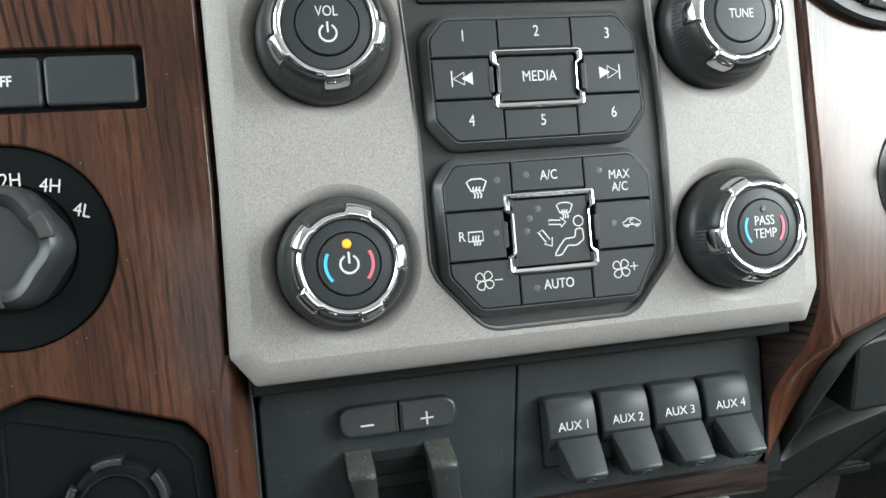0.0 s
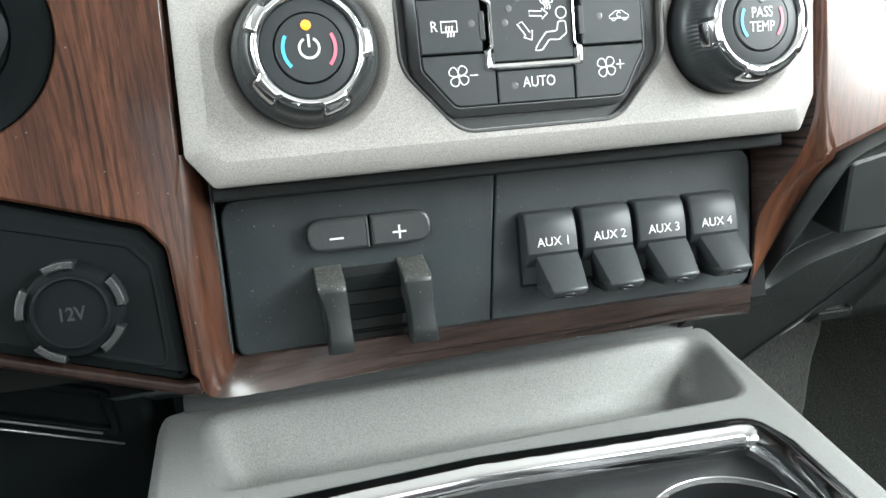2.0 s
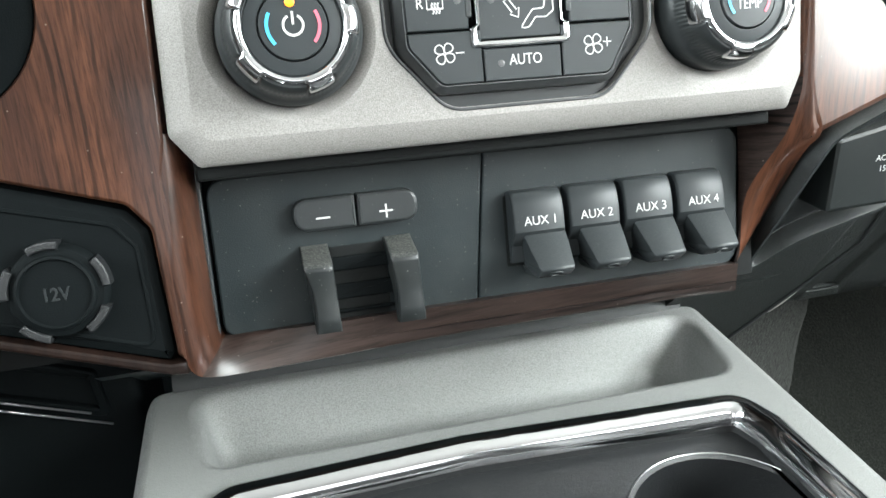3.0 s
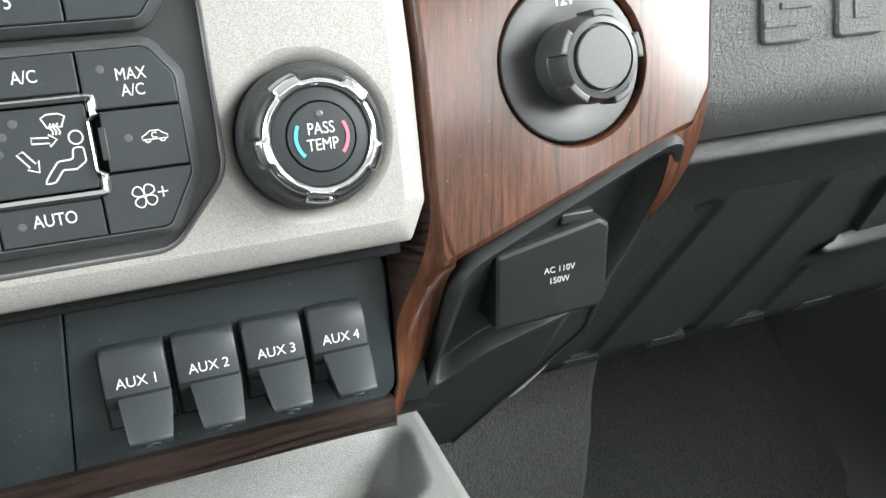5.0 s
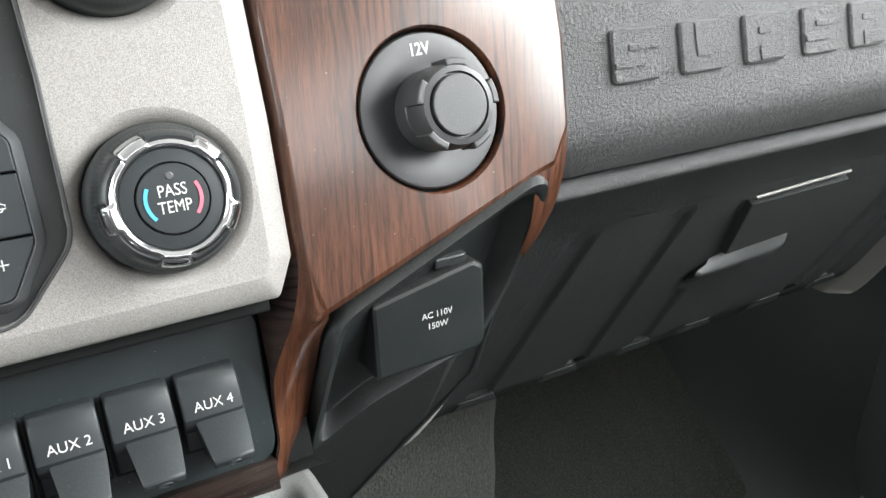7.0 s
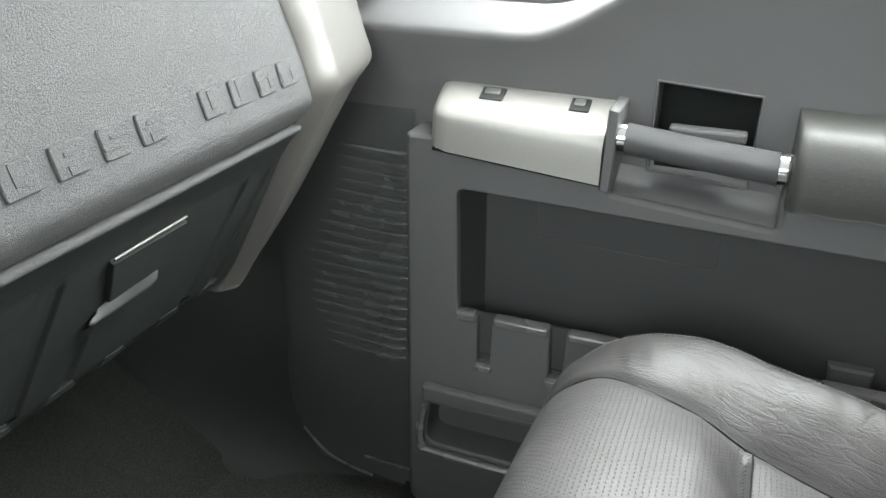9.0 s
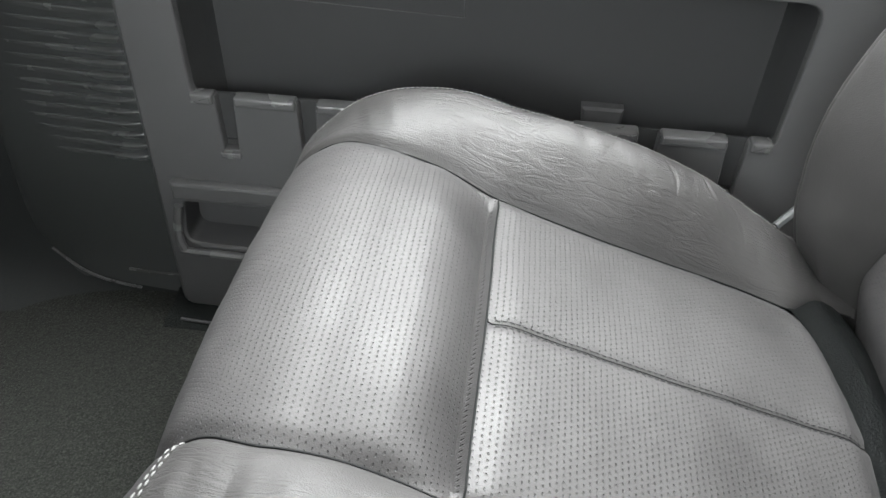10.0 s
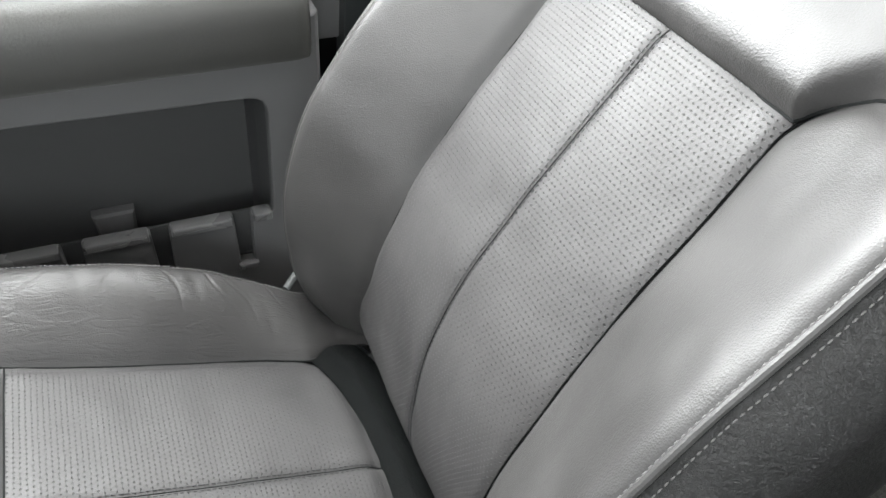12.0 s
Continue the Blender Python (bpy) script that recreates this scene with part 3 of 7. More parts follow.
def lines(strokes, h, width, material, parent, name="symbol", m=None, thick=0.00012):
    """A printed symbol of flat strokes in the parent's frame: each stroke a list of (u, v); closed when first and last agree."""
    bm = bmesh.new()
    for st in strokes:
        pts = [Vector((*p, 0)) for p in st]
        closed = (pts[0] - pts[-1]).length < 1e-6
        if closed:
            pts = pts[:-1]
        n = len(pts)
        left, right = [], []
        for i, p in enumerate(pts):
            a = pts[i - 1] if (i or closed) else p
            b = pts[(i + 1) % n] if (i < n - 1 or closed) else p
            d = (b - a)
            d = d.normalized() if d.length else Vector((1, 0, 0))
            s = Vector((-d.y, d.x, 0)) * width / 2
            left.append(p + s)
            right.append(p - s)
        for i in range(n if closed else n - 1):
            j = (i + 1) % n
            q = [left[i], right[i], right[j], left[j]]
            vs = [bm.verts.new((c.x, c.y, h + thick)) for c in q]
            bm.faces.new(vs[::-1])
    ob = part(name, bm, material, parent, smooth=0)
    if m is not None:
        ob.matrix_local = m
    return ob


def arc(cx, cy, r, a0, a1, n=14):
    return [(cx + r * math.cos(radians(a0 + (a1 - a0) * k / n)), cy + r * math.sin(radians(a0 + (a1 - a0) * k / n))) for k in range(n + 1)]


# ---- the middle of the dash: silver control panel ----
HB = -0.062  # face of the silver bezel
panel = thing("control_panel", "champagne silver control panel with black buttons and chrome-ringed knobs", "control panel", DASH)
KNOBS = [(-0.079, 0.7147), (0.077, 0.7147), (-0.0795, 0.7950), (0.0745, 0.7950)]


def bezel():
    corners = [Vector(p) for p in ((-0.1125, 0.6740), (0.1085, 0.6745), (0.1150, 0.6880), (0.1160, 0.7350), (0.1150, 0.8050), (0.113, 0.905), (-0.1195, 0.905), (-0.1200, 0.8092), (-0.1195, 0.7450), (-0.1208, 0.6850))]
    radii = [0.003, 0.003, 0.004, 0, 0, 0, 0, 0, 0, 0.004]

    def level(d):
        return rounded(offset(corners, d), radii, 4)

    inner = level(0.0085)
    window = rounded([(-0.0280, 0.6856), (0.0306, 0.6858), (0.0492, 0.7070), (0.0496, 0.7560), (0.0474, 0.8100), (0.0440, 0.895), (-0.050, 0.895),
                      (-0.0505, 0.8080), (-0.0476, 0.7560), (-0.0474, 0.7080)], [0.013, 0.013, 0.016, 0, 0, 0.003, 0.003, 0, 0, 0.016], 8)
    wells = [circle(u, v, 0.0285, 56) for u, v in KNOBS]
    bm = fill(inner, [window, *wells], HB)
    stack(bm, [(level(0), HB - 0.012), (level(0), HB - 0.0048), (level(0.0010), HB - 0.0036), (level(0.0035), HB - 0.0020), (level(0.0062), HB - 0.0006), (inner, HB)], False, False)
    stack(bm, [(window, HB), (offset(window, 0.0004), HB - 0.0004), (offset(window, 0.0006), HB - 0.006)], False, False)
    for u, v in KNOBS:
        rings = []
        for r, h in ((0.0285, 0), (0.0274, -0.0003), (0.0258, -0.0013), (0.0244, -0.0030), (0.0235, -0.0050), (0.0229, -0.008)):
            rings.append((circle(u, v, r, 56), HB + h))
        stack(bm, rings, False, False)
    bmesh.ops.remove_doubles(bm, verts=bm.verts, dist=0.00002)
    part("bezel", bm, SILVER, panel, smooth=40)
    # thin bright bead round the black inset
    bead = bmesh.new()
    ring(bead, offset(window, -0.0009), offset(window, 0.0002), HB - 0.002, HB + 0.0005, 0.0004)
    part("bead", bead, RIM, panel, "thin grey bead round the black inset")
    part("inset", slab(offset(window, -0.001), HB - 0.008, HB - 0.0035, 0), BLACK, panel, "satin black inset behind the buttons")


def clipped(loop, x0, y0, x1, y1):
    """The part of a convex outline inside a rectangle."""
    for axis, limit, sign in ((0, x0, 1), (0, x1, -1), (1, y0, 1), (1, y1, -1)):
        out = []
        n = len(loop)
        for i in range(n):
            a, b = loop[i - 1], loop[i]
            da, db = sign * (a[axis] - limit), sign * (b[axis] - limit)
            if (da >= 0) != (db >= 0):
                f = da / (da - db)
                out.append(a + (b - a) * f)
            if db >= 0:
                out.append(b)
        loop = out
        if not loop:
            return []
    clean = [p for i, p in enumerate(loop) if (p - loop[i - 1]).length > 1e-5]
    return clean


HK = -0.0578  # top of the keys
GAPW = 0.00035


def key(outline, x0, y0, x1, y1, label=""):
    """One key of a cluster, its outer edge bevelled with the cluster."""
    base = clipped(outline, x0 + GAPW, y0 + GAPW, x1 - GAPW, y1 - GAPW)
    bm = bmesh.new()
    stack(bm, [(base, HB - 0.005), (base, HK - 0.0004), (offset(base, 0.0004), HK)])
    return part("button", bm, BUTTON, panel, label, smooth=20)


def cluster(corners, xs, ys, mid):
    outline = rounded(corners, 0.004, 4)
    part("cluster_gap", slab(offset(outline, -0.0034), HB - 0.0045, HB - 0.0030, 0), GAP, panel, "dark gap round the buttons")
    bm = bmesh.new()
    stack(bm, [(offset(outline, -0.0033), HB - 0.0034), (offset(outline, -0.0032), HB + 0.0006), (offset(outline, -0.0029), HB + 0.0012), (offset(outline, -0.0006), HK - 0.0004), (offset(outline, -0.0003), HK - 0.0004), (offset(outline, -0.0002), HK - 0.0014)], False, False)
    # Lighter than the keys: the sheen on their chamfers is put into this ring.
    part("cluster_rim", bm, RIM, panel, "satin bevel round the buttons, its grey standing in for sheen")
    keys = {}
    e = 1.0
    keys["tl"] = key(outline, -e, ys[1], xs[0], e)
    keys["t"] = key(outline, xs[0], mid[3], xs[1], e)
    keys["tr"] = key(outline, xs[1], ys[1], e, e)
    keys["l"] = key(outline, -e, ys[0], mid[0], ys[1])
    keys["r"] = key(outline, mid[2], ys[0], e, ys[1])
    keys["bl"] = key(outline, -e, -e, xs[0], ys[0])
    keys["b"] = key(outline, xs[0], -e, xs[1], mid[1])
    keys["br"] = key(outline, xs[1], -e, e, ys[0])
    # chrome frame with notched sides round the middle key
    x0, y0, x1, y1 = mid
    ym, nh, nw = (y0 + y1) / 2, (y1 - y0) * 0.28, 0.0022
    frame_out = [(x0, y0), (x1, y0), (x1, ym - nh), (x1 - nw, ym - nh + 0.0015), (x1 - nw, ym + nh - 0.0015), (x1, ym + nh), (x1, y1), (x0, y1),
                 (x0, ym + nh), (x0 + nw, ym + nh - 0.0015), (x0 + nw, ym - nh + 0.0015), (x0, ym - nh)]
    rad = [0.002, 0.002, 0.0006, 0.0006, 0.0006, 0.0006, 0.002, 0.002, 0.0006, 0.0006, 0.0006, 0.0006]
    lo = rounded(frame_out, rad, 3)
    w = 0.0024
    inn = [(x0 + w, y0 + w), (x1 - w, y0 + w), (x1 - w, ym - nh), (x1 - w - 0.0006, ym - nh + 0.0015), (x1 - w - 0.0006, ym + nh - 0.0015), (x1 - w, ym + nh), (x1 - w, y1 - w), (x0 + w, y1 - w),
           (x0 + w, ym + nh), (x0 + w + 0.0006, ym + nh - 0.0015), (x0 + w + 0.0006, ym - nh + 0.0015), (x0 + w, ym - nh)]
    li = rounded(inn, [0.0008 if r > 0.001 else 0.0005 for r in rad], 3)
    bm = bmesh.new()
    n = len(lo)
    rings = [[bm.verts.new((p.x, p.y, h)) for p in lp] for lp, h in ((lo, HB - 0.004), (lo, HK + 0.0002), (offset(lo, 0.0005), HK + 0.0009), (offset(lo, 0.0010), HK + 0.0010), (offset(li, -0.0003), HK + 0.0004), (li, HK - 0.0010))]
    for a, b in zip(rings, rings[1:]):
        for i in range(n):
            bm.faces.new((a[i], a[(i + 1) % n], b[(i + 1) % n], b[i]))
    keys["frame"] = part("chrome_frame", bm, CHROME, panel, "polished chrome frame round the middle button", smooth=25)
    keys["m"] = part("button", slab(rect(x0 + w + 0.0007, y0 + w + 0.0004, x1 - w - 0.0007, y1 - w - 0.0004, 0.0006), HB - 0.004, HK - 0.0004, 0.0004), BUTTON, panel, "large middle button")
    for side in (x0 - 0.0012, x1 - 0.0008):
        part("frame_tab", slab(rect(side, ym - 0.0048, side + 0.0020, ym + 0.0048, 0.0006), HB - 0.003, HK + 0.0002, 0.0003), BLACK, panel)
    return keys


bezel()
K1 = cluster([(-0.0345, 0.7550), (0.0320, 0.7552), (0.0388, 0.7640), (0.0372, 0.7918), (0.0312, 0.7992), (-0.0360, 0.7988), (-0.0418, 0.7922), (-0.0413, 0.7628)], (-0.0160, 0.0126), (0.7701, 0.7853), (-0.0198, 0.7660, 0.0160, 0.7880))
K2 = cluster([(-0.0303, 0.6938), (0.0306, 0.6936), (0.0393, 0.7090), (0.0388, 0.7382), (0.0324, 0.7468), (-0.0363, 0.7462), (-0.0413, 0.7392), (-0.0409, 0.7066)], (-0.0154, 0.0130), (0.7113, 0.7296), (-0.0192, 0.7050, 0.0162, 0.7352))
HT = HK + 0.00006
for k, words, u, v, size in (("tl", "1", -0.0294, 0.7930, 0.0058), ("t", "2", -0.0012, 0.7942, 0.0058), ("tr", "3", 0.0268, 0.7926, 0.0058), ("bl", "4", -0.0285, 0.7622, 0.0058),
                             ("b", "5", -0.0011, 0.7612, 0.0058), ("br", "6", 0.0271, 0.7628, 0.0058), ("m", "MEDIA", -0.0012, 0.7776, 0.0056)):
    writing(words, u, v, HT - (0.0004 if k == "m" else 0), size, WHITE, K1[k], squeeze=0.82, bold=0.00002)
for k, words, u, v, size in (("t", "A/C", -0.0009, 0.7408, 0.0051), ("tr", "MAX\nA/C", 0.0270, 0.7369, 0.0049), ("b", "AUTO", -0.0003, 0.7003, 0.0052)):
    writing(words, u, v, HT, size, WHITE, K2[k], squeeze=0.82, bold=0.00002)
writing("R", -0.0360, 0.7204, HT, 0.0050, WHITE, K2["l"], squeeze=0.85, bold=0.00002)


def triangle_symbol(u, v, s, way):
    return [(u + way * s * 0.5, v), (u - way * s * 0.5, v + s * 0.55), (u - way * s * 0.5, v - s * 0.55), (u + way * s * 0.5, v)]


W = 0.00055
lines([[(-0.0347, 0.7806), (-0.0347, 0.7748)], triangle_symbol(-0.0322, 0.7777, 0.0042, -1)], HT, W, WHITE, K1["l"], "skip_symbol")
lines([[(0.0306, 0.7808), (0.0306, 0.7752)], triangle_symbol(0.0279, 0.7780, 0.0042, 1)], HT, W, WHITE, K1["r"], "skip_symbol")
for u, v, way, k in ((-0.0290, 0.7777, -1, "l"), (0.0246, 0.7780, 1, "r")):
    bm = bmesh.new()
    t = triangle_symbol(u, v, 0.0042, way)[:3]
    bm.faces.new([bm.verts.new((*p, HT + 0.0001)) for p in t])
    part("skip_symbol", bm, WHITE, K1[k], smooth=0)


def wavy(u, v, s):
    """Three rising heat waves."""
    return [[(u + dx * s + math.sin(k * 1.3) * 0.10 * s, v + (k / 5 - 0.5) * s) for k in range(6)] for dx in (-0.28, 0, 0.28)]


def fan(u, v, s):
    out = []
    for q in range(4):
        a = radians(90 * q + 52)
        petal = [(0.30 + 0.25 * math.cos(radians(b)), 0.21 * math.sin(radians(b)) * (1 + 0.35 * math.cos(radians(b)))) for b in range(0, 361, 24)]
        out.append([(u + s * (x * math.cos(a) - y * math.sin(a)), v + s * (x * math.sin(a) + y * math.cos(a))) for x, y in petal])
    return out


def screen(u, v, s):
    return [(u - 0.62 * s, v + 0.35 * s), (u - 0.3 * s, v + 0.52 * s), (u + 0.3 * s, v + 0.52 * s), (u + 0.62 * s, v + 0.35 * s), (u + 0.36 * s, v - 0.22 * s), (u, v - 0.14 * s), (u - 0.36 * s, v - 0.22 * s), (u - 0.62 * s, v + 0.35 * s)]


lines([screen(-0.0289, 0.7380, 0.0060), *wavy(-0.0289, 0.7362, 0.0042)], HT, W, WHITE, K2["tl"], "defrost_symbol")
lines([[(-0.0335, 0.7220), (-0.0281, 0.7220), (-0.0281, 0.7186), (-0.0335, 0.7186), (-0.0335, 0.7220)], *wavy(-0.0306, 0.7188, 0.0036)], HT, W, WHITE, K2["l"], "defrost_symbol")
lines([*fan(-0.0288, 0.7040, 0.0068), [(-0.0250, 0.7040), (-0.0220, 0.7040)]], HT, 0.00040, WHITE, K2["bl"], "fan_symbol")
lines([*fan(0.0248, 0.7036, 0.0068), [(0.0285, 0.7042), (0.0316, 0.7042)], [(0.03005, 0.7058), (0.03005, 0.7026)]], HT, 0.00040, WHITE, K2["br"], "fan_symbol")
car = [(-0.0036, -0.0006), (-0.0036, 0.0004), (-0.0024, 0.0010), (-0.0013, 0.0019), (0.0013, 0.0019), (0.0024, 0.0010), (0.0036, 0.0004), (0.0036, -0.0006), (-0.0036, -0.0006)]
lines([[(0.0306 + x, 0.7205 + y) for x, y in car], arc(0.0285, 0.7199, 0.0008, 180, 360, 6), arc(0.0327, 0.7199, 0.0008, 180, 360, 6), arc(0.0306, 0.7211, 0.0008, 40, 320, 8)], HT, 0.00034, WHITE, K2["r"], "recirculation_symbol")
# middle button: plain rounded shapes, two arrows and a screen
seated = [(p.x, p.y) for p in rounded([(-0.0005, 0.7100), (0.0030, 0.7105), (0.0058, 0.7140), (0.0098, 0.7138), (0.0130, 0.7160), (0.0128, 0.7205), (0.0098, 0.7205), (0.0092, 0.7170), (0.0048, 0.7168), (0.0020, 0.7135)], 0.001, 2)]
strokes = [screen(0.0057, 0.7285, 0.0056), *wavy(0.0057, 0.7268, 0.0036), arc(0.0112, 0.7236, 0.0021, 0, 360, 16), seated + seated[:1],
           [(-0.0015, 0.7248), (0.0035, 0.7244), (0.0035, 0.7254), (0.0058, 0.7236), (0.0035, 0.7216), (0.0035, 0.7227), (-0.0015, 0.7230), (-0.0015, 0.7248)],
           [(-0.0065, 0.7202), (-0.0034, 0.7160), (-0.0042, 0.7154), (-0.0010, 0.7142), (-0.0006, 0.7178), (-0.0016, 0.7170), (-0.0046, 0.7210), (-0.0065, 0.7202)]]
lines([[(-0.0023 + (u + 0.0015) * 0.91, 0.7198 + (v - 0.7201) * 0.92) for u, v in st] for st in strokes], HT - 0.0004, 0.00046, WHITE, K2["m"], "airflow_symbol")
for k, u, v, dh in (("tl", -0.0210, 0.7402, 0), ("t", -0.0098, 0.7414, 0), ("tr", 0.0190, 0.7412, 0), ("l", -0.0230, 0.7210, 0), ("r", 0.0232, 0.7210, 0), ("b", -0.0092, 0.6995, 0), ("m", -0.0062, 0.7286, -0.0004), ("m", -0.0096, 0.7252, -0.0004), ("m", -0.0112, 0.7206, -0.0004)):
    bm = bmesh.new()
    lathe(bm, [(0.00125, HK + dh - 0.0003), (0.00125, HK + dh + 0.0001), (0.0008, HK + dh + 0.0002)], u, v, 16)
    part("indicator_window", bm, PLUG, K2[k])


def knob(u, v, turn, lit, words, arcs):
    """Grooved black knob with a lobed chrome ring and a printed cap."""
    hub = HB

    def lobe(a):
        """One at the five chrome lobes, nought between them."""
        d = abs((math.degrees(a) - turn + 36) % 72 - 36)
        return max(0.0, min(1.0, (15.5 - d) / 4.0))

    def grip(a, r, h):
        if r > 0.0192 and hub + 0.0090 < h < hub + 0.0156:
            return -0.0014 * lobe(a)
        return 0.00034 * math.cos(a * 90) if r > 0.0205 and hub + 0.004 < h < hub + 0.0090 else 0

    bm = bmesh.new()
    lathe(bm, [(0.0249, hub - 0.008), (0.0249, hub - 0.0010), (0.0246, hub + 0.0014), (0.0236, hub + 0.0026), (0.0226, hub + 0.0040), (0.0220, hub + 0.0085), (0.0219, hub + 0.0096), (0.0214, hub + 0.0122), (0.0205, hub + 0.0142), (0.0196, hub + 0.0149), (0.0188, hub + 0.0146), (0.0182, hub + 0.0130), (0.0120, hub + 0.0128), (0.0117, hub + 0.0120), (0.0117, hub + 0.010)], u, v, 360, grip)
    k = part("knob", bm, BLACK, panel, "black grooved rotary knob with chrome ring", smooth=50)
    ringm = bmesh.new()
    flow = [(0.0158, 0.0158, 0.0134, 0.0134), (0.0159, 0.0159, 0.0146, 0.0146), (0.0164, 0.0164, 0.0156, 0.0156), (0.0172, 0.0173, 0.0160, 0.0161), (0.0181, 0.0188, 0.0157, 0.0160), (0.0187, 0.0202, 0.0150, 0.0154), (0.0190, 0.0212, 0.0143, 0.0140), (0.0191, 0.0218, 0.0132, 0.0116), (0.0191, 0.0219, 0.0120, 0.0090)]
    rows = []
    for r0, r1, h0, h1 in flow:
        row = []
        for q in range(240):
            a = 2 * math.pi * q / 240
            f = lobe(a)
            f = f * f * (3 - 2 * f)
            r, h = r0 + (r1 - r0) * f, hub + h0 + (h1 - h0) * f
            row.append(ringm.verts.new((u + r * math.cos(a), v + r * math.sin(a), h)))
        rows.append(row)
    for a, b in zip(rows, rows[1:]):
        for q in range(240):
            ringm.faces.new((a[q], a[(q + 1) % 240], b[(q + 1) % 240], b[q]))
    part("chrome_ring", ringm, CHROME, k, "polished chrome ring with five lobes", smooth=60)
    disc = bmesh.new()
    lathe(disc, [(0.0160, hub + 0.011), (0.0160, hub + 0.0138), (0.0156, hub + 0.0144), (0.0130, hub + 0.0149), (0.0116, hub + 0.0150), (0.0113, hub + 0.0140)], u, v, 72)
    bmesh.ops.delete(disc, geom=[f for f in disc.faces if len(f.verts) > 4], context="FACES_ONLY")
    part("collar", disc, BUTTON, k)
    cap = bmesh.new()
    lathe(cap, [(0.0110, hub + 0.010), (0.0110, hub + 0.0152), (0.0107, hub + 0.0156), (0.0060, hub + 0.0158), (0.0002, hub + 0.0158)], u, v, 64)
    part("cap", cap, BUTTON, k, "round printed push cap", smooth=40)
    top = hub + 0.0159
    if arcs:
        lines([arc(u, v, 0.0084, 150, 222)], top, 0.0011, BLUE, k, "blue_mark")
        lines([arc(u, v, 0.0084, 30, -42)], top, 0.0011, RED, k, "red_mark")
    for text, dy, size in words:
        writing(text, u, v + dy, top, size, WHITE, k, squeeze=0.80, bold=0.00002)
    if lit == "power":
        lines([arc(u, v, 0.0032, 118, 422, 22), [(u, v + 0.0043), (u, v + 0.0002)]], top, 0.0008, WHITE, k, "power_symbol")
    if lit == "volume":
        lines([arc(u, v - 0.0034, 0.0030, 118, 422, 22), [(u, v + 0.0006), (u, v - 0.0032)]], top, 0.0007, WHITE, k, "power_symbol")
    k.matrix_local = Matrix.Translation((u + 0.0005, v, 0.0022)) @ Matrix.Diagonal((0.945, 0.945, 1, 1)) @ Matrix.Translation((-u, -v, 0))
    return k


kd = knob(*KNOBS[0], 75, "power", [], True)
bm = bmesh.new()
lathe(bm, [(0.0016, HB + 0.0150), (0.0016, HB + 0.0161), (0.0010, HB + 0.0165)], KNOBS[0][0] - 0.0004, KNOBS[0][1] + 0.0072, 20)
part("indicator_lamp", bm, AMBER, kd, "lit amber indicator lamp")
kp = knob(*KNOBS[1], 46, "", [("PASS\nTEMP", 0.0, 0.0054)], True)
bm = bmesh.new()
lathe(bm, [(0.0013, HB + 0.0150), (0.0013, HB + 0.0160), (0.0009, HB + 0.0162)], KNOBS[1][0], KNOBS[1][1] + 0.0072, 16)
part("indicator_window", bm, PLUG, kp)
knob(*KNOBS[2], 60, "volume", [("VOL", 0.0042, 0.0052)], False)
knob(*KNOBS[3], 30, "", [("TUNE", 0.0, 0.0052)], False)
display = thing("display_screen", "switched-off dark glass display above the buttons", "screen", DASH)
part("glass", slab(rect(-0.044, 0.8072, 0.041, 0.893, 0.002), HB - 0.004, HB - 0.002, 0.0006), mat("dark_glass", (0.008, 0.008, 0.009), 0.08), display)

# ---- left and right walnut trim, built in the dash frame ----
trim_l = thing("dash_trim", "glossy walnut-look dash trim left of the control panel", "trim", DASH)
HW = -0.0675
DIAL = (-0.1890, 0.7293)


def trim_left():
    outline = rounded([(-0.40, 0.660), (-0.27, 0.650), (-0.185, 0.6795), (-0.1370, 0.6645), (-0.1305, 0.6560), (-0.1280, 0.6125), (-0.1255, 0.6100), (-0.1252, 0.640),
                       (-0.1245, 0.673), (-0.1225, 0.6840), (-0.1212, 0.745), (-0.1220, 0.809), (-0.1220, 0.905), (-0.40, 0.905)], [0, 0.01, 0.01, 0.006, 0.005, 0.002, 0, 0, 0.002, 0.003, 0, 0, 0, 0], 3)
    slot = rect(-0.30, 0.7735, -0.1402, 0.7962, 0.0025)
    hole = circle(*DIAL, 0.0352, 56)
    bm = fill(offset(outline, 0.0012), [slot, hole], HW)
    stack(bm, [(outline, HW - 0.030), (outline, HW - 0.0012), (offset(outline, 0.0004), HW - 0.0004), (offset(outline, 0.0012), HW)], False, False)
    for lp in (slot, hole):
        stack(bm, [(lp, HW), (offset(lp, 0.0006), HW - 0.0006), (offset(lp, 0.0006), HW - 0.012)], False, False)
    bmesh.ops.remove_doubles(bm, verts=bm.verts, dist=0.00002)
    part("panel", bm, WOOD, trim_l, smooth=40)


trim_left()
tongue = rounded([(-0.40, 0.597), (-0.19, 0.6250), (-0.1305, 0.6052), (-0.1255, 0.6050), (-0.1255, 0.6095), (-0.1310, 0.6095), (-0.190, 0.6285), (-0.40, 0.603)], [0, 0.01, 0.002, 0, 0, 0.003, 0.01, 0], 3)
part("lower_edge", slab(tongue, HW - 0.030, HW - 0.0006, 0.0012), WOODDARK, trim_l, "walnut edge below the socket plate, shade put into its colour")
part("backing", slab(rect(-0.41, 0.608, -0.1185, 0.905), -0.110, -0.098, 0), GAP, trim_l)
dial = thing("drive_mode_dial", "black four-wheel-drive selector dial with printed positions", "dial", DASH)
bm = bmesh.new()
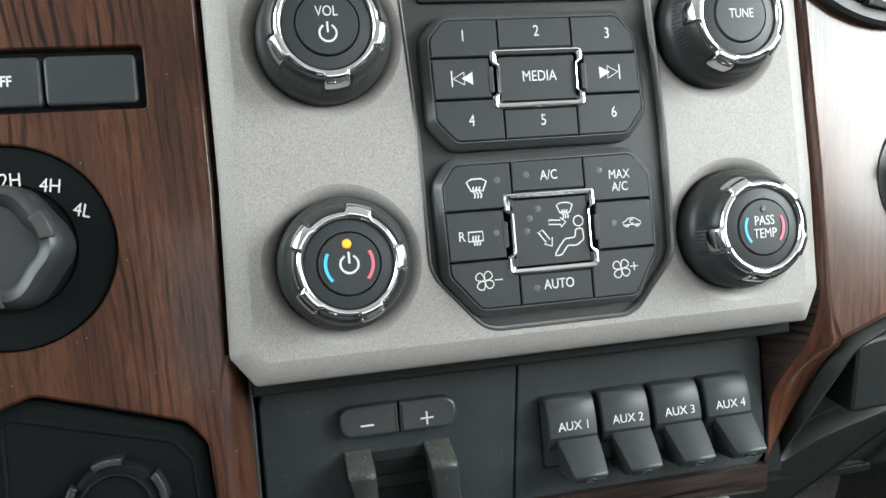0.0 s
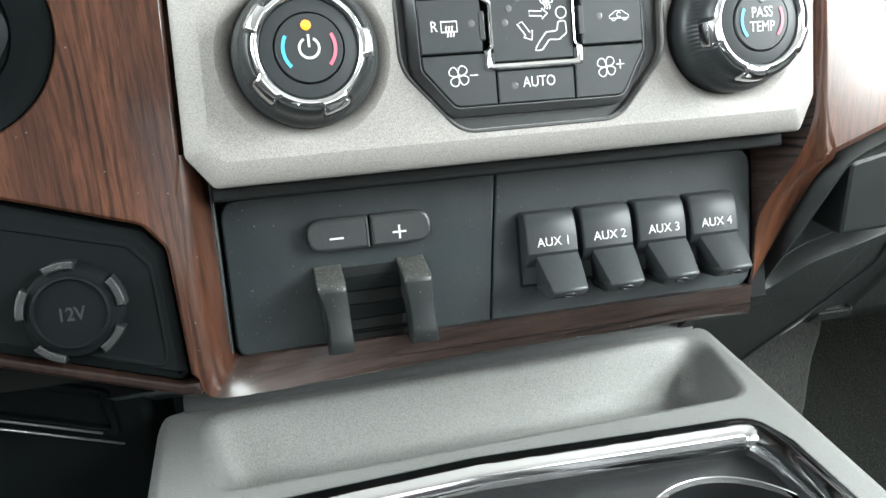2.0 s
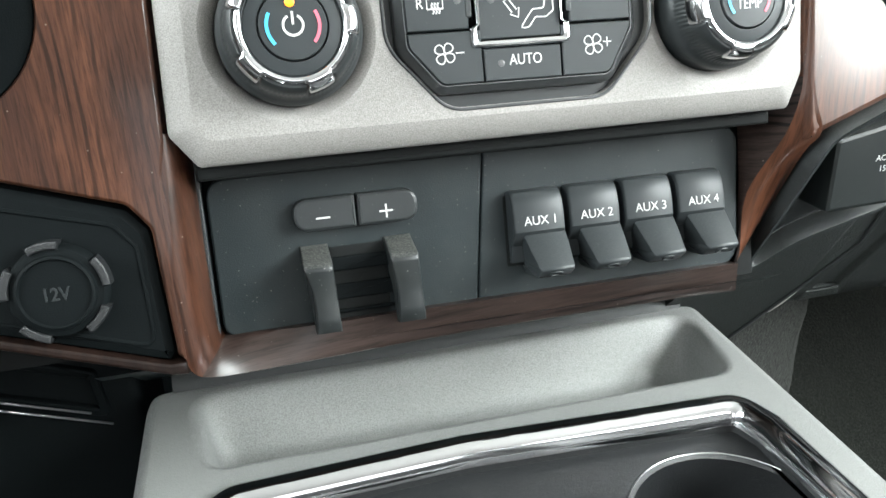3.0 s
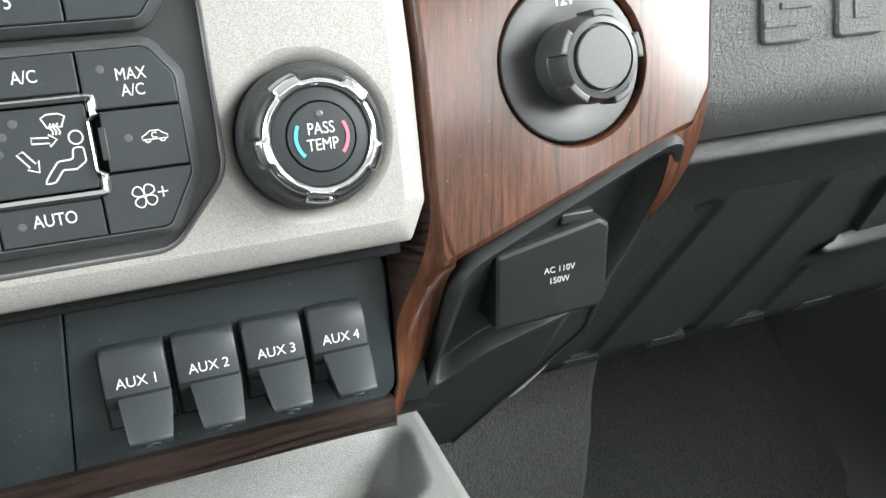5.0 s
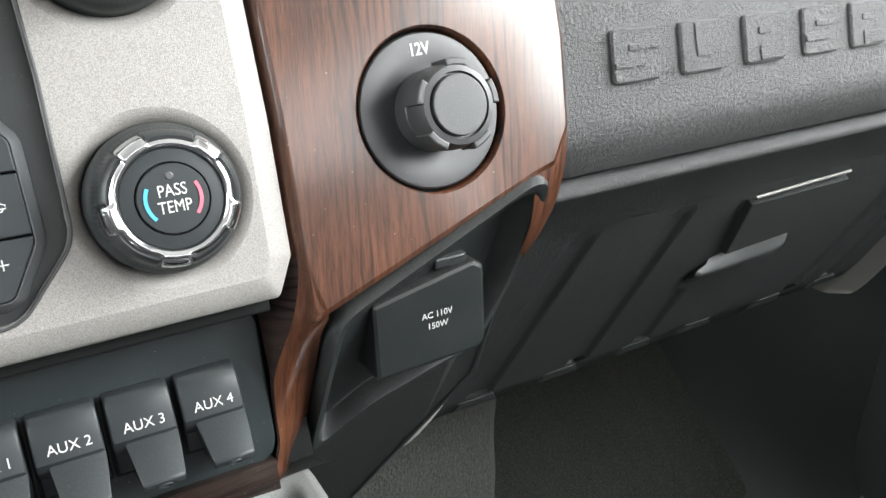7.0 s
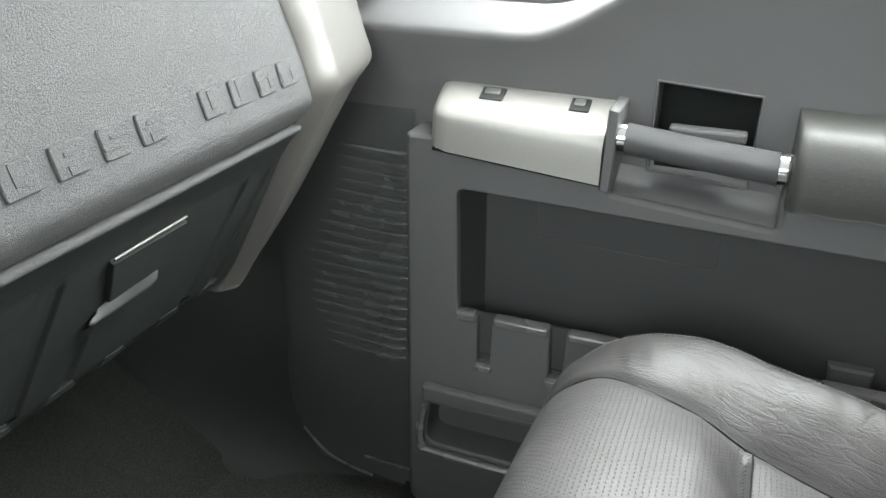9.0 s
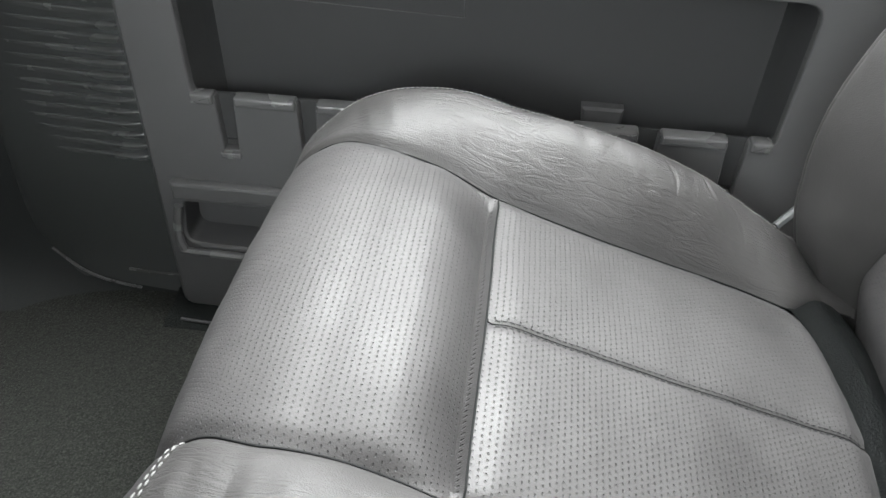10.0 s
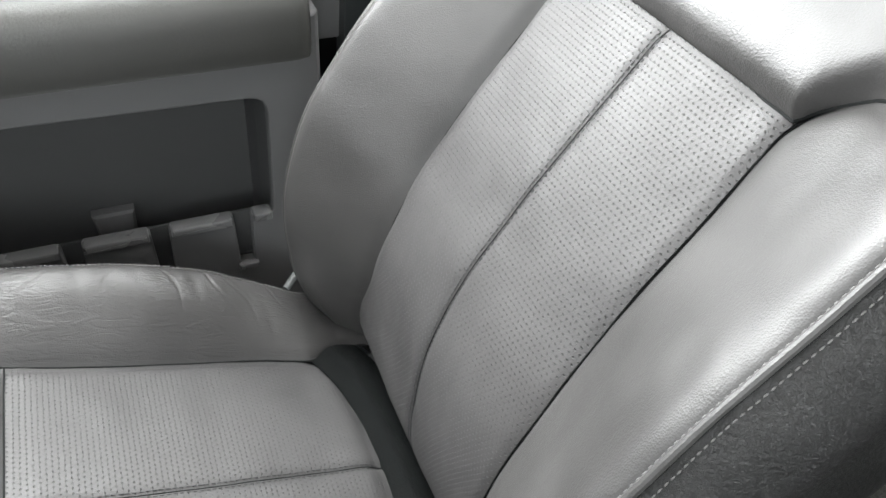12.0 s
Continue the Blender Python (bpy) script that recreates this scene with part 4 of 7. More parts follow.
lathe(bm, [(0.0348, HW - 0.012), (0.0348, HW - 0.0030), (0.0338, HW - 0.0018), (0.0220, HW - 0.0020), (0.0210, HW - 0.003), (0.0001, HW - 0.003)], *DIAL, 72)
part("face", bm, DEEP, dial, "dusty black dial face")
bm = bmesh.new()
lobes = lambda a, r, h: 0.0010 * math.cos(a * 5) if r > 0.012 else 0
lathe(bm, [(0.0200, HW - 0.004), (0.0197, HW + 0.010), (0.0186, HW + 0.0145), (0.0165, HW + 0.0160), (0.0138, HW + 0.0150), (0.0126, HW + 0.0135), (0.0001, HW + 0.0135)], *DIAL, 120, lobes)
dk = part("knob", bm, BLACK, dial, "lobed black turning knob", smooth=45)
for q in range(3):
    a0 = radians(22 + 120 * q)
    c = [(DIAL[0] + r * math.cos(a0 + s), DIAL[1] + r * math.sin(a0 + s)) for r, ss in ((0.0191, (-0.26, -0.13, 0, 0.13, 0.26)), (0.0144, (0.26, 0.13, 0, -0.13, -0.26))) for s in ss]
    part("grip_pad", slab([Vector(p) for p in c], HW + 0.008, HW + 0.0166, 0.0006), RUBBER, dk)
for words, u, v, tilt in (("2H", -0.1864, 0.7520, 0), ("4H", -0.1742, 0.7494, -8), ("4L", -0.1650, 0.7404, -14)):
    writing(words, u, v, HW - 0.0015, 0.0066, WHITE, dial, tilt, 0.85, bold=0.00002)
row = thing("button_row", "row of blank and switch buttons set in the wood trim", "button", DASH)
part("surround", slab(rect(-0.301, 0.7730, -0.1397, 0.7968, 0.0025), HW - 0.014, HW - 0.006, 0), GAP, row)
for x0, x1 in ((-0.236, -0.2055), (-0.2045, -0.1740), (-0.1730, -0.1435)):
    b = part("button", slab(rect(x0, 0.7762, x1, 0.7930, 0.0022), HW - 0.012, HW - 0.0005, 0.0010), BUTTON, row)
    if x0 == -0.2045:
        writing("OFF", -0.1865, 0.7848, HW - 0.0004, 0.0050, WHITE, b, 0, 0.8, bold=0.0001)

# 12 volt socket on a dark plate, below the dial
HS = -0.080
sock = thing("power_socket", "capped 12-volt power socket on a dusty black plate", "power socket", DASH)
plate = rounded([(-0.29, 0.640), (-0.189, 0.6278), (-0.1312, 0.6090), (-0.1282, 0.6120), (-0.1306, 0.6555), (-0.1372, 0.6635), (-0.186, 0.6790), (-0.27, 0.668)], [0, 0.01, 0.003, 0.003, 0.005, 0.005, 0.01, 0], 4)
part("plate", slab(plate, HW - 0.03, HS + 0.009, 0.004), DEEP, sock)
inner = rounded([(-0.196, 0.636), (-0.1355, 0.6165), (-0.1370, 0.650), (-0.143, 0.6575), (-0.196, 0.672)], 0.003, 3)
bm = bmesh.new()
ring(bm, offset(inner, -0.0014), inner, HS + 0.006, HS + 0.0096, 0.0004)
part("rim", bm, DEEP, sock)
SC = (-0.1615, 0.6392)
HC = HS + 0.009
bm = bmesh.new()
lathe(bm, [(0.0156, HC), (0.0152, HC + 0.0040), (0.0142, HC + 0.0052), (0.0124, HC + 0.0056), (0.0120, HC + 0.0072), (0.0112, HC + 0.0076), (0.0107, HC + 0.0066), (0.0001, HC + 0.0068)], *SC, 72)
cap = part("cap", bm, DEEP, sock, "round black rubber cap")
for a0 in (98, 20, -42, 238, 164):
    lp = [Vector((SC[0] + r * math.cos(radians(a0 + s)), SC[1] + r * math.sin(radians(a0 + s)))) for r, span in ((0.0168, range(-18, 19, 4)), (0.0140, range(18, -19, -4))) for s in span]
    part("lug", slab(lp, HC, HC + 0.0064, 0.0006), INSERT, cap, "raised grip lug")
writing("12V", SC[0], SC[1] - 0.0005, HC + 0.00685, 0.0060, BLACK, cap, 0, 0.9, bold=0.0001)

# ---- recessed lower panels ----
HL = -0.094
brake = thing("brake_controller", "dusty black brake controller with plus and minus buttons", "controller", DASH)
part("faceplate", slab(rounded([(-0.1135, 0.6090), (-0.0148, 0.6090), (-0.0082, 0.6685), (-0.1135, 0.6685)], [0.006, 0.001, 0.001, 0.008], 5), HL - 0.012, HL, 0.0008), PANEL, brake)
for x0, x1, sign in ((-0.0835, -0.0603, "-"), (-0.0597, -0.0365, "+")):
    lft = sign == "-"
    lp = rounded([(x0, 0.6458), (x1, 0.6458), (x1, 0.6580), (x0, 0.6580)], [0.006 if lft else 0.0008, 0.0008 if lft else 0.006, 0.0008 if lft else 0.006, 0.006 if lft else 0.0008], 5)
    b = part("button", slab(lp, HL - 0.002, HL + 0.0055, 0.0012), BLACK, brake, "rounded %s button" % ("minus" if lft else "plus"))
    m0 = (x0 + x1) / 2 - (0.0008 if lft else 0.0008)
    bars = [[(m0 - 0.0026, 0.6505), (m0 + 0.0026, 0.6505)]] + ([] if lft else [[(m0, 0.6531), (m0, 0.6479)]])
    lines(bars, HL + 0.0056, 0.0007, WHITE, b, "sign")
bm = bmesh.new()
box(bm, (-0.0735, 0.6085, HL - 0.004), (-0.0500, 0.6385, HL + 0.0004), 0.0003)
part("slide_slot", bm, GAP, brake, "dark slot behind the tabs")
for y0, y1 in ((0.6290, 0.6345), (0.6180, 0.6240), (0.6125, 0.6140)):
    bm = bmesh.new()
    box(bm, (-0.0740, y0, HL - 0.002), (-0.0475, y1, HL + 0.0016), 0.0006)
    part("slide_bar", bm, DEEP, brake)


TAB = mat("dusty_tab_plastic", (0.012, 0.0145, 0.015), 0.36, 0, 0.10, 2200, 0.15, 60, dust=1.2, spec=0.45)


def tab(u0, u1, belly):
    """A squeeze tab: a dusty top that slopes out of the plate, a crisp bend and a face that curves back below."""
    bm = bmesh.new()
    prof = [(0.6400, HL - 0.002), (0.6400, HL + 0.0012), (0.6388, HL + 0.0030), (0.6352, HL + 0.0125), (0.6344, HL + 0.0142), (0.6332, HL + 0.0150), (0.6318, HL + 0.0150), (0.6250, HL + 0.0138), (0.6190, HL + 0.0134), (0.6140, HL + 0.0138), (0.6100, HL + 0.0136), (0.6084, HL + 0.0124), (0.6082, HL + 0.0100), (0.6110, HL + 0.0066), (0.6200, HL + 0.0040), (0.6300, HL - 0.002)]
    rings = []
    for f, inset in ((0, 0.0011), (0.03, 0.0003), (0.08, 0), (0.92, 0), (0.97, 0.0003), (1, 0.0011)):
        row = []
        for v, h in prof:
            low = max(0.0, min(1.0, (0.6330 - v) / 0.0245))
            left = u0 + belly * (0.0016 * math.sin(math.pi * low) + 0.0022 * low)
            right = u1 + 0.0010 * low
            row.append(bm.verts.new((left + (right - left) * f, v, h - (inset if h > HL else 0))))
        rings.append(row)
    n = len(prof)
    for a, b in zip(rings, rings[1:]):
        for i in range(n):
            bm.faces.new((a[i], a[(i + 1) % n], b[(i + 1) % n], b[i]))
    bm.faces.new(rings[0])
    bm.faces.new(rings[-1][::-1])
    part("tab", bm, TAB, brake, "dusty black squeeze tab", smooth=40)


tab(-0.0825, -0.0718, 1)
tab(-0.0505, -0.0398, 0.6)

aux = thing("switch_panel", "black panel with four auxiliary rocker switches", "switch panel", DASH)
part("faceplate", slab(rounded([(-0.0143, 0.6090), (0.1030, 0.6090), (0.1050, 0.6685), (-0.0077, 0.6685)], [0.001, 0.010, 0.008, 0.001], 5), HL - 0.012, HL, 0.0008), PANEL, aux)
for i in range(4):
    u0 = 0.0000 + i * 0.02375
    u1 = u0 + 0.0213
    part("switch_well", slab(rect(u0 - 0.0012, 0.6215, u1 + 0.0008, 0.6500, 0.001), HL - 0.006, HL + 0.0003, 0), GAP, aux)
    # upper, curved half of the rocker
    bm = bmesh.new()
    prof = [(0.6520, HL - 0.004), (0.6520, HL + 0.0036), (0.6513, HL + 0.0056), (0.6494, HL + 0.0072), (0.6462, HL + 0.0083), (0.6420, HL + 0.0090), (0.6360, HL + 0.0094), (0.6335, HL + 0.0080), (0.6300, HL + 0.0040), (0.6230, HL + 0.0025), (0.6225, HL - 0.004)]
    rings = []
    for f, d in ((0, 0.0012), (0.02, 0.0004), (0.06, 0), (0.94, 0), (0.98, 0.0004), (1, 0.0012)):
        rings.append([bm.verts.new((u0 + (u1 - u0) * f, v - d * (0.8 if v > 0.645 else 0), h - d)) for v, h in prof])
    n = len(prof)
    for a, b in zip(rings, rings[1:]):
        for k in range(n):
            bm.faces.new((a[k], a[(k + 1) % n], b[(k + 1) % n], b[k]))
    bm.faces.new(rings[0])
    bm.faces.new(rings[-1][::-1])
    sw = part("rocker_switch", bm, BUTTON, aux, "black rocker switch", smooth=30)
    # tapered paddle below the print
    bm = bmesh.new()
    loops = []
    for v, h, w0, w1 in ((0.6356, HL + 0.0060, 0.0036, 0.0010), (0.6354, HL + 0.0078, 0.0034, 0.0008), (0.6342, HL + 0.0090, 0.0034, 0.0008), (0.6290, HL + 0.0142, 0.0042, 0.0014), (0.6232, HL + 0.0200, 0.0051, 0.0024), (0.6224, HL + 0.0207, 0.0053, 0.0025), (0.6215, HL + 0.0205, 0.0054, 0.0026), (0.6190, HL + 0.0168, 0.0056, 0.0028), (0.6184, HL + 0.0150, 0.0058, 0.0030), (0.6215, HL + 0.0060, 0.0046, 0.0030)):
        loops.append([bm.verts.new((u0 + w0 + 0.0004, v, h - 0.0006)), bm.verts.new((u0 + w0 + 0.0010, v, h)), bm.verts.new((u1 - w1 - 0.0010 + 0.0012, v, h)), bm.verts.new((u1 - w1 + 0.0012 - 0.0004, v, h - 0.0006)), bm.verts.new((u1 - w1 + 0.0004, v, HL + 0.001)), bm.verts.new((u0 + w0 + 0.0004, v, HL + 0.001))])
    for a, b in zip(loops, loops[1:]):
        for k in range(6):
            bm.faces.new((a[k], a[(k + 1) % 6], b[(k + 1) % 6], b[k]))
    bm.faces.new(loops[0])
    bm.faces.new(loops[-1][::-1])
    part("paddle", bm, BUTTON, sw, "tapered switch paddle", smooth=50)
    bm = bmesh.new()
    tube(bm, [(u0 + 0.0125 + 0.0024 * math.cos(a), 0.6201 + 0.0009 * math.sin(a), HL + 0.0188 + 0.0012 * math.sin(a)) for a in np.linspace(0, 6.0, 15)], 0.00045, 6, True)
    part("end_ring", bm, BUTTON, sw)
    face = Matrix.Translation((u0 + 0.0104, 0.6400, HL + 0.00935)) @ Matrix.Rotation(radians(-4), 4, "X")
    writing("AUX %d" % (i + 1), 0.0007, 0, 0, 0.0050, WHITE, sw, 0, 0.98, bold=0.00002, m=face)

# ---- wood sill below the recessed panels ----
sill = thing("lower_trim", "walnut-look strip under the switch panels, shade put into its tone", "trim", DASH)
# one moulding: a rounded ridge down the recess's side that turns into the flat strip below it
outer_path = [(-0.1240, 0.6860, HW - 0.001), (-0.1262, 0.6500, HW), (-0.1262, 0.6250, HW - 0.0004), (-0.1258, 0.6100, HW - 0.0015), (-0.1235, 0.6030, -0.0725), (-0.1170, 0.5995, -0.0785), (-0.1050, 0.5978, -0.0840), (-0.0800, 0.5974, -0.0880), (-0.0400, 0.5976, -0.0922), (0.0, 0.5980, -0.0930), (0.0400, 0.5980, -0.0930), (0.0800, 0.5980, -0.0930), (0.1010, 0.5975, -0.0925)]
inner_path = [(-0.1160, 0.6860, -0.086), (-0.1160, 0.6500, -0.0925), (-0.1155, 0.6250, -0.0940), (-0.1150, 0.6135, -0.0940), (-0.1138, 0.6106, -0.0938), (-0.1120, 0.6100, -0.0936), (-0.1030, 0.6102, -0.0915), (-0.0800, 0.6104, -0.0890), (-0.0400, 0.6104, -0.0890), (0.0, 0.6104, -0.0890), (0.0400, 0.6104, -0.0890), (0.0800, 0.6104, -0.0890), (0.1010, 0.6100, -0.0900)]
side = [1, 1, 1, 0.9, 0.6, 0.3, 0.1, 0, 0, 0, 0, 0, 0]
bm = bmesh.new()
rows, ridge_rows = [], []
ka, kb, kc = smooth_curve(outer_path, 6), smooth_curve(inner_path, 6), smooth_curve([(s, 0, 0) for s in side], 6)
for a, b, s in zip(ka, kb, kc):
    f = max(0, min(1, s.x))
    ridge = Vector((b.x + (a.x - b.x) * 0.25, b.y + (a.y - b.y) * 0.25, a.z + 0.0015))
    flat = Vector(((a.x + b.x) / 2, (a.y + b.y) / 2 + 0.001, a.z + (b.z - a.z) * 0.4 + 0.0002))
    mid = ridge * f + flat * (1 - f)
    row = [a + Vector((0, -0.0040 * (1 - f), -0.020)), a + Vector((0, -0.0008 * (1 - f), -0.0020))] + [(1 - g) ** 2 * a + 2 * g * (1 - g) * mid + g * g * b for g in np.linspace(0, 1, 9)] + [b + Vector((0, 0, -0.012))]
    if f > 0.5:
        row[0] = a + Vector((0, 0, -0.010))
        row[1] = a + Vector((0, 0, -0.0010))
    rows.append([bm.verts.new(p) for p in row])
    if len(rows) <= 27:
        ridge_rows.append(row)
for a, b in zip(rows[26:], rows[27:]):
    for k in range(len(a) - 1):
        bm.faces.new((a[k], a[k + 1], b[k + 1], b[k]))
bmesh.ops.delete(bm, geom=[v for v in bm.verts if not v.link_faces], context="VERTS")
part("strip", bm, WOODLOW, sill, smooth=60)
bm = bmesh.new()
rows = [[bm.verts.new(p) for p in row] for row in ridge_rows]
for a, b in zip(rows, rows[1:]):
    for k in range(len(a) - 1):
        bm.faces.new((a[k], a[k + 1], b[k + 1], b[k]))
part("ridge", bm, WOOD, sill, "rounded walnut ridge beside the recess", smooth=60)
bm = bmesh.new()
to_face = DASH.inverted()
rows = [[bm.verts.new(to_face @ Vector((x, y, z))) for y, z in ((0.262, 0.5500), (0.272, 0.5420), (0.302, 0.5250), (0.352, 0.4870))] for x in (-0.058, 0.224)]
for k in range(3):
    bm.faces.new((rows[0][k], rows[0][k + 1], rows[1][k + 1], rows[1][k]))
part("under_strip", bm, PANEL, sill, "dark band under the wood")
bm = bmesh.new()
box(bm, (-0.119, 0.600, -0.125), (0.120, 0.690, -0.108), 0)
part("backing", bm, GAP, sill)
# dark lining of the recess, left and top
bm = bmesh.new()
box(bm, (-0.1168, 0.611, -0.106), (-0.1148, 0.676, -0.0915), 0.0006)
part("cheek", bm, BLACK, sill)
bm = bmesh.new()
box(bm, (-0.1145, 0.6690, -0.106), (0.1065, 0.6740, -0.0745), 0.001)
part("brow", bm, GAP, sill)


# ---- right of the control panel: walnut trim, sockets ----
trim_r = thing("dash_trim", "glossy walnut-look dash trim with a capped socket", "trim", DASH)
D12 = (0.1785, 0.7290)


def trim_right():
    pts = [(0.1185, 0.6600), (0.1235, 0.6625), (0.1800, 0.6820), (0.2205, 0.6960), (0.2310, 0.6990), (0.2405, 0.7140), (0.2435, 0.7500), (0.2430, 0.8000), (0.2390, 0.9050), (0.1150, 0.9050), (0.1168, 0.8050), (0.1180, 0.7350), (0.1168, 0.6868), (0.1165, 0.668)]
    outline = rounded(pts, [0.002, 0.004, 0, 0.003, 0.004, 0.010, 0, 0, 0, 0, 0, 0, 0.003, 0], 4)
    hole = circle(*D12, 0.0312, 64)
    slot = rect(0.1578, 0.7792, 0.2010, 0.7905, 0.002)
    rimr = offset(outline, 0.0035)
    bm = fill(rimr, [hole, slot], HW + 0.0015)
    back_edge = [(outline, HW - 0.030), (outline, HW - 0.0035), (offset(outline, 0.0008), HW - 0.0010), (offset(outline, 0.0020), HW + 0.0008), (rimr, HW + 0.0015)]
    stack(bm, back_edge, False, False)
    stack(bm, [(hole, HW + 0.0015), (offset(hole, 0.0007), HW + 0.0009), (offset(hole, 0.0008), HW - 0.012)], False, False)
    stack(bm, [(slot, HW + 0.0015), (offset(slot, 0.0004), HW - 0.006)], False, False)
    bmesh.ops.remove_doubles(bm, verts=bm.verts, dist=0.00002)
    part("panel", bm, WOODR, trim_r, smooth=50)


trim_right()
bm = bmesh.new()
to_dash = DASH.inverted()
left_edge = [Vector(p) for p in ((0.1190, 0.7320, -0.0682), (0.1176, 0.7000, -0.0683), (0.1170, 0.6820, -0.0684), (0.1130, 0.6640, -0.0735), (0.1060, 0.6400, -0.0900), (0.1045, 0.6160, -0.0935), (0.1025, 0.6100, -0.0930), (0.0985, 0.5985, -0.0920))]
right_edge = [Vector((0.1214, 0.7320, -0.0659)), Vector((0.1211, 0.7000, -0.0658)), Vector((0.1212, 0.6790, -0.0658)), Vector((0.1240, 0.6642, -0.0660))] + [to_dash @ Vector(p) for p in ((0.2245, 0.2640, 0.6040), (0.2240, 0.2830, 0.5640), (0.2240, 0.2960, 0.5400), (0.2215, 0.3010, 0.5290))]
swell = [0.0010, 0.0010, 0.0010, 0.0012, 0.0015, 0.0018, 0.0018, 0.0018]
rows = []
left_edge, right_edge = smooth_curve(left_edge, 4), smooth_curve(right_edge, 4)
for q, (a, b) in enumerate(zip(left_edge, right_edge)):
    rise = float(np.interp(q * 7 / (len(left_edge) - 1), range(8), swell))
    mid = (a + b) / 2 + Vector((0, 0, rise))
    rows.append([bm.verts.new((1 - f) ** 2 * a + 2 * f * (1 - f) * mid + f * f * b) for f in np.linspace(0, 1, 9)])
for a, b in zip(rows, rows[1:]):
    for k in range(8):
        bm.faces.new((a[k], a[k + 1], b[k + 1], b[k]))
part("cheek", bm, WOODR, trim_r)
bm = bmesh.new()
rows = []
for a in left_edge:
    if a.y < 0.690:
        inner_wall = Vector((min(0.1062, a.x), a.y, -0.0960))
        rows.append([bm.verts.new(a), bm.verts.new(a.lerp(inner_wall, 0.25) + Vector((-0.0008, 0, 0))), bm.verts.new(inner_wall)])
for a, b in zip(rows, rows[1:]):
    for k in range(2):
        bm.faces.new((a[k], a[k + 1], b[k + 1], b[k]))
part("recess_side", bm, WOODLOW, trim_r, "walnut side wall of the recess, shade put into its colour", smooth=60)
# narrow tail of wood beside the outlet recess
bm = bmesh.new()
inner_side = smooth_curve([(0.3260, 0.2715, 0.6520), (0.3210, 0.2670, 0.6400), (0.3210, 0.2695, 0.6260), (0.3225, 0.2775, 0.6120), (0.3250, 0.2860, 0.6010)], 4)
outer_side = smooth_curve([(0.3422, 0.2755, 0.6640), (0.3415, 0.2745, 0.6480), (0.3385, 0.2762, 0.6300), (0.3325, 0.2805, 0.6130), (0.3260, 0.2860, 0.5990)], 4)
rows = [[bm.verts.new(to_dash @ a), bm.verts.new(to_dash @ (a.lerp(b, 0.5) + Vector((0, -0.0015, 0)))), bm.verts.new(to_dash @ b)] for a, b in zip(inner_side, outer_side)]
for a, b in zip(rows, rows[1:]):
    for k in range(2):
        bm.faces.new((a[k], a[k + 1], b[k + 1], b[k]))
part("tail", bm, WOODR, trim_r)
bm = bmesh.new()
tube(bm, [to_dash @ Vector(p) for p in ((0.2222, 0.2985, 0.5305), (0.2290, 0.2965, 0.5330), (0.2400, 0.2945, 0.5390), (0.2500, 0.2930, 0.5440))], [0.0022, 0.0018, 0.0012, 0.0003], 8)
part("toe", bm, WOODR, trim_r)

s12 = thing("power_socket", "black 12-volt socket with a ribbed knob-like cap on a round plate", "power socket", DASH)
bm = bmesh.new()
lathe(bm, [(0.0290, HW - 0.012), (0.0290, HW - 0.0012), (0.0284, HW - 0.0006), (0.0200, HW - 0.0002), (0.0185, HW - 0.0006), (0.0001, HW - 0.0006)], *D12, 96)
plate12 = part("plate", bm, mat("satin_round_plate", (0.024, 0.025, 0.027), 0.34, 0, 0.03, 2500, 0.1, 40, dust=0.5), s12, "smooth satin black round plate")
writing("12V", 0.1772, 0.7516, HW - 0.0002, 0.0064, WHITE, plate12, 2, 0.85, bold=0.0001)
part("plate_gap", slab(circle(*D12, 0.0318, 64), HW - 0.016, HW - 0.009, 0), GAP, s12, "dark gap round the plate")
bm = bmesh.new()
lathe(bm, [(0.0150, HW - 0.002), (0.0152, HW + 0.003), (0.0154, HW + 0.0090), (0.0150, HW + 0.0094), (0.0150, HW + 0.0098), (0.0155, HW + 0.0102), (0.0153, HW + 0.0150), (0.0146, HW + 0.0195), (0.0138, HW + 0.0210), (0.0118, HW + 0.0214), (0.0116, HW + 0.0196), (0.0109, HW + 0.0196), (0.0107, HW + 0.0216)], *D12, 120)
bmesh.ops.delete(bm, geom=[f for f in bm.faces if len(f.verts) > 4], context="FACES_ONLY")
cap12 = part("cap", bm, RUBBER, s12, "ribbed black rubber cap", smooth=28)
part("cap_disc", slab(circle(*D12, 0.0107, 64), HW + 0.0190, HW + 0.0222, 0.0004), RUBBER, cap12, "flat grey disc on the cap", smooth=20)
for a0 in (13, 85, 157, 229, 301):
    lp = [Vector((D12[0] + r * math.cos(radians(a0 + q)), D12[1] + r * math.sin(radians(a0 + q)))) for r, span in ((0.0165, range(-17, 18, 4)), (0.0137, range(15, -19, -4))) for q in span]
    part("lug", slab(lp, HW + 0.0105, HW + 0.0212, 0.0007), RUBBER, cap12, "raised grip lug")

badge = thing("chrome_badge", "small polished chrome plate set in the wood", "badge", DASH)
bpl = part("plate", slab(rect(0.1585, 0.7798, 0.2004, 0.7900, 0.0018), HW - 0.004, HW + 0.0030, 0.0008), CHROME, badge)
lines([[(0.1640 + k * 0.0014, 0.7846 + 0.0014 * math.sin(k * 1.7)) for k in range(23)]], HW + 0.0030, 0.0006, DULL, bpl, "raised_stroke")

VC = (0.1620, 0.8530)
vent = thing("air_vent", "round pale air vent with a notched chrome ring", "air vent", DASH)
bm = bmesh.new()
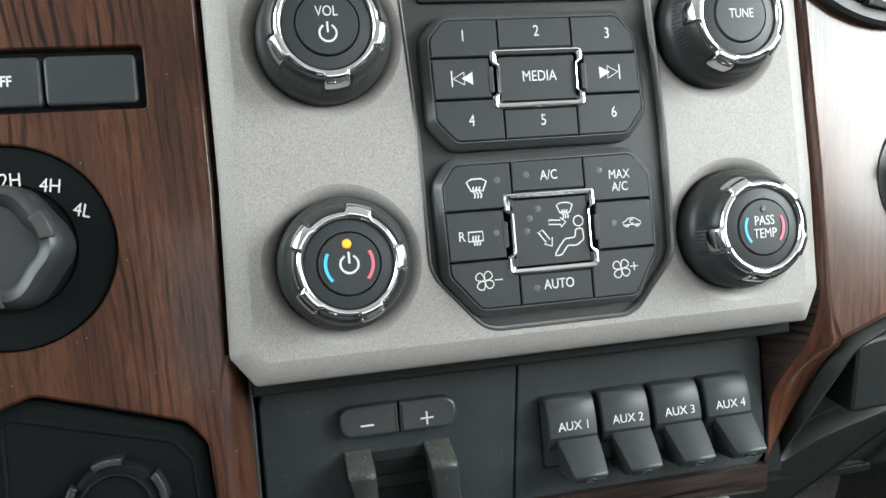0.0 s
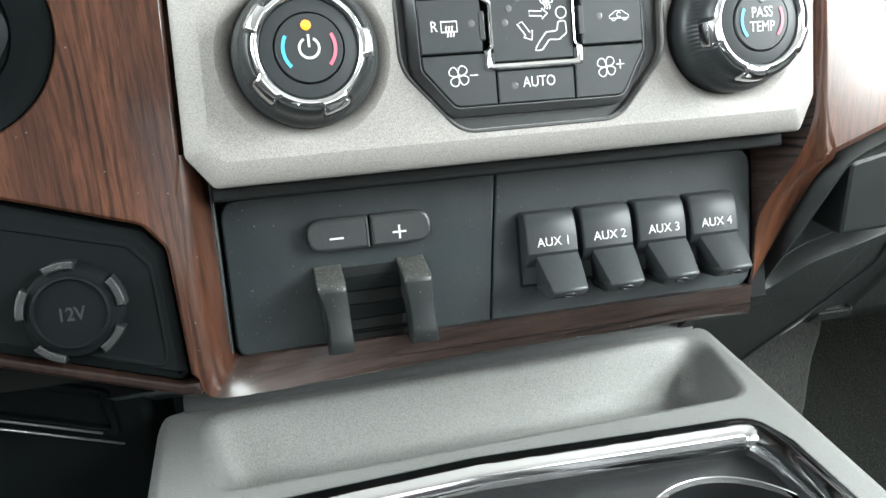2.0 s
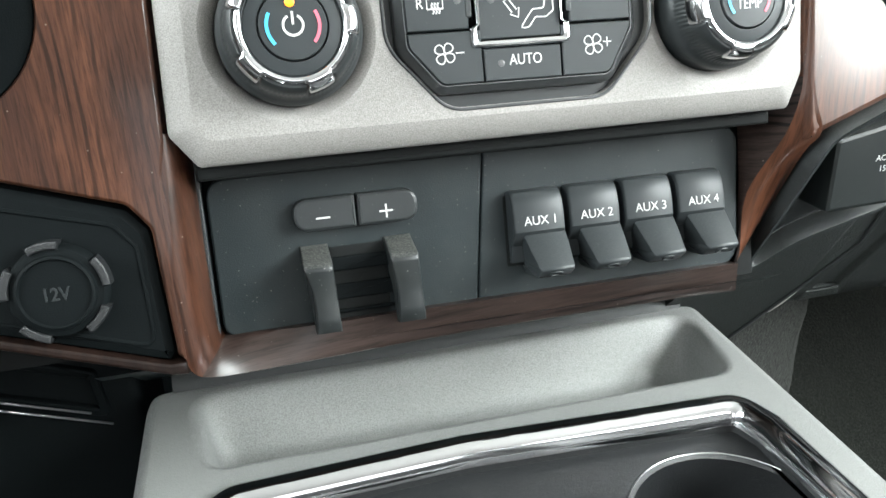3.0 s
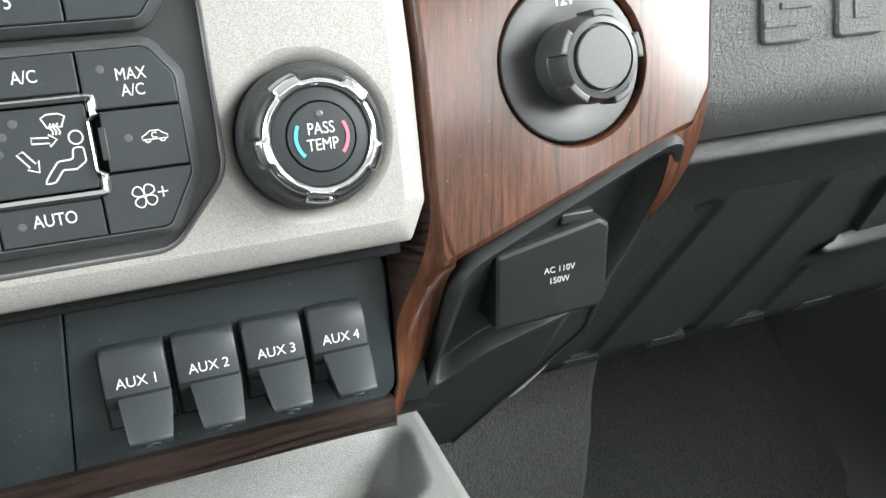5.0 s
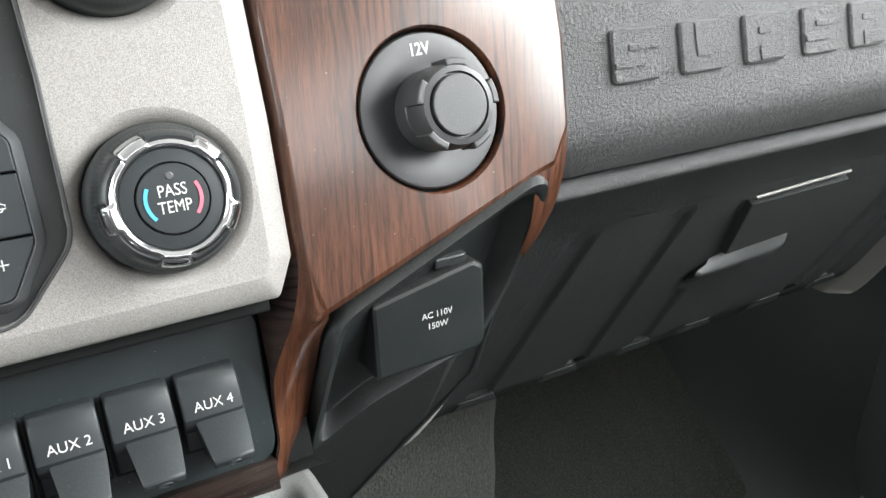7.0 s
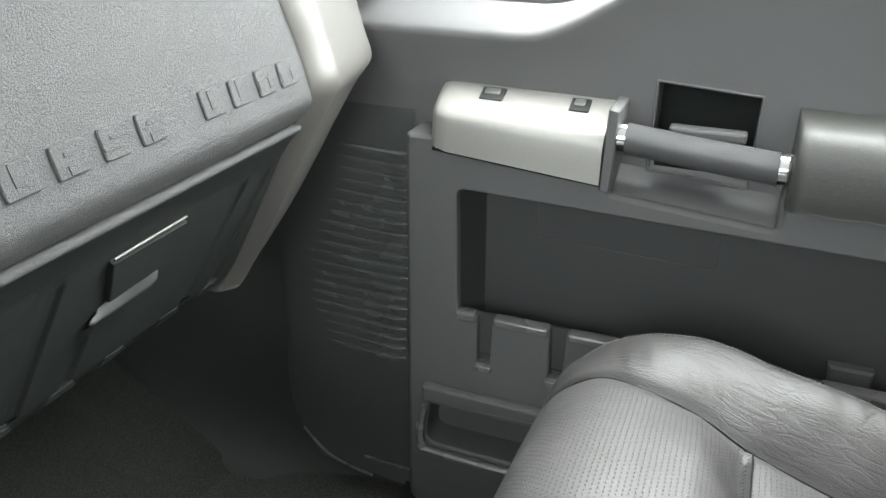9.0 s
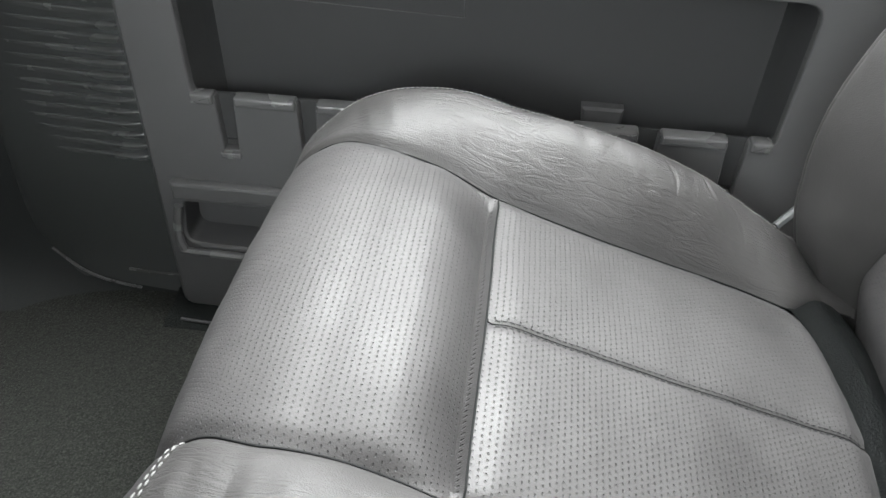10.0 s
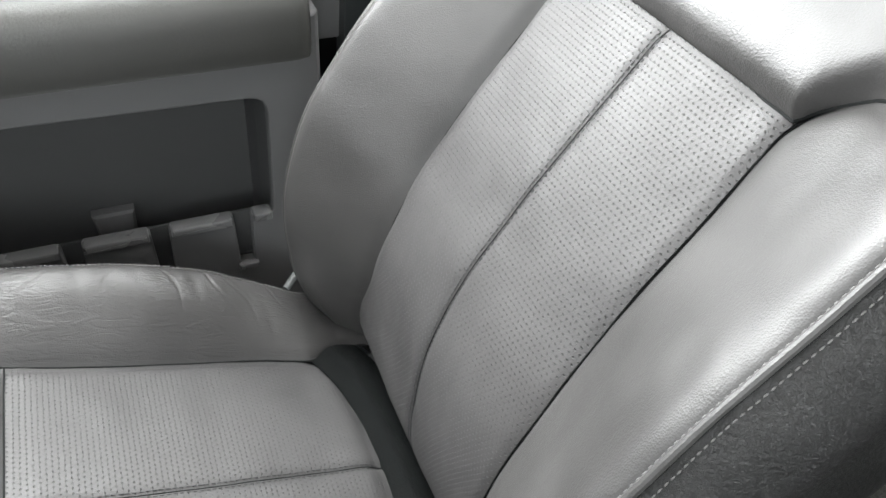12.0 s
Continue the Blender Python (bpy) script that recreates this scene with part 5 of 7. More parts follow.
lathe(bm, [(0.0600, HW + 0.001), (0.0600, HW + 0.0050), (0.0585, HW + 0.0065), (0.0540, HW + 0.0060), (0.0530, HW + 0.003)], *VC, 120)
bmesh.ops.delete(bm, geom=[f for f in bm.faces if len(f.verts) > 4], context="FACES_ONLY")
part("outer_rim", bm, BLACK, vent)
bm = bmesh.new()
lathe(bm, [(0.0535, HW + 0.003), (0.0535, HW + 0.0085), (0.0515, HW + 0.0100), (0.0490, HW + 0.0100), (0.0470, HW + 0.0080), (0.0465, HW + 0.003)], *VC, 160, lambda a, r, h: (-0.0035 if math.cos(a * 16) > 0.5 and r > 0.0495 else 0))
bmesh.ops.delete(bm, geom=[f for f in bm.faces if len(f.verts) > 4], context="FACES_ONLY")
part("chrome_ring", bm, CHROME, vent, "notched polished chrome ring")
bm = bmesh.new()
lathe(bm, [(0.0465, HW + 0.004), (0.0400, HW + 0.0085), (0.0250, HW + 0.0115), (0.0001, HW + 0.0130)], *VC, 64)
part("ball", bm, ENDTRIM, vent, "pale grey vent ball")
for dy in (-0.018, 0.006, 0.026):
    bm = bmesh.new()
    w = math.sqrt(max(0, 0.043 ** 2 - dy * dy))
    box(bm, (VC[0] - w, VC[1] + dy - 0.0006, HW + 0.006), (VC[0] + w, VC[1] + dy + 0.0006, HW + 0.0135), 0.0004)
    part("slat", bm, BLACK, vent)

# ---- household outlet in its slanted recess ----
outlet = thing("ac_outlet", "black household power outlet with a hinged flap in a slanted recess", "power outlet")
rim = [(0.2272, 0.2650, 0.6040), (0.2310, 0.2638, 0.6130), (0.2830, 0.2690, 0.6325), (0.3200, 0.2715, 0.6470), (0.3290, 0.2740, 0.6435), (0.3310, 0.2850, 0.6130), (0.3255, 0.2960, 0.5920), (0.3080, 0.2985, 0.5620), (0.2800, 0.2995, 0.5560), (0.2500, 0.2985, 0.5465), (0.2270, 0.3000, 0.5330), (0.2235, 0.2965, 0.5380), (0.2240, 0.2800, 0.5700)]


def round_off(points, reach, n=4):
    """The closed outline with its corners eased."""
    out = []
    for q, p in enumerate(points):
        p, a, b = Vector(p), Vector(points[q - 1]), Vector(points[(q + 1) % len(points)])
        s0, s1 = p + (a - p).normalized() * min(reach, (a - p).length * 0.45), p + (b - p).normalized() * min(reach, (b - p).length * 0.45)
        out += [(1 - f) ** 2 * s0 + 2 * f * (1 - f) * p + f * f * s1 for f in np.linspace(0, 1, n)]
    return out


rim = round_off([rim[0], rim[1], rim[3], rim[4], rim[6], rim[7], rim[9], rim[10], rim[11]], 0.009)
cen = sum((Vector(p) for p in rim), Vector()) / len(rim)
bm = bmesh.new()
loops = []
for k, back in ((1.14, 0.008), (1.03, 0.003), (1.01, -0.0060), (0.985, -0.0085), (0.935, -0.0082), (0.920, -0.0074), (0.86, -0.0020), (0.80, 0.0030), (0.76, 0.0036)):
    loops.append([bm.verts.new(cen + (Vector(p) - cen) * k + Vector((0, back, 0))) for p in rim])
n = len(rim)
for a, b in zip(loops, loops[1:]):
    for i in range(n):
        bm.faces.new((a[i], a[(i + 1) % n], b[(i + 1) % n], b[i]))
bm.faces.new(loops[-1])
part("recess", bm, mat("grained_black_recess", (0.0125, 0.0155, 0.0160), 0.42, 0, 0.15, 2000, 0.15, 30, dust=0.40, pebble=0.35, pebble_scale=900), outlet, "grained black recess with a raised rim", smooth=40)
FLAP = Matrix.Translation((0.2795, 0.2750, 0.5930)) @ Matrix.Scale(0.955, 4) @ Matrix.Rotation(radians(87), 4, "X") @ Matrix.Rotation(radians(0), 4, "Z")
flap = part("flap", slab(rounded([(-0.0315, -0.0235), (0.020, -0.0220), (0.0232, -0.017), (0.0232, 0.0180), (0.018, 0.0215), (-0.0315, 0.0120)], [0.003, 0.006, 0.003, 0.004, 0.005, 0.003], 5), -0.018, 0.0015, 0.0022), mat("matt_flap_plastic", (0.0105, 0.0130, 0.0130), 0.44, 0, 0.12, 2200, 0.12, 50, dust=0.3, spec=0.35), outlet, "square hinged flap")
flap.matrix_local = FLAP
writing("AC 110V", -0.0012, 0.0010, 0.0016, 0.0040, WHITE, flap, 0, 1.0, bold=0.00004)
writing("150W", -0.0012, -0.0042, 0.0016, 0.0040, WHITE, flap, 0, 1.0, bold=0.00004)
bm = bmesh.new()
box(bm, (0.0005, 0.0195, -0.010), (0.0165, 0.0245, -0.0015), 0.001)
hinge = part("hinge", bm, BLACK, outlet, "hinge lug above the flap")
hinge.matrix_local = FLAP

# ---- lower stack panel below the outlet ----
knee = thing("knee_panel", "plain black panel of the dash below the outlet", "panel")
bm = bmesh.new()
face = [(0.2240, 0.3020, 0.5350), (0.2500, 0.3020, 0.5460), (0.3080, 0.3030, 0.5640), (0.3270, 0.2990, 0.5910), (0.3330, 0.3000, 0.6000), (0.3300, 0.3300, 0.5200), (0.3060, 0.3450, 0.4850), (0.2720, 0.3760, 0.4250), (0.2350, 0.3760, 0.4250), (0.2200, 0.3420, 0.4900)]
front = [bm.verts.new(p) for p in face]
backv = [bm.verts.new((x, y + 0.10, z - 0.04)) for x, y, z in face]
bm.faces.new(front)
for i in range(len(face)):
    j = (i + 1) % len(face)
    bm.faces.new((front[i], front[j], backv[j], backv[i]))
part("face", bm, LOWER, knee, smooth=0)
bm = bmesh.new()
tube(bm, smooth_curve([Vector(p) + Vector((0, -0.001, 0)) for p in face[:3]], 4), 0.0016, 8)
part("upper_edge", bm, BLACK, knee, "rounded upper edge")
bm = bmesh.new()
tube(bm, [Vector(p) + Vector((0, -0.0005, 0)) for p in face[4:8]], 0.0012, 8)
part("side_edge", bm, BLACK, knee, "rounded side edge")
clip = thing("heater_duct", "small bright metal duct end under the dash", "duct")
bm = bmesh.new()
tube(bm, smooth_curve([(0.283, 0.375, 0.452), (0.303, 0.366, 0.464), (0.325, 0.358, 0.488)], 4), [0.004, 0.0045, 0.005, 0.0055, 0.006, 0.006, 0.0055, 0.005, 0.004], 10)
part("pipe", bm, PODSILVER, clip)


# ---- passenger side of the dash ----
def dash_y(z, d=0.078):
    return (z + d * SB) / CB * SB + d * CB


GX0, GX1 = 0.3440, 0.7740
glove = thing("glove_box", "black pebbled vinyl glove box with embossed shapes along its lower edge", "glove box")
face = [(0.395, 0.985), (dash_y(0.96) + 0.012, 0.962), (dash_y(0.93), 0.93), (dash_y(0.88), 0.88), (dash_y(0.80), 0.80), (dash_y(0.74), 0.74), (dash_y(0.70), 0.70), (dash_y(0.668), 0.668), (0.2835, 0.655), (0.2880, 0.6435), (0.2945, 0.6345), (0.3010, 0.6290), (0.320, 0.6265)]
face = [(p.x, p.y) for p in smooth_curve([(y, z) for y, z in face], 4)]
bm = extrude_profile(face, GX0, GX1, nx=1)
part("door", bm, SOFT, glove, smooth=60)
bm = bmesh.new()
tube(bm, smooth_curve([(XC + u, 0.8515 * SB + 0.0779 * CB, 0.8515 * CB - 0.0779 * SB + dz) for u, dz in ((0.266, 0), (0.35, 0.0003), (0.44, 0.0006), (0.53, 0.001), (0.66, 0.001))], 4), 0.0007, 6)
part("seam", bm, GAP, glove, "thin dark seam line")
HG = -0.0780
# plain embossed block shapes, one for each raised character space
for u0, u1, kind in ((0.2735, 0.3020, 2), (0.3140, 0.3420, 1), (0.3555, 0.3840, 3), (0.3975, 0.4250, 2), (0.4350, 0.4620, 3), (0.5085, 0.5370, 1), (0.5480, 0.5740, 1), (0.5870, 0.6130, 0), (0.6230, 0.6520, 0)):
    lp = rounded([(u0, 0.7278), (u1 - 0.001, 0.7278), (u1, 0.7515), (u0 + 0.001, 0.7515)], 0.0028, 3)
    bm = bmesh.new()
    w = u1 - u0
    stack(bm, [(lp, HG - 0.003), (lp, HG + 0.0014), (offset(lp, 0.0009), HG + 0.0024)])
    emb = part("embossed_shape", bm, SOFT, glove, "raised plain block shape")
    emb.matrix_local = DASH
    slots = {0: [(0.06, 0.22, 0.36, 0.62), (0.64, 0.22, 0.94, 0.62)], 1: [(0.34, 0.30, 0.66, 0.94)], 2: [(0.34, 0.58, 0.96, 0.70), (0.04, 0.28, 0.66, 0.40)], 3: [(0.34, 0.58, 0.68, 0.72), (0.34, 0.06, 0.96, 0.34)]}[kind]
    for a, b, c, d in slots:
        s = part("embossed_slot", slab(rect(u0 + a * w, 0.7278 + b * 0.0237, u0 + c * w, 0.7278 + d * 0.0237, 0.0008), HG + 0.0008, HG + 0.0032, 0.0003), SOFT, emb)

lower = thing("lower_dash", "moulded dark plastic lower dash with slanted ribs and pull handle", "dash panel")
bm = extrude_profile([(0.3200, 0.6268), (0.3022, 0.6268), (0.2988, 0.6256), (0.2968, 0.6232), (0.2972, 0.6202), (0.3000, 0.6180)], 0.334, 0.770)
# Lighter vinyl than the panel below: light along the lip is in its colour.
part("upper_lip", bm, SOFT, lower, "pebbled rolled upper lip, lighter for the light along it", smooth=60)
bm = extrude_profile([(0.3000, 0.6180), (0.3060, 0.6115), (0.3205, 0.5900)], 0.334, 0.770)
part("upper_band", bm, LOWER, lower, smooth=60)
bm = extrude_profile([(0.3945, 0.4502), (0.4030, 0.4370), (0.4150, 0.4330), (0.4600, 0.4400)], 0.334, 0.770)
part("lower_lip", bm, LOWER, lower, smooth=60)
GROOVES = [(0.373, 0.396, 0.017), (0.454, 0.468, 0.016), (0.513, 0.528, 0.012), (0.676, 0.702, 0.015), (0.722, 0.744, 0.014)]


def groove(x, z):
    """Depth of the slanted grooves, nought on the raised fields between them."""
    out = 0.0
    for x0, x1, w in GROOVES:
        top = 0.500 if x0 == 0.513 else 0.584
        c = x0 + (x1 - x0) * (z - 0.450) / 0.132
        a = max(0.0, min(1.0, (w / 2 + 0.002 - abs(x - c)) / 0.003))
        b = max(0.0, min(1.0, (top - z) / 0.004))
        out = max(out, a * b)
    return out


bm = bmesh.new()
sheet(bm, lambda x, z: Vector((x, 0.633 - 0.53 * z, z)) + Vector((0, 0.883, 0.468)) * (0.0030 * groove(x, z)), 0.334, 0.770, 0.4502, 0.5900, 290, 36)
part("panel", bm, LOWER, lower, "slanted panel with moulded grooves", smooth=50)
LOWN = Vector((0, -1, -0.53)).normalized()


def low_point(x, z, out=0.0):
    return Vector((x, 0.633 - 0.53 * z, z)) + LOWN * out


def low_block(name, corners, out, material, label="", inset=0.004, sink=-0.004):
    """A raised or sunk moulding on the slanted lower panel; corners: (x, z)."""
    bm = bmesh.new()
    c = sum((Vector(p) for p in corners), Vector((0, 0))) / len(corners)
    loops = []
    for k, o in ((0, sink), (0, 0.0), (inset * 0.3, out * 0.8), (inset, out)):
        loops.append([bm.verts.new(low_point(*(Vector(p) + (c - Vector(p)).normalized() * k), o)) for p in corners])
    n = len(corners)
    for a, b in zip(loops, loops[1:]):
        for i in range(n):
            bm.faces.new((a[i], a[(i + 1) % n], b[(i + 1) % n], b[i]))
    bm.faces.new(loops[-1])
    return part(name, bm, material, lower, label, smooth=30)


for x in (0.355, 0.424, 0.493, 0.556, 0.635, 0.705):
    low_block("foot", [(x, 0.4395), (x + 0.035, 0.4395), (x + 0.030, 0.4480), (x + 0.004, 0.4480)], 0.0010, LOWER, inset=0.003)
low_block("handle", [(0.532, 0.5350), (0.604, 0.5400), (0.613, 0.5800), (0.5215, 0.5800)], 0.0050, LOWER, "flush pull handle with a bright upper edge", inset=0.0012)
bm = bmesh.new()
sill_rows = []
for x, z, y, lift in ((0.512, 0.5215, 0.3500, 0.004), (0.516, 0.5200, 0.3490, 0.010), (0.530, 0.5205, 0.3485, 0.017), (0.560, 0.5220, 0.3478, 0.020), (0.584, 0.5235, 0.3468, 0.020), (0.592, 0.5260, 0.3468, 0.016)):
    sill_rows.append([bm.verts.new(p) for p in ((x + 0.012, 0.3535, z + lift), (x + 0.006, y + 0.0020, z + lift * 0.55), (x + 0.001, y - 0.0002, z + 0.0020), (x, y, z), (x + 0.001, y + 0.0020, z - 0.0030), (x + 0.002, y + 0.0110, z - 0.0090))])
for a, b in zip(sill_rows, sill_rows[1:]):
    for k in range(5):
        bm.faces.new((a[k], a[k + 1], b[k + 1], b[k]))
for r in (sill_rows[0], sill_rows[-1]):
    bm.faces.new(r)
# Lighter than the panel round it: the lit slope is put into the colour.
part("finger_sill", bm, LIP, lower, "sloping sill under the handle, lighter to stand in for light on it", smooth=40)
bm = bmesh.new()
tube(bm, [(0.521, 0.3188, 0.5830), (0.567, 0.3195, 0.5835), (0.612, 0.3210, 0.5832)], 0.0012, 8)
part("edge_strip", bm, ENDTRIM, lower, "bright strip on the handle's edge")

end = thing("dash_end_trim", "satin grey trim sweeping down the outer end of the dash", "trim")
stations = [(0.97, 0.748, dash_y(0.97), 0.925, dash_y(0.97) + 0.010), (0.86, 0.754, dash_y(0.86), 0.925, dash_y(0.86) + 0.010), (0.76, 0.762, dash_y(0.76), 0.926, dash_y(0.76) + 0.010), (0.70, 0.769, dash_y(0.70), 0.927, dash_y(0.70) + 0.012), (0.665, 0.768, 0.2850, 0.927, 0.298),
            (0.640, 0.764, 0.2950, 0.934, 0.322), (0.600, 0.762, 0.3160, 0.936, 0.349), (0.550, 0.762, 0.3420, 0.930, 0.377), (0.500, 0.762, 0.3680, 0.914, 0.402), (0.460, 0.760, 0.3900, 0.884, 0.418), (0.430, 0.756, 0.4060, 0.830, 0.424), (0.417, 0.752, 0.4140, 0.790, 0.422)]
curve = smooth_curve([Vector((z, xi, yi)).to_4d() for z, xi, yi, xo, yo in stations], 4)
curve2 = smooth_curve([Vector((z, xo, yo)).to_4d() for z, xi, yi, xo, yo in stations], 4)
bm = bmesh.new()
rows = []
for a, b in zip(curve, curve2):
    z, xi, yi, xo, yo = a.x, a.y, a.z, b.y, b.z
    w = xo - xi
    c = min(float(np.interp(z, (0.41, 0.55, 0.66, 0.80), (0.022, 0.026, 0.036, 0.042))), w * 0.5)
    row = [(xi, yi + 0.03), (xi + 0.0005, yi + 0.002), (xi + 0.003, yi - 0.003), (xi + c * 0.9, yi - 0.0135), (xi + c, yi - 0.0145), (xi + c * 1.12, yi - 0.0142), (xi + w * 0.55, yi - 0.0115 + (yo - yi) * 0.30), (xi + w * 0.80, yi - 0.009 + (yo - yi) * 0.58), (xi + w * 0.95, yo - 0.008), (xo, yo + 0.002), (xo, yo + 0.05)]
    rows.append([bm.verts.new((x, y, z)) for x, y in row])
for a, b in zip(rows, rows[1:]):
    for k in range(len(a) - 1):
        bm.faces.new((a[k], a[k + 1], b[k + 1], b[k]))
bm.faces.new(rows[-1])
part("shell", bm, ENDTRIM, end, smooth=50)
# end vent ring at the top of the trim
bm = bmesh.new()
M = Matrix.Translation((0.842, dash_y(0.790) - 0.0125, 0.790)) @ Matrix.Rotation(radians(73), 4, "X")
lathe(bm, [(0.042, -0.004), (0.042, 0.006), (0.039, 0.009), (0.034, 0.008), (0.033, 0.0)], 0, 0, 64)
bmesh.ops.delete(bm, geom=[f for f in bm.faces if len(f.verts) > 4], context="FACES_ONLY")
ringp = part("vent_ring", bm, CHROME, end, "chrome ring of the outer air vent")
ringp.matrix_local = M
bm = bmesh.new()
lathe(bm, [(0.034, -0.003), (0.026, 0.003), (0.0001, 0.007)], 0, 0, 40)
ballp = part("vent_ball", bm, ENDTRIM, end)
ballp.matrix_local = M

# ---- centre console ----
console = thing("centre_console", "silver-grey centre console with a tray and chrome-framed cup holders", "console")
ZT = 0.4870
outer = rounded([(-0.062, -0.24), (0.247, -0.24), (0.241, 0.20), (0.2395, 0.348), (-0.0565, 0.343), (-0.060, 0.20)], [0.01, 0.01, 0, 0.010, 0.012, 0], 5)
def well_level(front, back, ends, r):
    pts = [(-0.0290 + ends, 0.2790 + front), (0.2225 - ends, 0.2815 + front), (0.2280 - ends, 0.3380 - back), (-0.0350 + ends, 0.3335 - back)]
    return rounded(pts, r, 5)


cups = rounded([(-0.040, -0.20), (0.238, -0.20), (0.2205, 0.240), (0.2130, 0.2620), (0.080, 0.2680), (-0.0260, 0.2630), (-0.034, 0.240)], [0.01, 0.01, 0, 0.020, 0, 0.020, 0], 6)
rim_loop = well_level(-0.004, 0.000, -0.0035, 0.016)
bm = fill(offset(outer, 0.006), [rim_loop, offset(cups, -0.002)], ZT)
stack(bm, [(outer, 0.05), (outer, ZT - 0.006), (offset(outer, 0.002), ZT - 0.0018), (offset(outer, 0.006), ZT)], False, False)
stack(bm, [(rim_loop, ZT), (well_level(-0.0015, 0.0020, -0.0015, 0.0145), ZT - 0.0008), (well_level(0.0005, 0.0042, 0.0010, 0.013), ZT - 0.0030), (well_level(0.0015, 0.0065, 0.0028, 0.012), ZT - 0.0080), (well_level(0.003, 0.0120, 0.0060, 0.011), ZT - 0.0200), (well_level(0.005, 0.0150, 0.0090, 0.010), ZT - 0.0255), (well_level(0.009, 0.0200, 0.0140, 0.008), ZT - 0.0285), (well_level(0.014, 0.0250, 0.0200, 0.005), ZT - 0.0290)], True, False)
stack(bm, [(offset(cups, -0.002), ZT), (offset(cups, 0.001), ZT - 0.003)], False, False)
bmesh.ops.remove_doubles(bm, verts=bm.verts, dist=0.00002)
part("tray", bm, TRAY, console, "grained silver-grey tray and surround", smooth=50)
bm = bmesh.new()
lip_rows = []
for x in np.linspace(-0.044, 0.229, 24):
    yb = 0.3430 + (x + 0.05) * 0.0172
    lip_rows.append([bm.verts.new((x, yb + dy, ZT + dz)) for dy, dz in ((-0.0060, -0.0012), (-0.0045, 0.0030), (-0.0010, 0.0062), (0.0035, 0.0078), (0.0080, 0.0078), (0.0120, 0.0060), (0.0140, -0.010))])
for a, b in zip(lip_rows, lip_rows[1:]):
    for k in range(6):
        bm.faces.new((a[k], a[k + 1], b[k + 1], b[k]))
bm.faces.new(lip_rows[0])
bm.faces.new(lip_rows[-1])
part("rear_lip", bm, LIP, console, "dark grained lip behind the tray", smooth=60)
bm = bmesh.new()
n = len(cups)
levels = [(offset(cups, -0.001), ZT - 0.003), (offset(cups, -0.0005), ZT + 0.0005), (offset(cups, 0.0012), ZT + 0.0032), (offset(cups, 0.0040), ZT + 0.0042), (offset(cups, 0.0080), ZT + 0.0030), (offset(cups, 0.0112), ZT - 0.0005), (offset(cups, 0.0125), ZT - 0.006)]
stack(bm, levels, False, False)
part("chrome_frame", bm, CHROME, console, "polished chrome frame round the cup holders", smooth=60)
cupc = circle(0.1735, 0.1990, 0.0425, 56)
cupc2 = circle(0.0560, 0.1830, 0.0425, 56)
insl = offset(cups, 0.0118)
bm = fill(insl, [cupc, cupc2], ZT - 0.010)
stack(bm, [(insl, ZT - 0.010), (offset(insl, -0.001), ZT - 0.003)], False, False)
for c in (cupc, cupc2):
    stack(bm, [(c, ZT - 0.010), (offset(c, 0.0015), ZT - 0.0115), (offset(c, 0.0035), ZT - 0.075)], True, False)
bmesh.ops.remove_doubles(bm, verts=bm.verts, dist=0.00002)
# Added block, no seen part: hides the floor and stops bounce light.
box_back = bmesh.new()
box(box_back, (-0.060, -0.66, 0.02), (0.245, -0.242, 0.41), 0.02)
part("shade_block", box_back, DEEP, console, "added dark block that keeps the gap between the seats black")
part("cup_insert", bm, INSERT, console, "black cup holder insert", smooth=40)
for cx, cy in ((0.1735, 0.1990), (0.0560, 0.1830)):
    bm = bmesh.new()
    tube(bm, [(x, y, ZT - 0.0098) for x, y in arc(cx, cy, 0.0428, 0, 354, 60)], 0.0003, 6, True)
    part("cup_rim", bm, DULL, console, "thin bright cup rim")

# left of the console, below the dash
under = thing("lower_dash", "plastic panel under the steering side, shade put into its colour", "dash panel")
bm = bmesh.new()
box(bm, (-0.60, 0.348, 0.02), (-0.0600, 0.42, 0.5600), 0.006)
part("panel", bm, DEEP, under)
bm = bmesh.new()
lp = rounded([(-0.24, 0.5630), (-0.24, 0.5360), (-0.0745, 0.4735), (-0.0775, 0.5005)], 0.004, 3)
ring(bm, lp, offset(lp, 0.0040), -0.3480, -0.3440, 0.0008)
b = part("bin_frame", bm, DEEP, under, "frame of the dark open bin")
b.matrix_local = Matrix(((1, 0, 0, 0), (0, 0, -1, 0), (0, 1, 0, 0), (0, 0, 0, 1)))
for x1, z in ((-0.0745, 0.4710), (-0.0830, 0.4790)):
    bm = bmesh.new()
    tube(bm, [(-0.24, 0.3432, z + (x1 + 0.24) * 0.375), (x1, 0.3432, z)], 0.0006, 6)
    part("bin_edge", bm, DULL, under)


# ---- passenger door ----
DOORM = Matrix(((0, 0, -1, 0.910), (-1, 0, 0, 0), (0, 1, 0, 0), (0, 0, 0, 1)))  # a: rearwards, b: up, h: into the cabin
door = thing("car_door", "dark grey moulded truck door with map pockets and padded armrest", "car door", DOORM)
CH = [-0.140 + 0.0930 * k for k in range(7)]  # channels under the big pocket


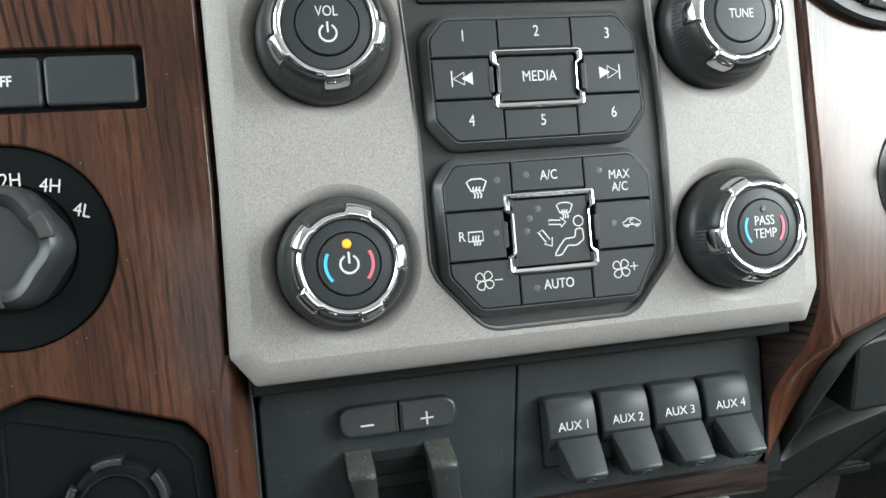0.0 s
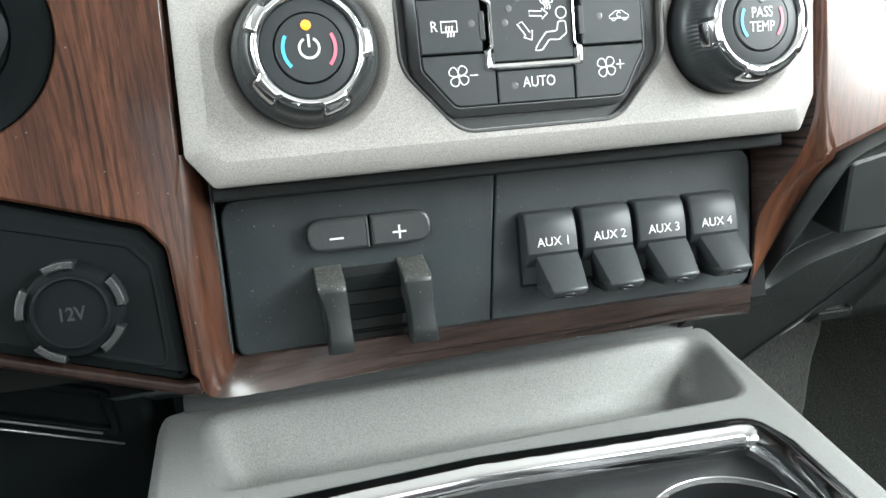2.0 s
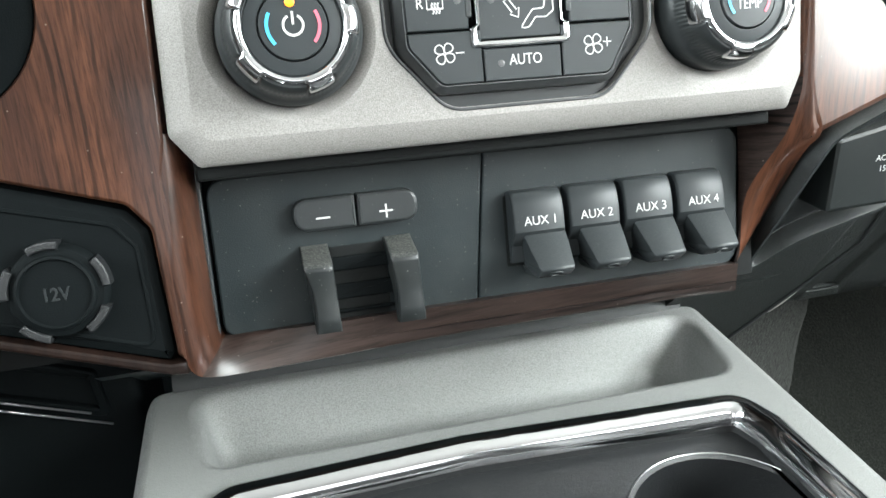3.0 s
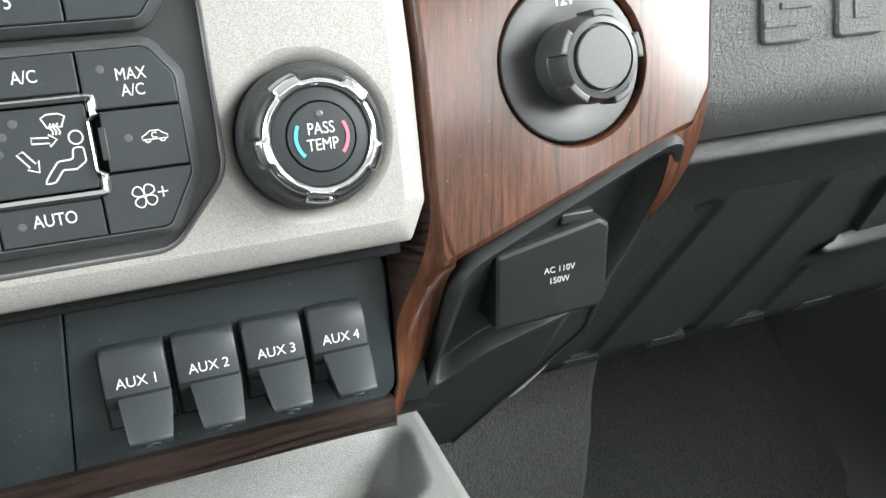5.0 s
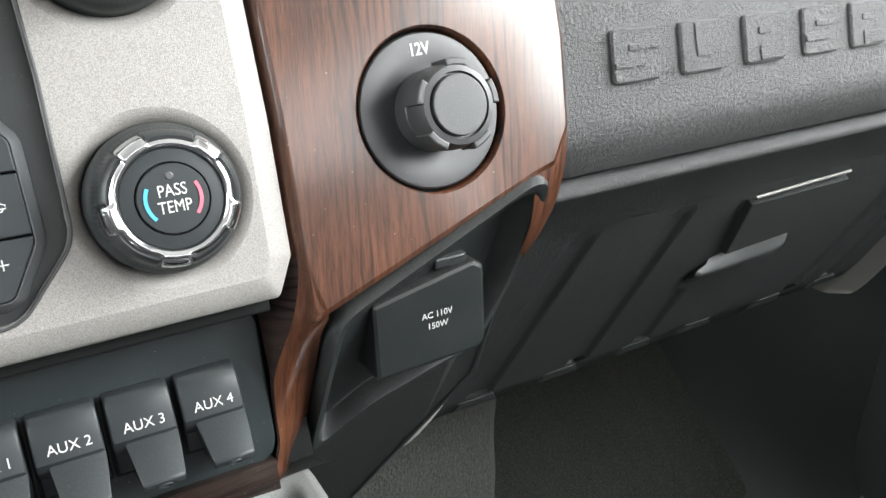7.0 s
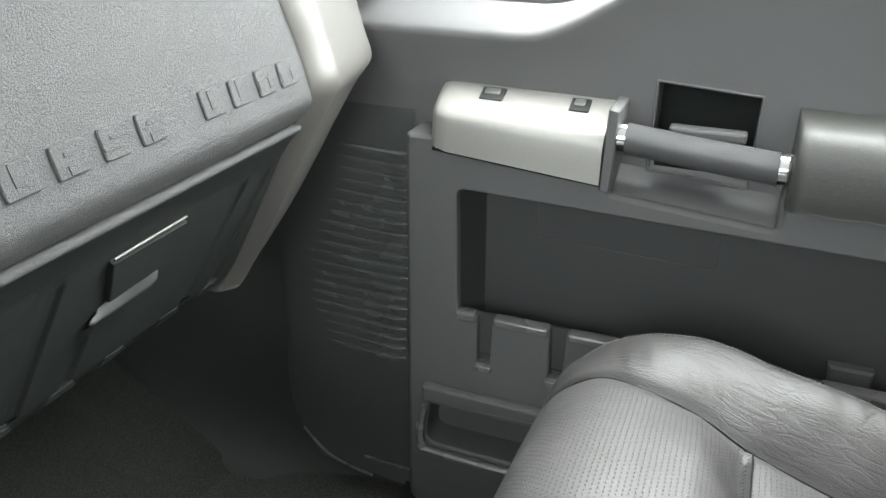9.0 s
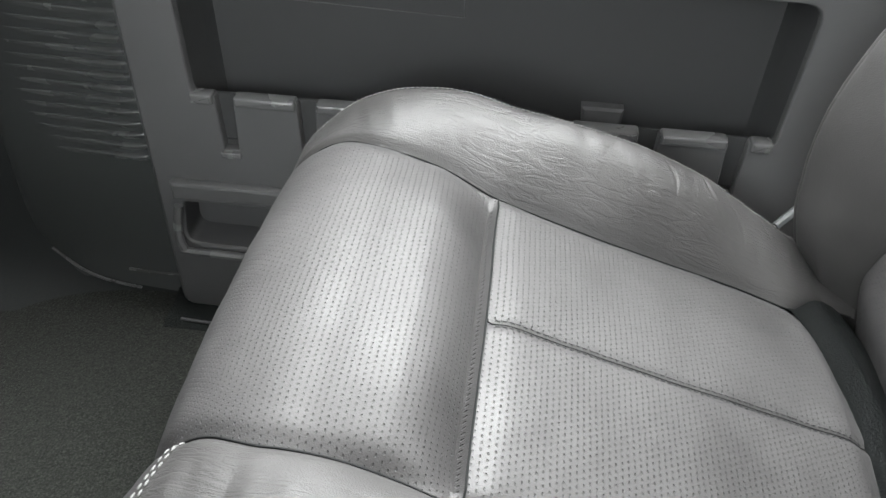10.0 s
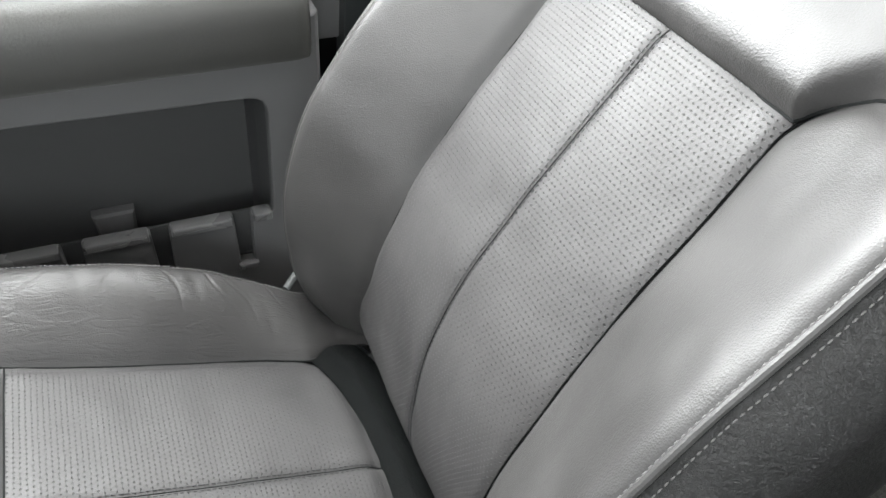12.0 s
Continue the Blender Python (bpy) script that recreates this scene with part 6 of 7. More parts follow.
def door_panel():
    P = 0.358
    pocket = [(-0.178, P)]
    for c in CH:
        if c > 0.43:
            continue
        pocket += [(c - 0.012, P), (c - 0.010, 0.290), (c + 0.010, 0.290), (c + 0.012, P)]
    pocket += [(0.456, P - 0.004), (0.461, 0.512), (-0.182, 0.526)]
    rad = [0.012] + [0.002, 0.002, 0.002, 0.002] * sum(c <= 0.43 for c in CH) + [0.022, 0.022, 0.012]
    pocket = rounded(pocket, rad, 4)
    low = rounded([(-0.224, 0.140), (0.36, 0.140), (0.36, 0.212), (-0.216, 0.212)], [0.022, 0.01, 0.01, 0.012], 5)
    outline = rounded([(-0.246, 0.030), (0.520, 0.030), (0.520, 0.600), (0.168, 0.600), (0.166, 0.531), (-0.002, 0.545), (-0.004, 0.585), (-0.246, 0.585)], [0.02, 0.02, 0.004, 0.002, 0.004, 0.004, 0.002, 0.008], 4)
    bm = fill(offset(outline, 0.006), [pocket, low], 0)
    stack(bm, [(outline, -0.06), (outline, -0.006), (offset(outline, 0.002), -0.002), (offset(outline, 0.006), 0)], False, False)
    stack(bm, [(pocket, 0), (offset(pocket, 0.0015), -0.0015), (offset(pocket, 0.002), -0.012)], False, False)
    stack(bm, [(low, 0), (offset(low, 0.003), -0.003), (offset(low, 0.004), -0.045)], True, False)
    bmesh.ops.remove_doubles(bm, verts=bm.verts, dist=0.00002)
    part("panel", bm, DOOR, door, "moulded dark grey door panel", smooth=40)
    bm = bmesh.new()
    rows = [[bm.verts.new((a, b - (a + 0.004) * 0.08, h)) for b, h in ((0.5400, -0.004), (0.5475, -0.010), (0.5560, -0.030), (0.5640, -0.046), (0.5720, -0.050), (0.5860, -0.056))] for a in (-0.006, 0.172)]
    for k in range(5):
        bm.faces.new((rows[0][k], rows[0][k + 1], rows[1][k + 1], rows[1][k]))
    part("pull_cup", bm, DOOR, door, "scooped cup below the grab bar", smooth=60)
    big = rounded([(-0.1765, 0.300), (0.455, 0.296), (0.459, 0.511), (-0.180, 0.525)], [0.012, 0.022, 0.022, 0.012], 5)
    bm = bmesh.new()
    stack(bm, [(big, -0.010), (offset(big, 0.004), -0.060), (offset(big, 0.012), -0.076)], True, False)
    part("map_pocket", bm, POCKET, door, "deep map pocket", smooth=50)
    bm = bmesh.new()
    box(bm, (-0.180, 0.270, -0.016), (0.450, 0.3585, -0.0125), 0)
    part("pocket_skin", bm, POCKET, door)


door_panel()
edges = [-0.178] + [v for c in CH if c < 0.43 for v in (c - 0.012, c + 0.012)] + [0.452]
for a0, a1 in zip(edges[::2], edges[1::2]):
    bm = bmesh.new()
    box(bm, (a0, 0.3500, -0.014), (a1, 0.3625, 0.0050), 0.0030)
    part("lip", bm, LEDGE, door, "raised lip of the pocket, lightened for the glare on it")
for c in CH:
    if c < 0.43:
        bm = bmesh.new()
        box(bm, (c - 0.012, 0.2820, -0.014), (c + 0.012, 0.2905, 0.0060), 0.0020)
        part("ledge", bm, LEDGE, door)
bm = bmesh.new()
lp = [(0.262, 0.290), (0.300, 0.290), (0.303, 0.3515), (0.255, 0.3515)]
stack(bm, [([Vector(p) for p in lp], -0.076), ([Vector(p) for p in lp], -0.064), (offset([Vector(p) for p in lp], 0.003), -0.061)])
part("pocket_divider", bm, DOOR, door, "small tab standing in the pocket")
bm = bmesh.new()
for p, q in (((-0.100, 0.502), (0.115, 0.4910)), ((0.115, 0.4910), (0.1165, 0.4400)), ((0.1165, 0.4400), (-0.100, 0.4465)), ((-0.100, 0.4465), (-0.100, 0.502))):
    tube(bm, [(*p, -0.0755), (*q, -0.0755)], 0.0007, 6)
part("moulded_outline", bm, DOOR, door)
bm = bmesh.new()
box(bm, (-0.222, 0.2170, -0.004), (0.36, 0.2450, 0.0120), 0.005)
part("shelf", bm, DOOR, door, "rounded ledge above the lower pocket")
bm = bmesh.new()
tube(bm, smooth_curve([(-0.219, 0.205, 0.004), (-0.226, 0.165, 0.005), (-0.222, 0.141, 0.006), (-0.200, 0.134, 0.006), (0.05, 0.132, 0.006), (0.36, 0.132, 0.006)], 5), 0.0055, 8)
part("lower_pocket_lip", bm, GLINT, door, "lip of the lower pocket, lighter to stand in for its highlight")

# silver switch pod
pod_prof = [(0.555, -0.02), (0.5555, 0.0080), (0.5580, 0.0110), (0.604, 0.0095), (0.618, 0.0060), (0.6275, -0.002), (0.6370, -0.016), (0.664, -0.060), (0.672, -0.09)]
pod_prof = [(p.x, p.y) for p in smooth_curve(pod_prof, 3)]
bm = bmesh.new()
rows = []
for a, k in ((-0.2180, 0.0), (-0.2165, 0.55), (-0.2120, 0.82), (-0.2040, 0.96), (-0.190, 1.0), (-0.10, 1.0), (-0.0150, 1.0)):
    f = (a + 0.218) / 0.203
    lo = 0.5745 - 0.0170 * f
    row = []
    for b, h in pod_prof:
        bb = lo + (b - 0.555) * (0.64 + 0.14 * f)
        row.append(bm.verts.new((a, bb if k > 0.5 else bb, -0.09 + (h + 0.09) * (0.30 + 0.70 * k))))
    rows.append(row)
for a, b in zip(rows, rows[1:]):
    for k in range(len(a) - 1):
        bm.faces.new((a[k], a[k + 1], b[k + 1], b[k]))
pod = part("switch_pod", bm, PODSILVER, door, "satin silver window switch pod", smooth=60)
bm = bmesh.new()
lo = rounded([(-0.2080, 0.5705), (-0.014, 0.5545), (-0.014, 0.5580), (-0.2080, 0.5740)], 0.001, 2)
stack(bm, [(lo, -0.02), (lo, 0.0095), (offset(lo, 0.001), 0.0105)])
part("pod_gap", bm, GAP, pod)
for a, w in ((-0.150, 0.028), (-0.050, 0.022)):
    f = (a + 0.218) / 0.203
    M = Matrix.Translation((a, 0.5745 - 0.017 * f + 0.0915 * (0.64 + 0.14 * f), -0.031)) @ Matrix.Rotation(radians(-66), 4, "X")
    s = part("window_switch", slab(rect(-w / 2, -0.011, w / 2, 0.011, 0.002), -0.004, 0.0015, 0.001), BLACK, pod, "black window switch")
    s.matrix_local = M
    t = part("switch_lever", slab(rect(-w / 2 + 0.004, -0.002, w / 2 - 0.006, 0.008, 0.002), 0.001, 0.0032, 0.001), DULL, s)
bm = bmesh.new()
lp = rounded([(-0.015, 0.5500), (-0.003, 0.5490), (0.000, 0.640), (-0.012, 0.642)], 0.003, 3)
stack(bm, [(lp, -0.09), (lp, 0.009), (offset(lp, 0.002), 0.012)])
part("pod_end", bm, DOOR, door, "dark end of the switch pod")
# grab bar with bright collars
bm = bmesh.new()
tube(bm, [(-0.004, 0.6080, -0.006), (0.08, 0.6000, -0.006), (0.168, 0.5935, -0.006)], 0.0165, 20)
bar = part("grab_bar", bm, mat("knurled_grab_bar", (0.085, 0.085, 0.088), 0.40, 0.1, 0.2, 2200, 0.1, 30, pebble=0.7, pebble_scale=620), door, "smooth grey grab bar")
for a, b in ((0.003, 0.6072), (0.162, 0.5942)):
    bm = bmesh.new()
    tube(bm, [(a - 0.004, b, -0.006), (a + 0.004, b, -0.006)], 0.0180, 24)
    part("collar", bm, CHROME, bar, "bright chrome collar")
lp = rounded([(0.0255, 0.560), (0.1350, 0.554), (0.1350, 0.6560), (0.0255, 0.6630)], 0.003, 3)
bm = bmesh.new()
ring(bm, lp, offset(lp, 0.003), -0.100, -0.0440, 0.001)
part("lever_recess", bm, DOOR, door, "walls of the dark lever recess")
bm = bmesh.new()
box(bm, (0.046, 0.6080, -0.044), (0.124, 0.6190, -0.026), 0.003)
part("pull_lever", bm, DOOR, door, "grey inner door pull")
# Near-black block in place of a cut: it stands for the slot's shade.
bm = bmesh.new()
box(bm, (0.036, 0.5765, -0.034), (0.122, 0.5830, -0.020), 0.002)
part("slot_shade", bm, GAP, door, "near-black block standing in for the shaded finger slot")
# padded armrest
arm_prof = [(0.5545, -0.03), (0.5550, 0.0200), (0.5600, 0.0260), (0.585, 0.0275), (0.612, 0.0240), (0.630, 0.0120), (0.638, -0.006), (0.641, -0.03), (0.643, -0.09)]
arm_prof = [(p.x, p.y) for p in smooth_curve(arm_prof, 4)]
bm = bmesh.new()
rows = [[bm.verts.new((a, b + 0.006, -0.09 + (h + 0.09) * k)) for b, h in arm_prof] for a, k in ((0.1690, 0.55), (0.1695, 0.92), (0.1730, 0.99), (0.181, 1.0), (0.35, 1.0), (0.490, 1.0), (0.5030, 0.97), (0.5100, 0.80))]
for a, b in zip(rows, rows[1:]):
    for k in range(len(a) - 1):
        bm.faces.new((a[k], a[k + 1], b[k + 1], b[k]))
bm.faces.new(rows[0])
part("armrest", bm, ARM, door, "padded black armrest", smooth=60)
# upper door: sloping shelf to the glass
def rise(y, y0, y1):
    f = max(0.0, min(1.0, (y0 - y) / (y0 - y1)))
    return f * f * (3 - 2 * f)


bm = bmesh.new()
rows = []
for a in np.linspace(-0.46, 0.62, 72):
    k = rise(-a, 0.125, -0.075)
    low, win = 0.697 + 0.088 * k, 0.724 + 0.050 * rise(-a, 0.115, -0.065)
    up = [(0.545, -0.047), (0.6640 - 0.06 * a if 0.0 < a < 0.2 else 0.640, -0.045), (low - 0.020, -0.041), (low - 0.008, -0.0365), (low - 0.001, -0.0370), (low + 0.003, -0.0405), (low * 0.7 + win * 0.3 + 0.004, -0.058), (win + 0.001, -0.086), (win - 0.002, -0.092), (win - 0.03, -0.096), (0.58, -0.11)]
    rows.append([bm.verts.new((a, b, h)) for b, h in up])
for a, b in zip(rows, rows[1:]):
    for k in range(len(a) - 1):
        if k or not 0.024 < (a[0].co.x + b[0].co.x) / 2 < 0.134:
            bm.faces.new((a[k], a[k + 1], b[k + 1], b[k]))
part("upper_panel", bm, DOOR, door, "upper door panel with a shiny sloping top", smooth=50)
# Darker than the door: shade inside the lever recess is in this colour.
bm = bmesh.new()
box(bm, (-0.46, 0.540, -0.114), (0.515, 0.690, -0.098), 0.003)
part("shaded_backing", bm, LOWER, door)
bm = bmesh.new()
box(bm, (-0.46, 0.0, -0.20), (0.62, 0.70, -0.115), 0)
part("outer_skin", bm, GAP, door)
bm = bmesh.new()
tube(bm, [(a, 0.724 + 0.050 * rise(-a, 0.115, -0.065), -0.100) for a in np.linspace(-0.36, 0.62, 40)], 0.006, 6)
part("window_seal", bm, RUBBER, door, "black rubber window seal")

mirror = thing("side_mirror", "white-lit side mirror outside the passenger window", "mirror")
bm = bmesh.new()
tube(bm, [(1.05, 0.30, 0.70), (1.16, 0.30, 0.73), (1.27, 0.27, 0.76)], 0.014, 12)
part("arm", bm, BLACK, mirror, "mirror arm fixed to the door")
MM = Matrix.Translation((1.30, 0.215, 0.775)) @ Matrix.Rotation(radians(-70), 4, "Z") @ Matrix.Rotation(radians(90), 4, "X")
lp = rounded([(-0.10, -0.072), (0.075, -0.058), (0.10, -0.03), (0.10, 0.13), (-0.10, 0.13)], 0.022, 5)
h = part("housing", slab(lp, -0.08, -0.004, 0.004), BLACK, mirror)
h.matrix_local = MM
bm = bmesh.new()
ring(bm, lp, offset(lp, 0.010), -0.006, 0.004, 0.002)
r = part("frame", bm, KICK, mirror)
r.matrix_local = MM
g = part("glass", slab(offset(lp, 0.009), -0.004, 0.001, 0), mat("mirror_silver", (0.92, 0.92, 0.92), 0.02, 1.0), mirror)
g.matrix_local = MM

# ---- kick panel, sill, floor ----
kick = thing("kick_panel", "dark ribbed kick panel in front of the door", "trim panel")
bm = bmesh.new()
sheet(bm, lambda y, z: Vector((0.952 - 0.02 * max(0, (z - 0.40)) * 0, y, z + (0.015 if z < 0.1 else 0) * max(0, (y - 0.25)) * 4)), 0.252, 0.476, 0.028, 0.600, 24, 40)
for v in bm.verts:
    # rounded front edge that folds away, and a foot that flares out to the sill
    v.co.x += 0.012 * max(0, (v.co.y - 0.455) / 0.021) ** 2 - 0.010 * max(0, (0.10 - v.co.z) / 0.055) ** 2
part("panel", bm, KICK, kick, "flat kick panel", smooth=60)
NR = 20
# Lighter than the panel: highlights on the ribs are put into this colour.
RIB = mat("highlit_rib", (0.11, 0.113, 0.113), 0.26, 0, 0.05, 1300, 0.10, 15, spec=0.5)
PITCH = (0.543 - 0.243) / (NR - 1)
for k in range(NR):
    # a wedge: a ledge that faces up, deepest beside the door, over a face that slopes back into the panel
    z = 0.243 + k * PITCH
    end = 0.267 - 0.013 * k / (NR - 1)
    tip = 0.368 + 0.060 * math.sin(math.pi * min(1, (k + 3) / 19))
    bm = bmesh.new()
    secs = []
    for q in range(22):
        f = q / 21
        s = (1.12 * (1 - f) ** 1.5 - 0.12) * min(1.0, 0.12 + f / 0.14)
        out, y = 0.0100 * s, end + (tip - end) * f
        sec = ((0.9545, 0.0020), (0.9512 - out * 0.70, 0.0014), (0.9512 - out, 0.0), (0.9512 - out * 0.9, -0.0016), (0.9545, -PITCH * 0.72))
        secs.append([bm.verts.new((x, y, z + dz)) for x, dz in sec])
    for a, b in zip(secs, secs[1:]):
        for g in range(4):
            bm.faces.new((a[g], a[g + 1], b[g + 1], b[g]))
    bm.faces.new(secs[0])
    bmesh.ops.recalc_face_normals(bm, faces=bm.faces)
    part("rib", bm, RIB, kick, smooth=30)
# footwell side lining: from behind the panel's front edge round to the carpet
bm = bmesh.new()
near = smooth_curve([(0.9535, 0.452, 0.640), (0.9535, 0.455, 0.375), (0.9535, 0.460, 0.240), (0.9535, 0.463, 0.135), (0.950, 0.445, 0.080), (0.945, 0.395, 0.044), (0.943, 0.330, 0.028), (0.943, 0.256, 0.026)], 6)
far = smooth_curve([(0.885, 0.730, 0.640), (0.875, 0.720, 0.330), (0.870, 0.705, 0.210), (0.870, 0.660, 0.115), (0.870, 0.585, 0.046), (0.871, 0.470, 0.022), (0.870, 0.360, 0.017), (0.868, 0.250, 0.013)], 6)
rows = []
for a, b in zip(near, far):
    mid = a.lerp(b, 0.5) + Vector((0.018, 0.0, -0.010))
    rows.append([bm.verts.new((1 - f) ** 2 * a + 2 * f * (1 - f) * mid + f * f * b) for f in np.linspace(0, 1, 11)] + [bm.verts.new(b + Vector((-0.006, 0.020, -0.002))), bm.verts.new(b + Vector((-0.016, 0.10, 0.0))), bm.verts.new(b + Vector((-0.03, 0.50, 0.02)))])
for a, b in zip(rows, rows[1:]):
    for k in range(len(a) - 1):
        bm.faces.new((a[k], a[k + 1], b[k + 1], b[k]))
part("side_lining", bm, mat("smooth_lining_plastic", (0.033, 0.036, 0.037), 0.62, 0, 0.15, 1300, 0.12, 20, dust=0.2, spec=0.3), kick, "smooth curved footwell lining", smooth=70)
bm = bmesh.new()
rows = [[bm.verts.new(b), bm.verts.new(b + Vector((-0.0015, 0.004, -0.012))), bm.verts.new((b.x - 0.001, b.y + 0.006, min(b.z - 0.02, 0.0)))] for b in far]
for a, b in zip(rows, rows[1:]):
    for k in range(2):
        bm.faces.new((a[k], a[k + 1], b[k + 1], b[k]))
part("lining_edge", bm, KICK, kick, "turned-down edge of the lining", smooth=70)
sillp = thing("door_sill", "black plastic door sill trim", "sill")
bm = bmesh.new()
prof = smooth_curve([(0.866, 0.008), (0.868, 0.020), (0.878, 0.025), (0.910, 0.027), (0.940, 0.036), (0.957, 0.050)], 4)
rows = [[bm.verts.new((p.x, y, p.y)) for p in prof] for y in np.linspace(-0.70, 0.262, 30)]
for a, b in zip(rows, rows[1:]):
    for k in range(len(a) - 1):
        bm.faces.new((a[k], a[k + 1], b[k + 1], b[k]))
part("trim", bm, LOWER, sillp, smooth=60)
# Thin light tubes added along the sill trim where its edge glints.
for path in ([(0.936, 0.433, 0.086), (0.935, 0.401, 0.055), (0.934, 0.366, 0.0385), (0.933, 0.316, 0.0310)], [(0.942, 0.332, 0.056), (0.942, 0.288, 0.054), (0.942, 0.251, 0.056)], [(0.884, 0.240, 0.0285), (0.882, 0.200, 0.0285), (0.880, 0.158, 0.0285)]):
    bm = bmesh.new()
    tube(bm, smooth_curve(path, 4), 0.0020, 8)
    part("glint_bead", bm, GLINT, sillp, "thin light bead standing in for a glint on the sill")

bm = bmesh.new()


def carpet(x, y):
    fwd = max(0.0, y - 0.50)
    side = max(0.0, 0.36 - x)
    lumps = 0.004 * noise.noise(Vector((x * 9, y * 9, 0))) + 0.0015 * noise.noise(Vector((x * 40, y * 40, 3)))
    wrap = max(0.0, min(1.0, (x - 0.78) / 0.10)) ** 2 * float(np.interp(y, (0.30, 0.42, 0.50, 0.60, 0.70), (0.004, 0.006, 0.008, 0.010, 0.012)))
    lumps += wrap
    return Vector((x, y, 0.012 + 1.6 * fwd ** 1.5 + side * 1.2 + lumps))


sheet(bm, carpet, 0.235, 0.915, -0.75, 1.10, 90, 180)
structure("floor", bm, CARPET, "grey-brown loop carpet on the footwell floor, shade put into its colour", "carpet", 0)
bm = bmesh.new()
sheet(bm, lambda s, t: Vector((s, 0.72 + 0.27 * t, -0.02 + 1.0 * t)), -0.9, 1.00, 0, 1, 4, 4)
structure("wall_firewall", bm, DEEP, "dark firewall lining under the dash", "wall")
bm = bmesh.new()
foot = [(0.215, 0.400), (0.300, 0.432), (0.380, 0.462), (0.440, 0.484), (0.450, 0.492), (0.454, 0.510), (0.456, 0.60), (0.460, 0.80)]
rows = [[bm.verts.new((x + 0.003 * noise.noise(Vector((x * 30, z * 30, 2))), y + 0.003 * noise.noise(Vector((x * 25, z * 25, 5))) - 0.10 * max(0, 0.10 - z), z)) for x, y in foot] for z in np.linspace(0.0, 0.46, 20)]
for a, b in zip(rows, rows[1:]):
    for k in range(len(foot) - 1):
        bm.faces.new((a[k], a[k + 1], b[k + 1], b[k]))
# Lighter than the floor carpet: light falling on the tunnel is in this colour.
structure("wall_tunnel", bm, mat("lit_tunnel_carpet", (0.025, 0.0262, 0.0235), 0.95, 0, 1.0, 500, 0.3, 50, pebble=0.9, pebble_scale=380, fleck=0.5, fleck_scale=450), "brown-grey carpet over the transmission tunnel, lightened for the light on it", "carpet", 60)


# ---- passenger seat ----
SX = 0.5690
seat = thing("passenger_seat", "grey-black perforated leather seat with padded bolsters and grey stitching", "car seat")


class Line:
    """A curve in the y-z plane, followed by its length."""

    def __init__(self, pts):
        self.p = smooth_curve([Vector((y, z)).to_3d() for y, z in pts], 8)
        self.s = [0.0]
        for a, b in zip(self.p, self.p[1:]):
            self.s.append(self.s[-1] + (b - a).length)
        self.ln = self.s[-1]

    def at(self, d):
        d = max(0, min(self.ln, d))
        i = min(len(self.p) - 2, max(0, int(np.searchsorted(self.s, d)) - 1))
        f = (d - self.s[i]) / max(1e-9, self.s[i + 1] - self.s[i])
        p = self.p[i].lerp(self.p[i + 1], f)
        lo, hi = self.p[max(0, i - 2)], self.p[min(len(self.p) - 1, i + 3)]
        t = (hi - lo).normalized()
        return p.x, p.y, t.x, t.y

    def where(self, y=None, z=None):
        k = [abs((p.x - y) if y is not None else (p.y - z)) for p in self.p]
        return self.s[int(np.argmin(k))]


CUSH = Line([(-0.515, 0.2900), (-0.478, 0.3020), (-0.42, 0.3190), (-0.35, 0.3400), (-0.27, 0.3640), (-0.19, 0.3910), (-0.145, 0.4080), (-0.10, 0.4205), (-0.060, 0.4240), (-0.021, 0.4135), (0.010, 0.3880), (0.029, 0.3500), (0.037, 0.300), (0.035, 0.20)])
D_SEAM = CUSH.where(y=-0.1755)
D_REAR = CUSH.where(y=-0.4715)
D_END = CUSH.ln


def tab_value(table, v):
    """A smooth curve through the table's points, with no overshoot."""
    xs, ys = [p[0] for p in table], [p[1] for p in table]
    if v <= xs[0] or v >= xs[-1]:
        return ys[0] if v <= xs[0] else ys[-1]
    i = max(k for k in range(len(xs) - 1) if xs[k] <= v)
    slope = [(ys[k + 1] - ys[k]) / (xs[k + 1] - xs[k]) for k in range(len(xs) - 1)]

    def tangent(k):
        if k in (0, len(xs) - 1):
            return slope[0] if k == 0 else slope[-1]
        p, q = slope[k - 1], slope[k]
        return 2 * p * q / (p + q) if p * q > 0 else 0.0

    w = xs[i + 1] - xs[i]
    f = (v - xs[i]) / w
    return ys[i] * (1 + 2 * f) * (1 - f) ** 2 + ys[i + 1] * f * f * (3 - 2 * f) + w * f * (1 - f) * (tangent(i) * (1 - f) - tangent(i + 1) * f)


W_CUSH = [(-0.4715, 0.062), (-0.468, 0.077), (-0.462, 0.103), (-0.456, 0.120), (-0.446, 0.1375), (-0.42, 0.1455), (-0.39, 0.1485), (-0.29, 0.1505), (-0.175, 0.1525), (-0.132, 0.1650), (-0.09, 0.1715), (-0.065, 0.1770), (-0.035, 0.1870), (0.0, 0.1900), (0.036, 0.1900)]
W_NEAR = [(-0.4715, 0.062), (-0.468, 0.077), (-0.462, 0.103), (-0.456, 0.120), (-0.446, 0.1375), (-0.42, 0.1460), (-0.40, 0.1490), (-0.230, 0.1520), (-0.170, 0.1490), (-0.132, 0.1450), (-0.096, 0.1430), (-0.061, 0.1430), (-0.010, 0.1320), (0.036, 0.130)]


def cushion_half(y, sign):
    """Half width of the insert; the side towards the console is narrower in front."""
    return tab_value(W_CUSH if sign > 0 else W_NEAR, y)


def dip(d, depth=0.0045, width=0.0075):
    """How far the skin is drawn down at distance d from a seam."""
    return depth * math.exp(-(d / width) ** 2) if d < 0.05 else 0.0


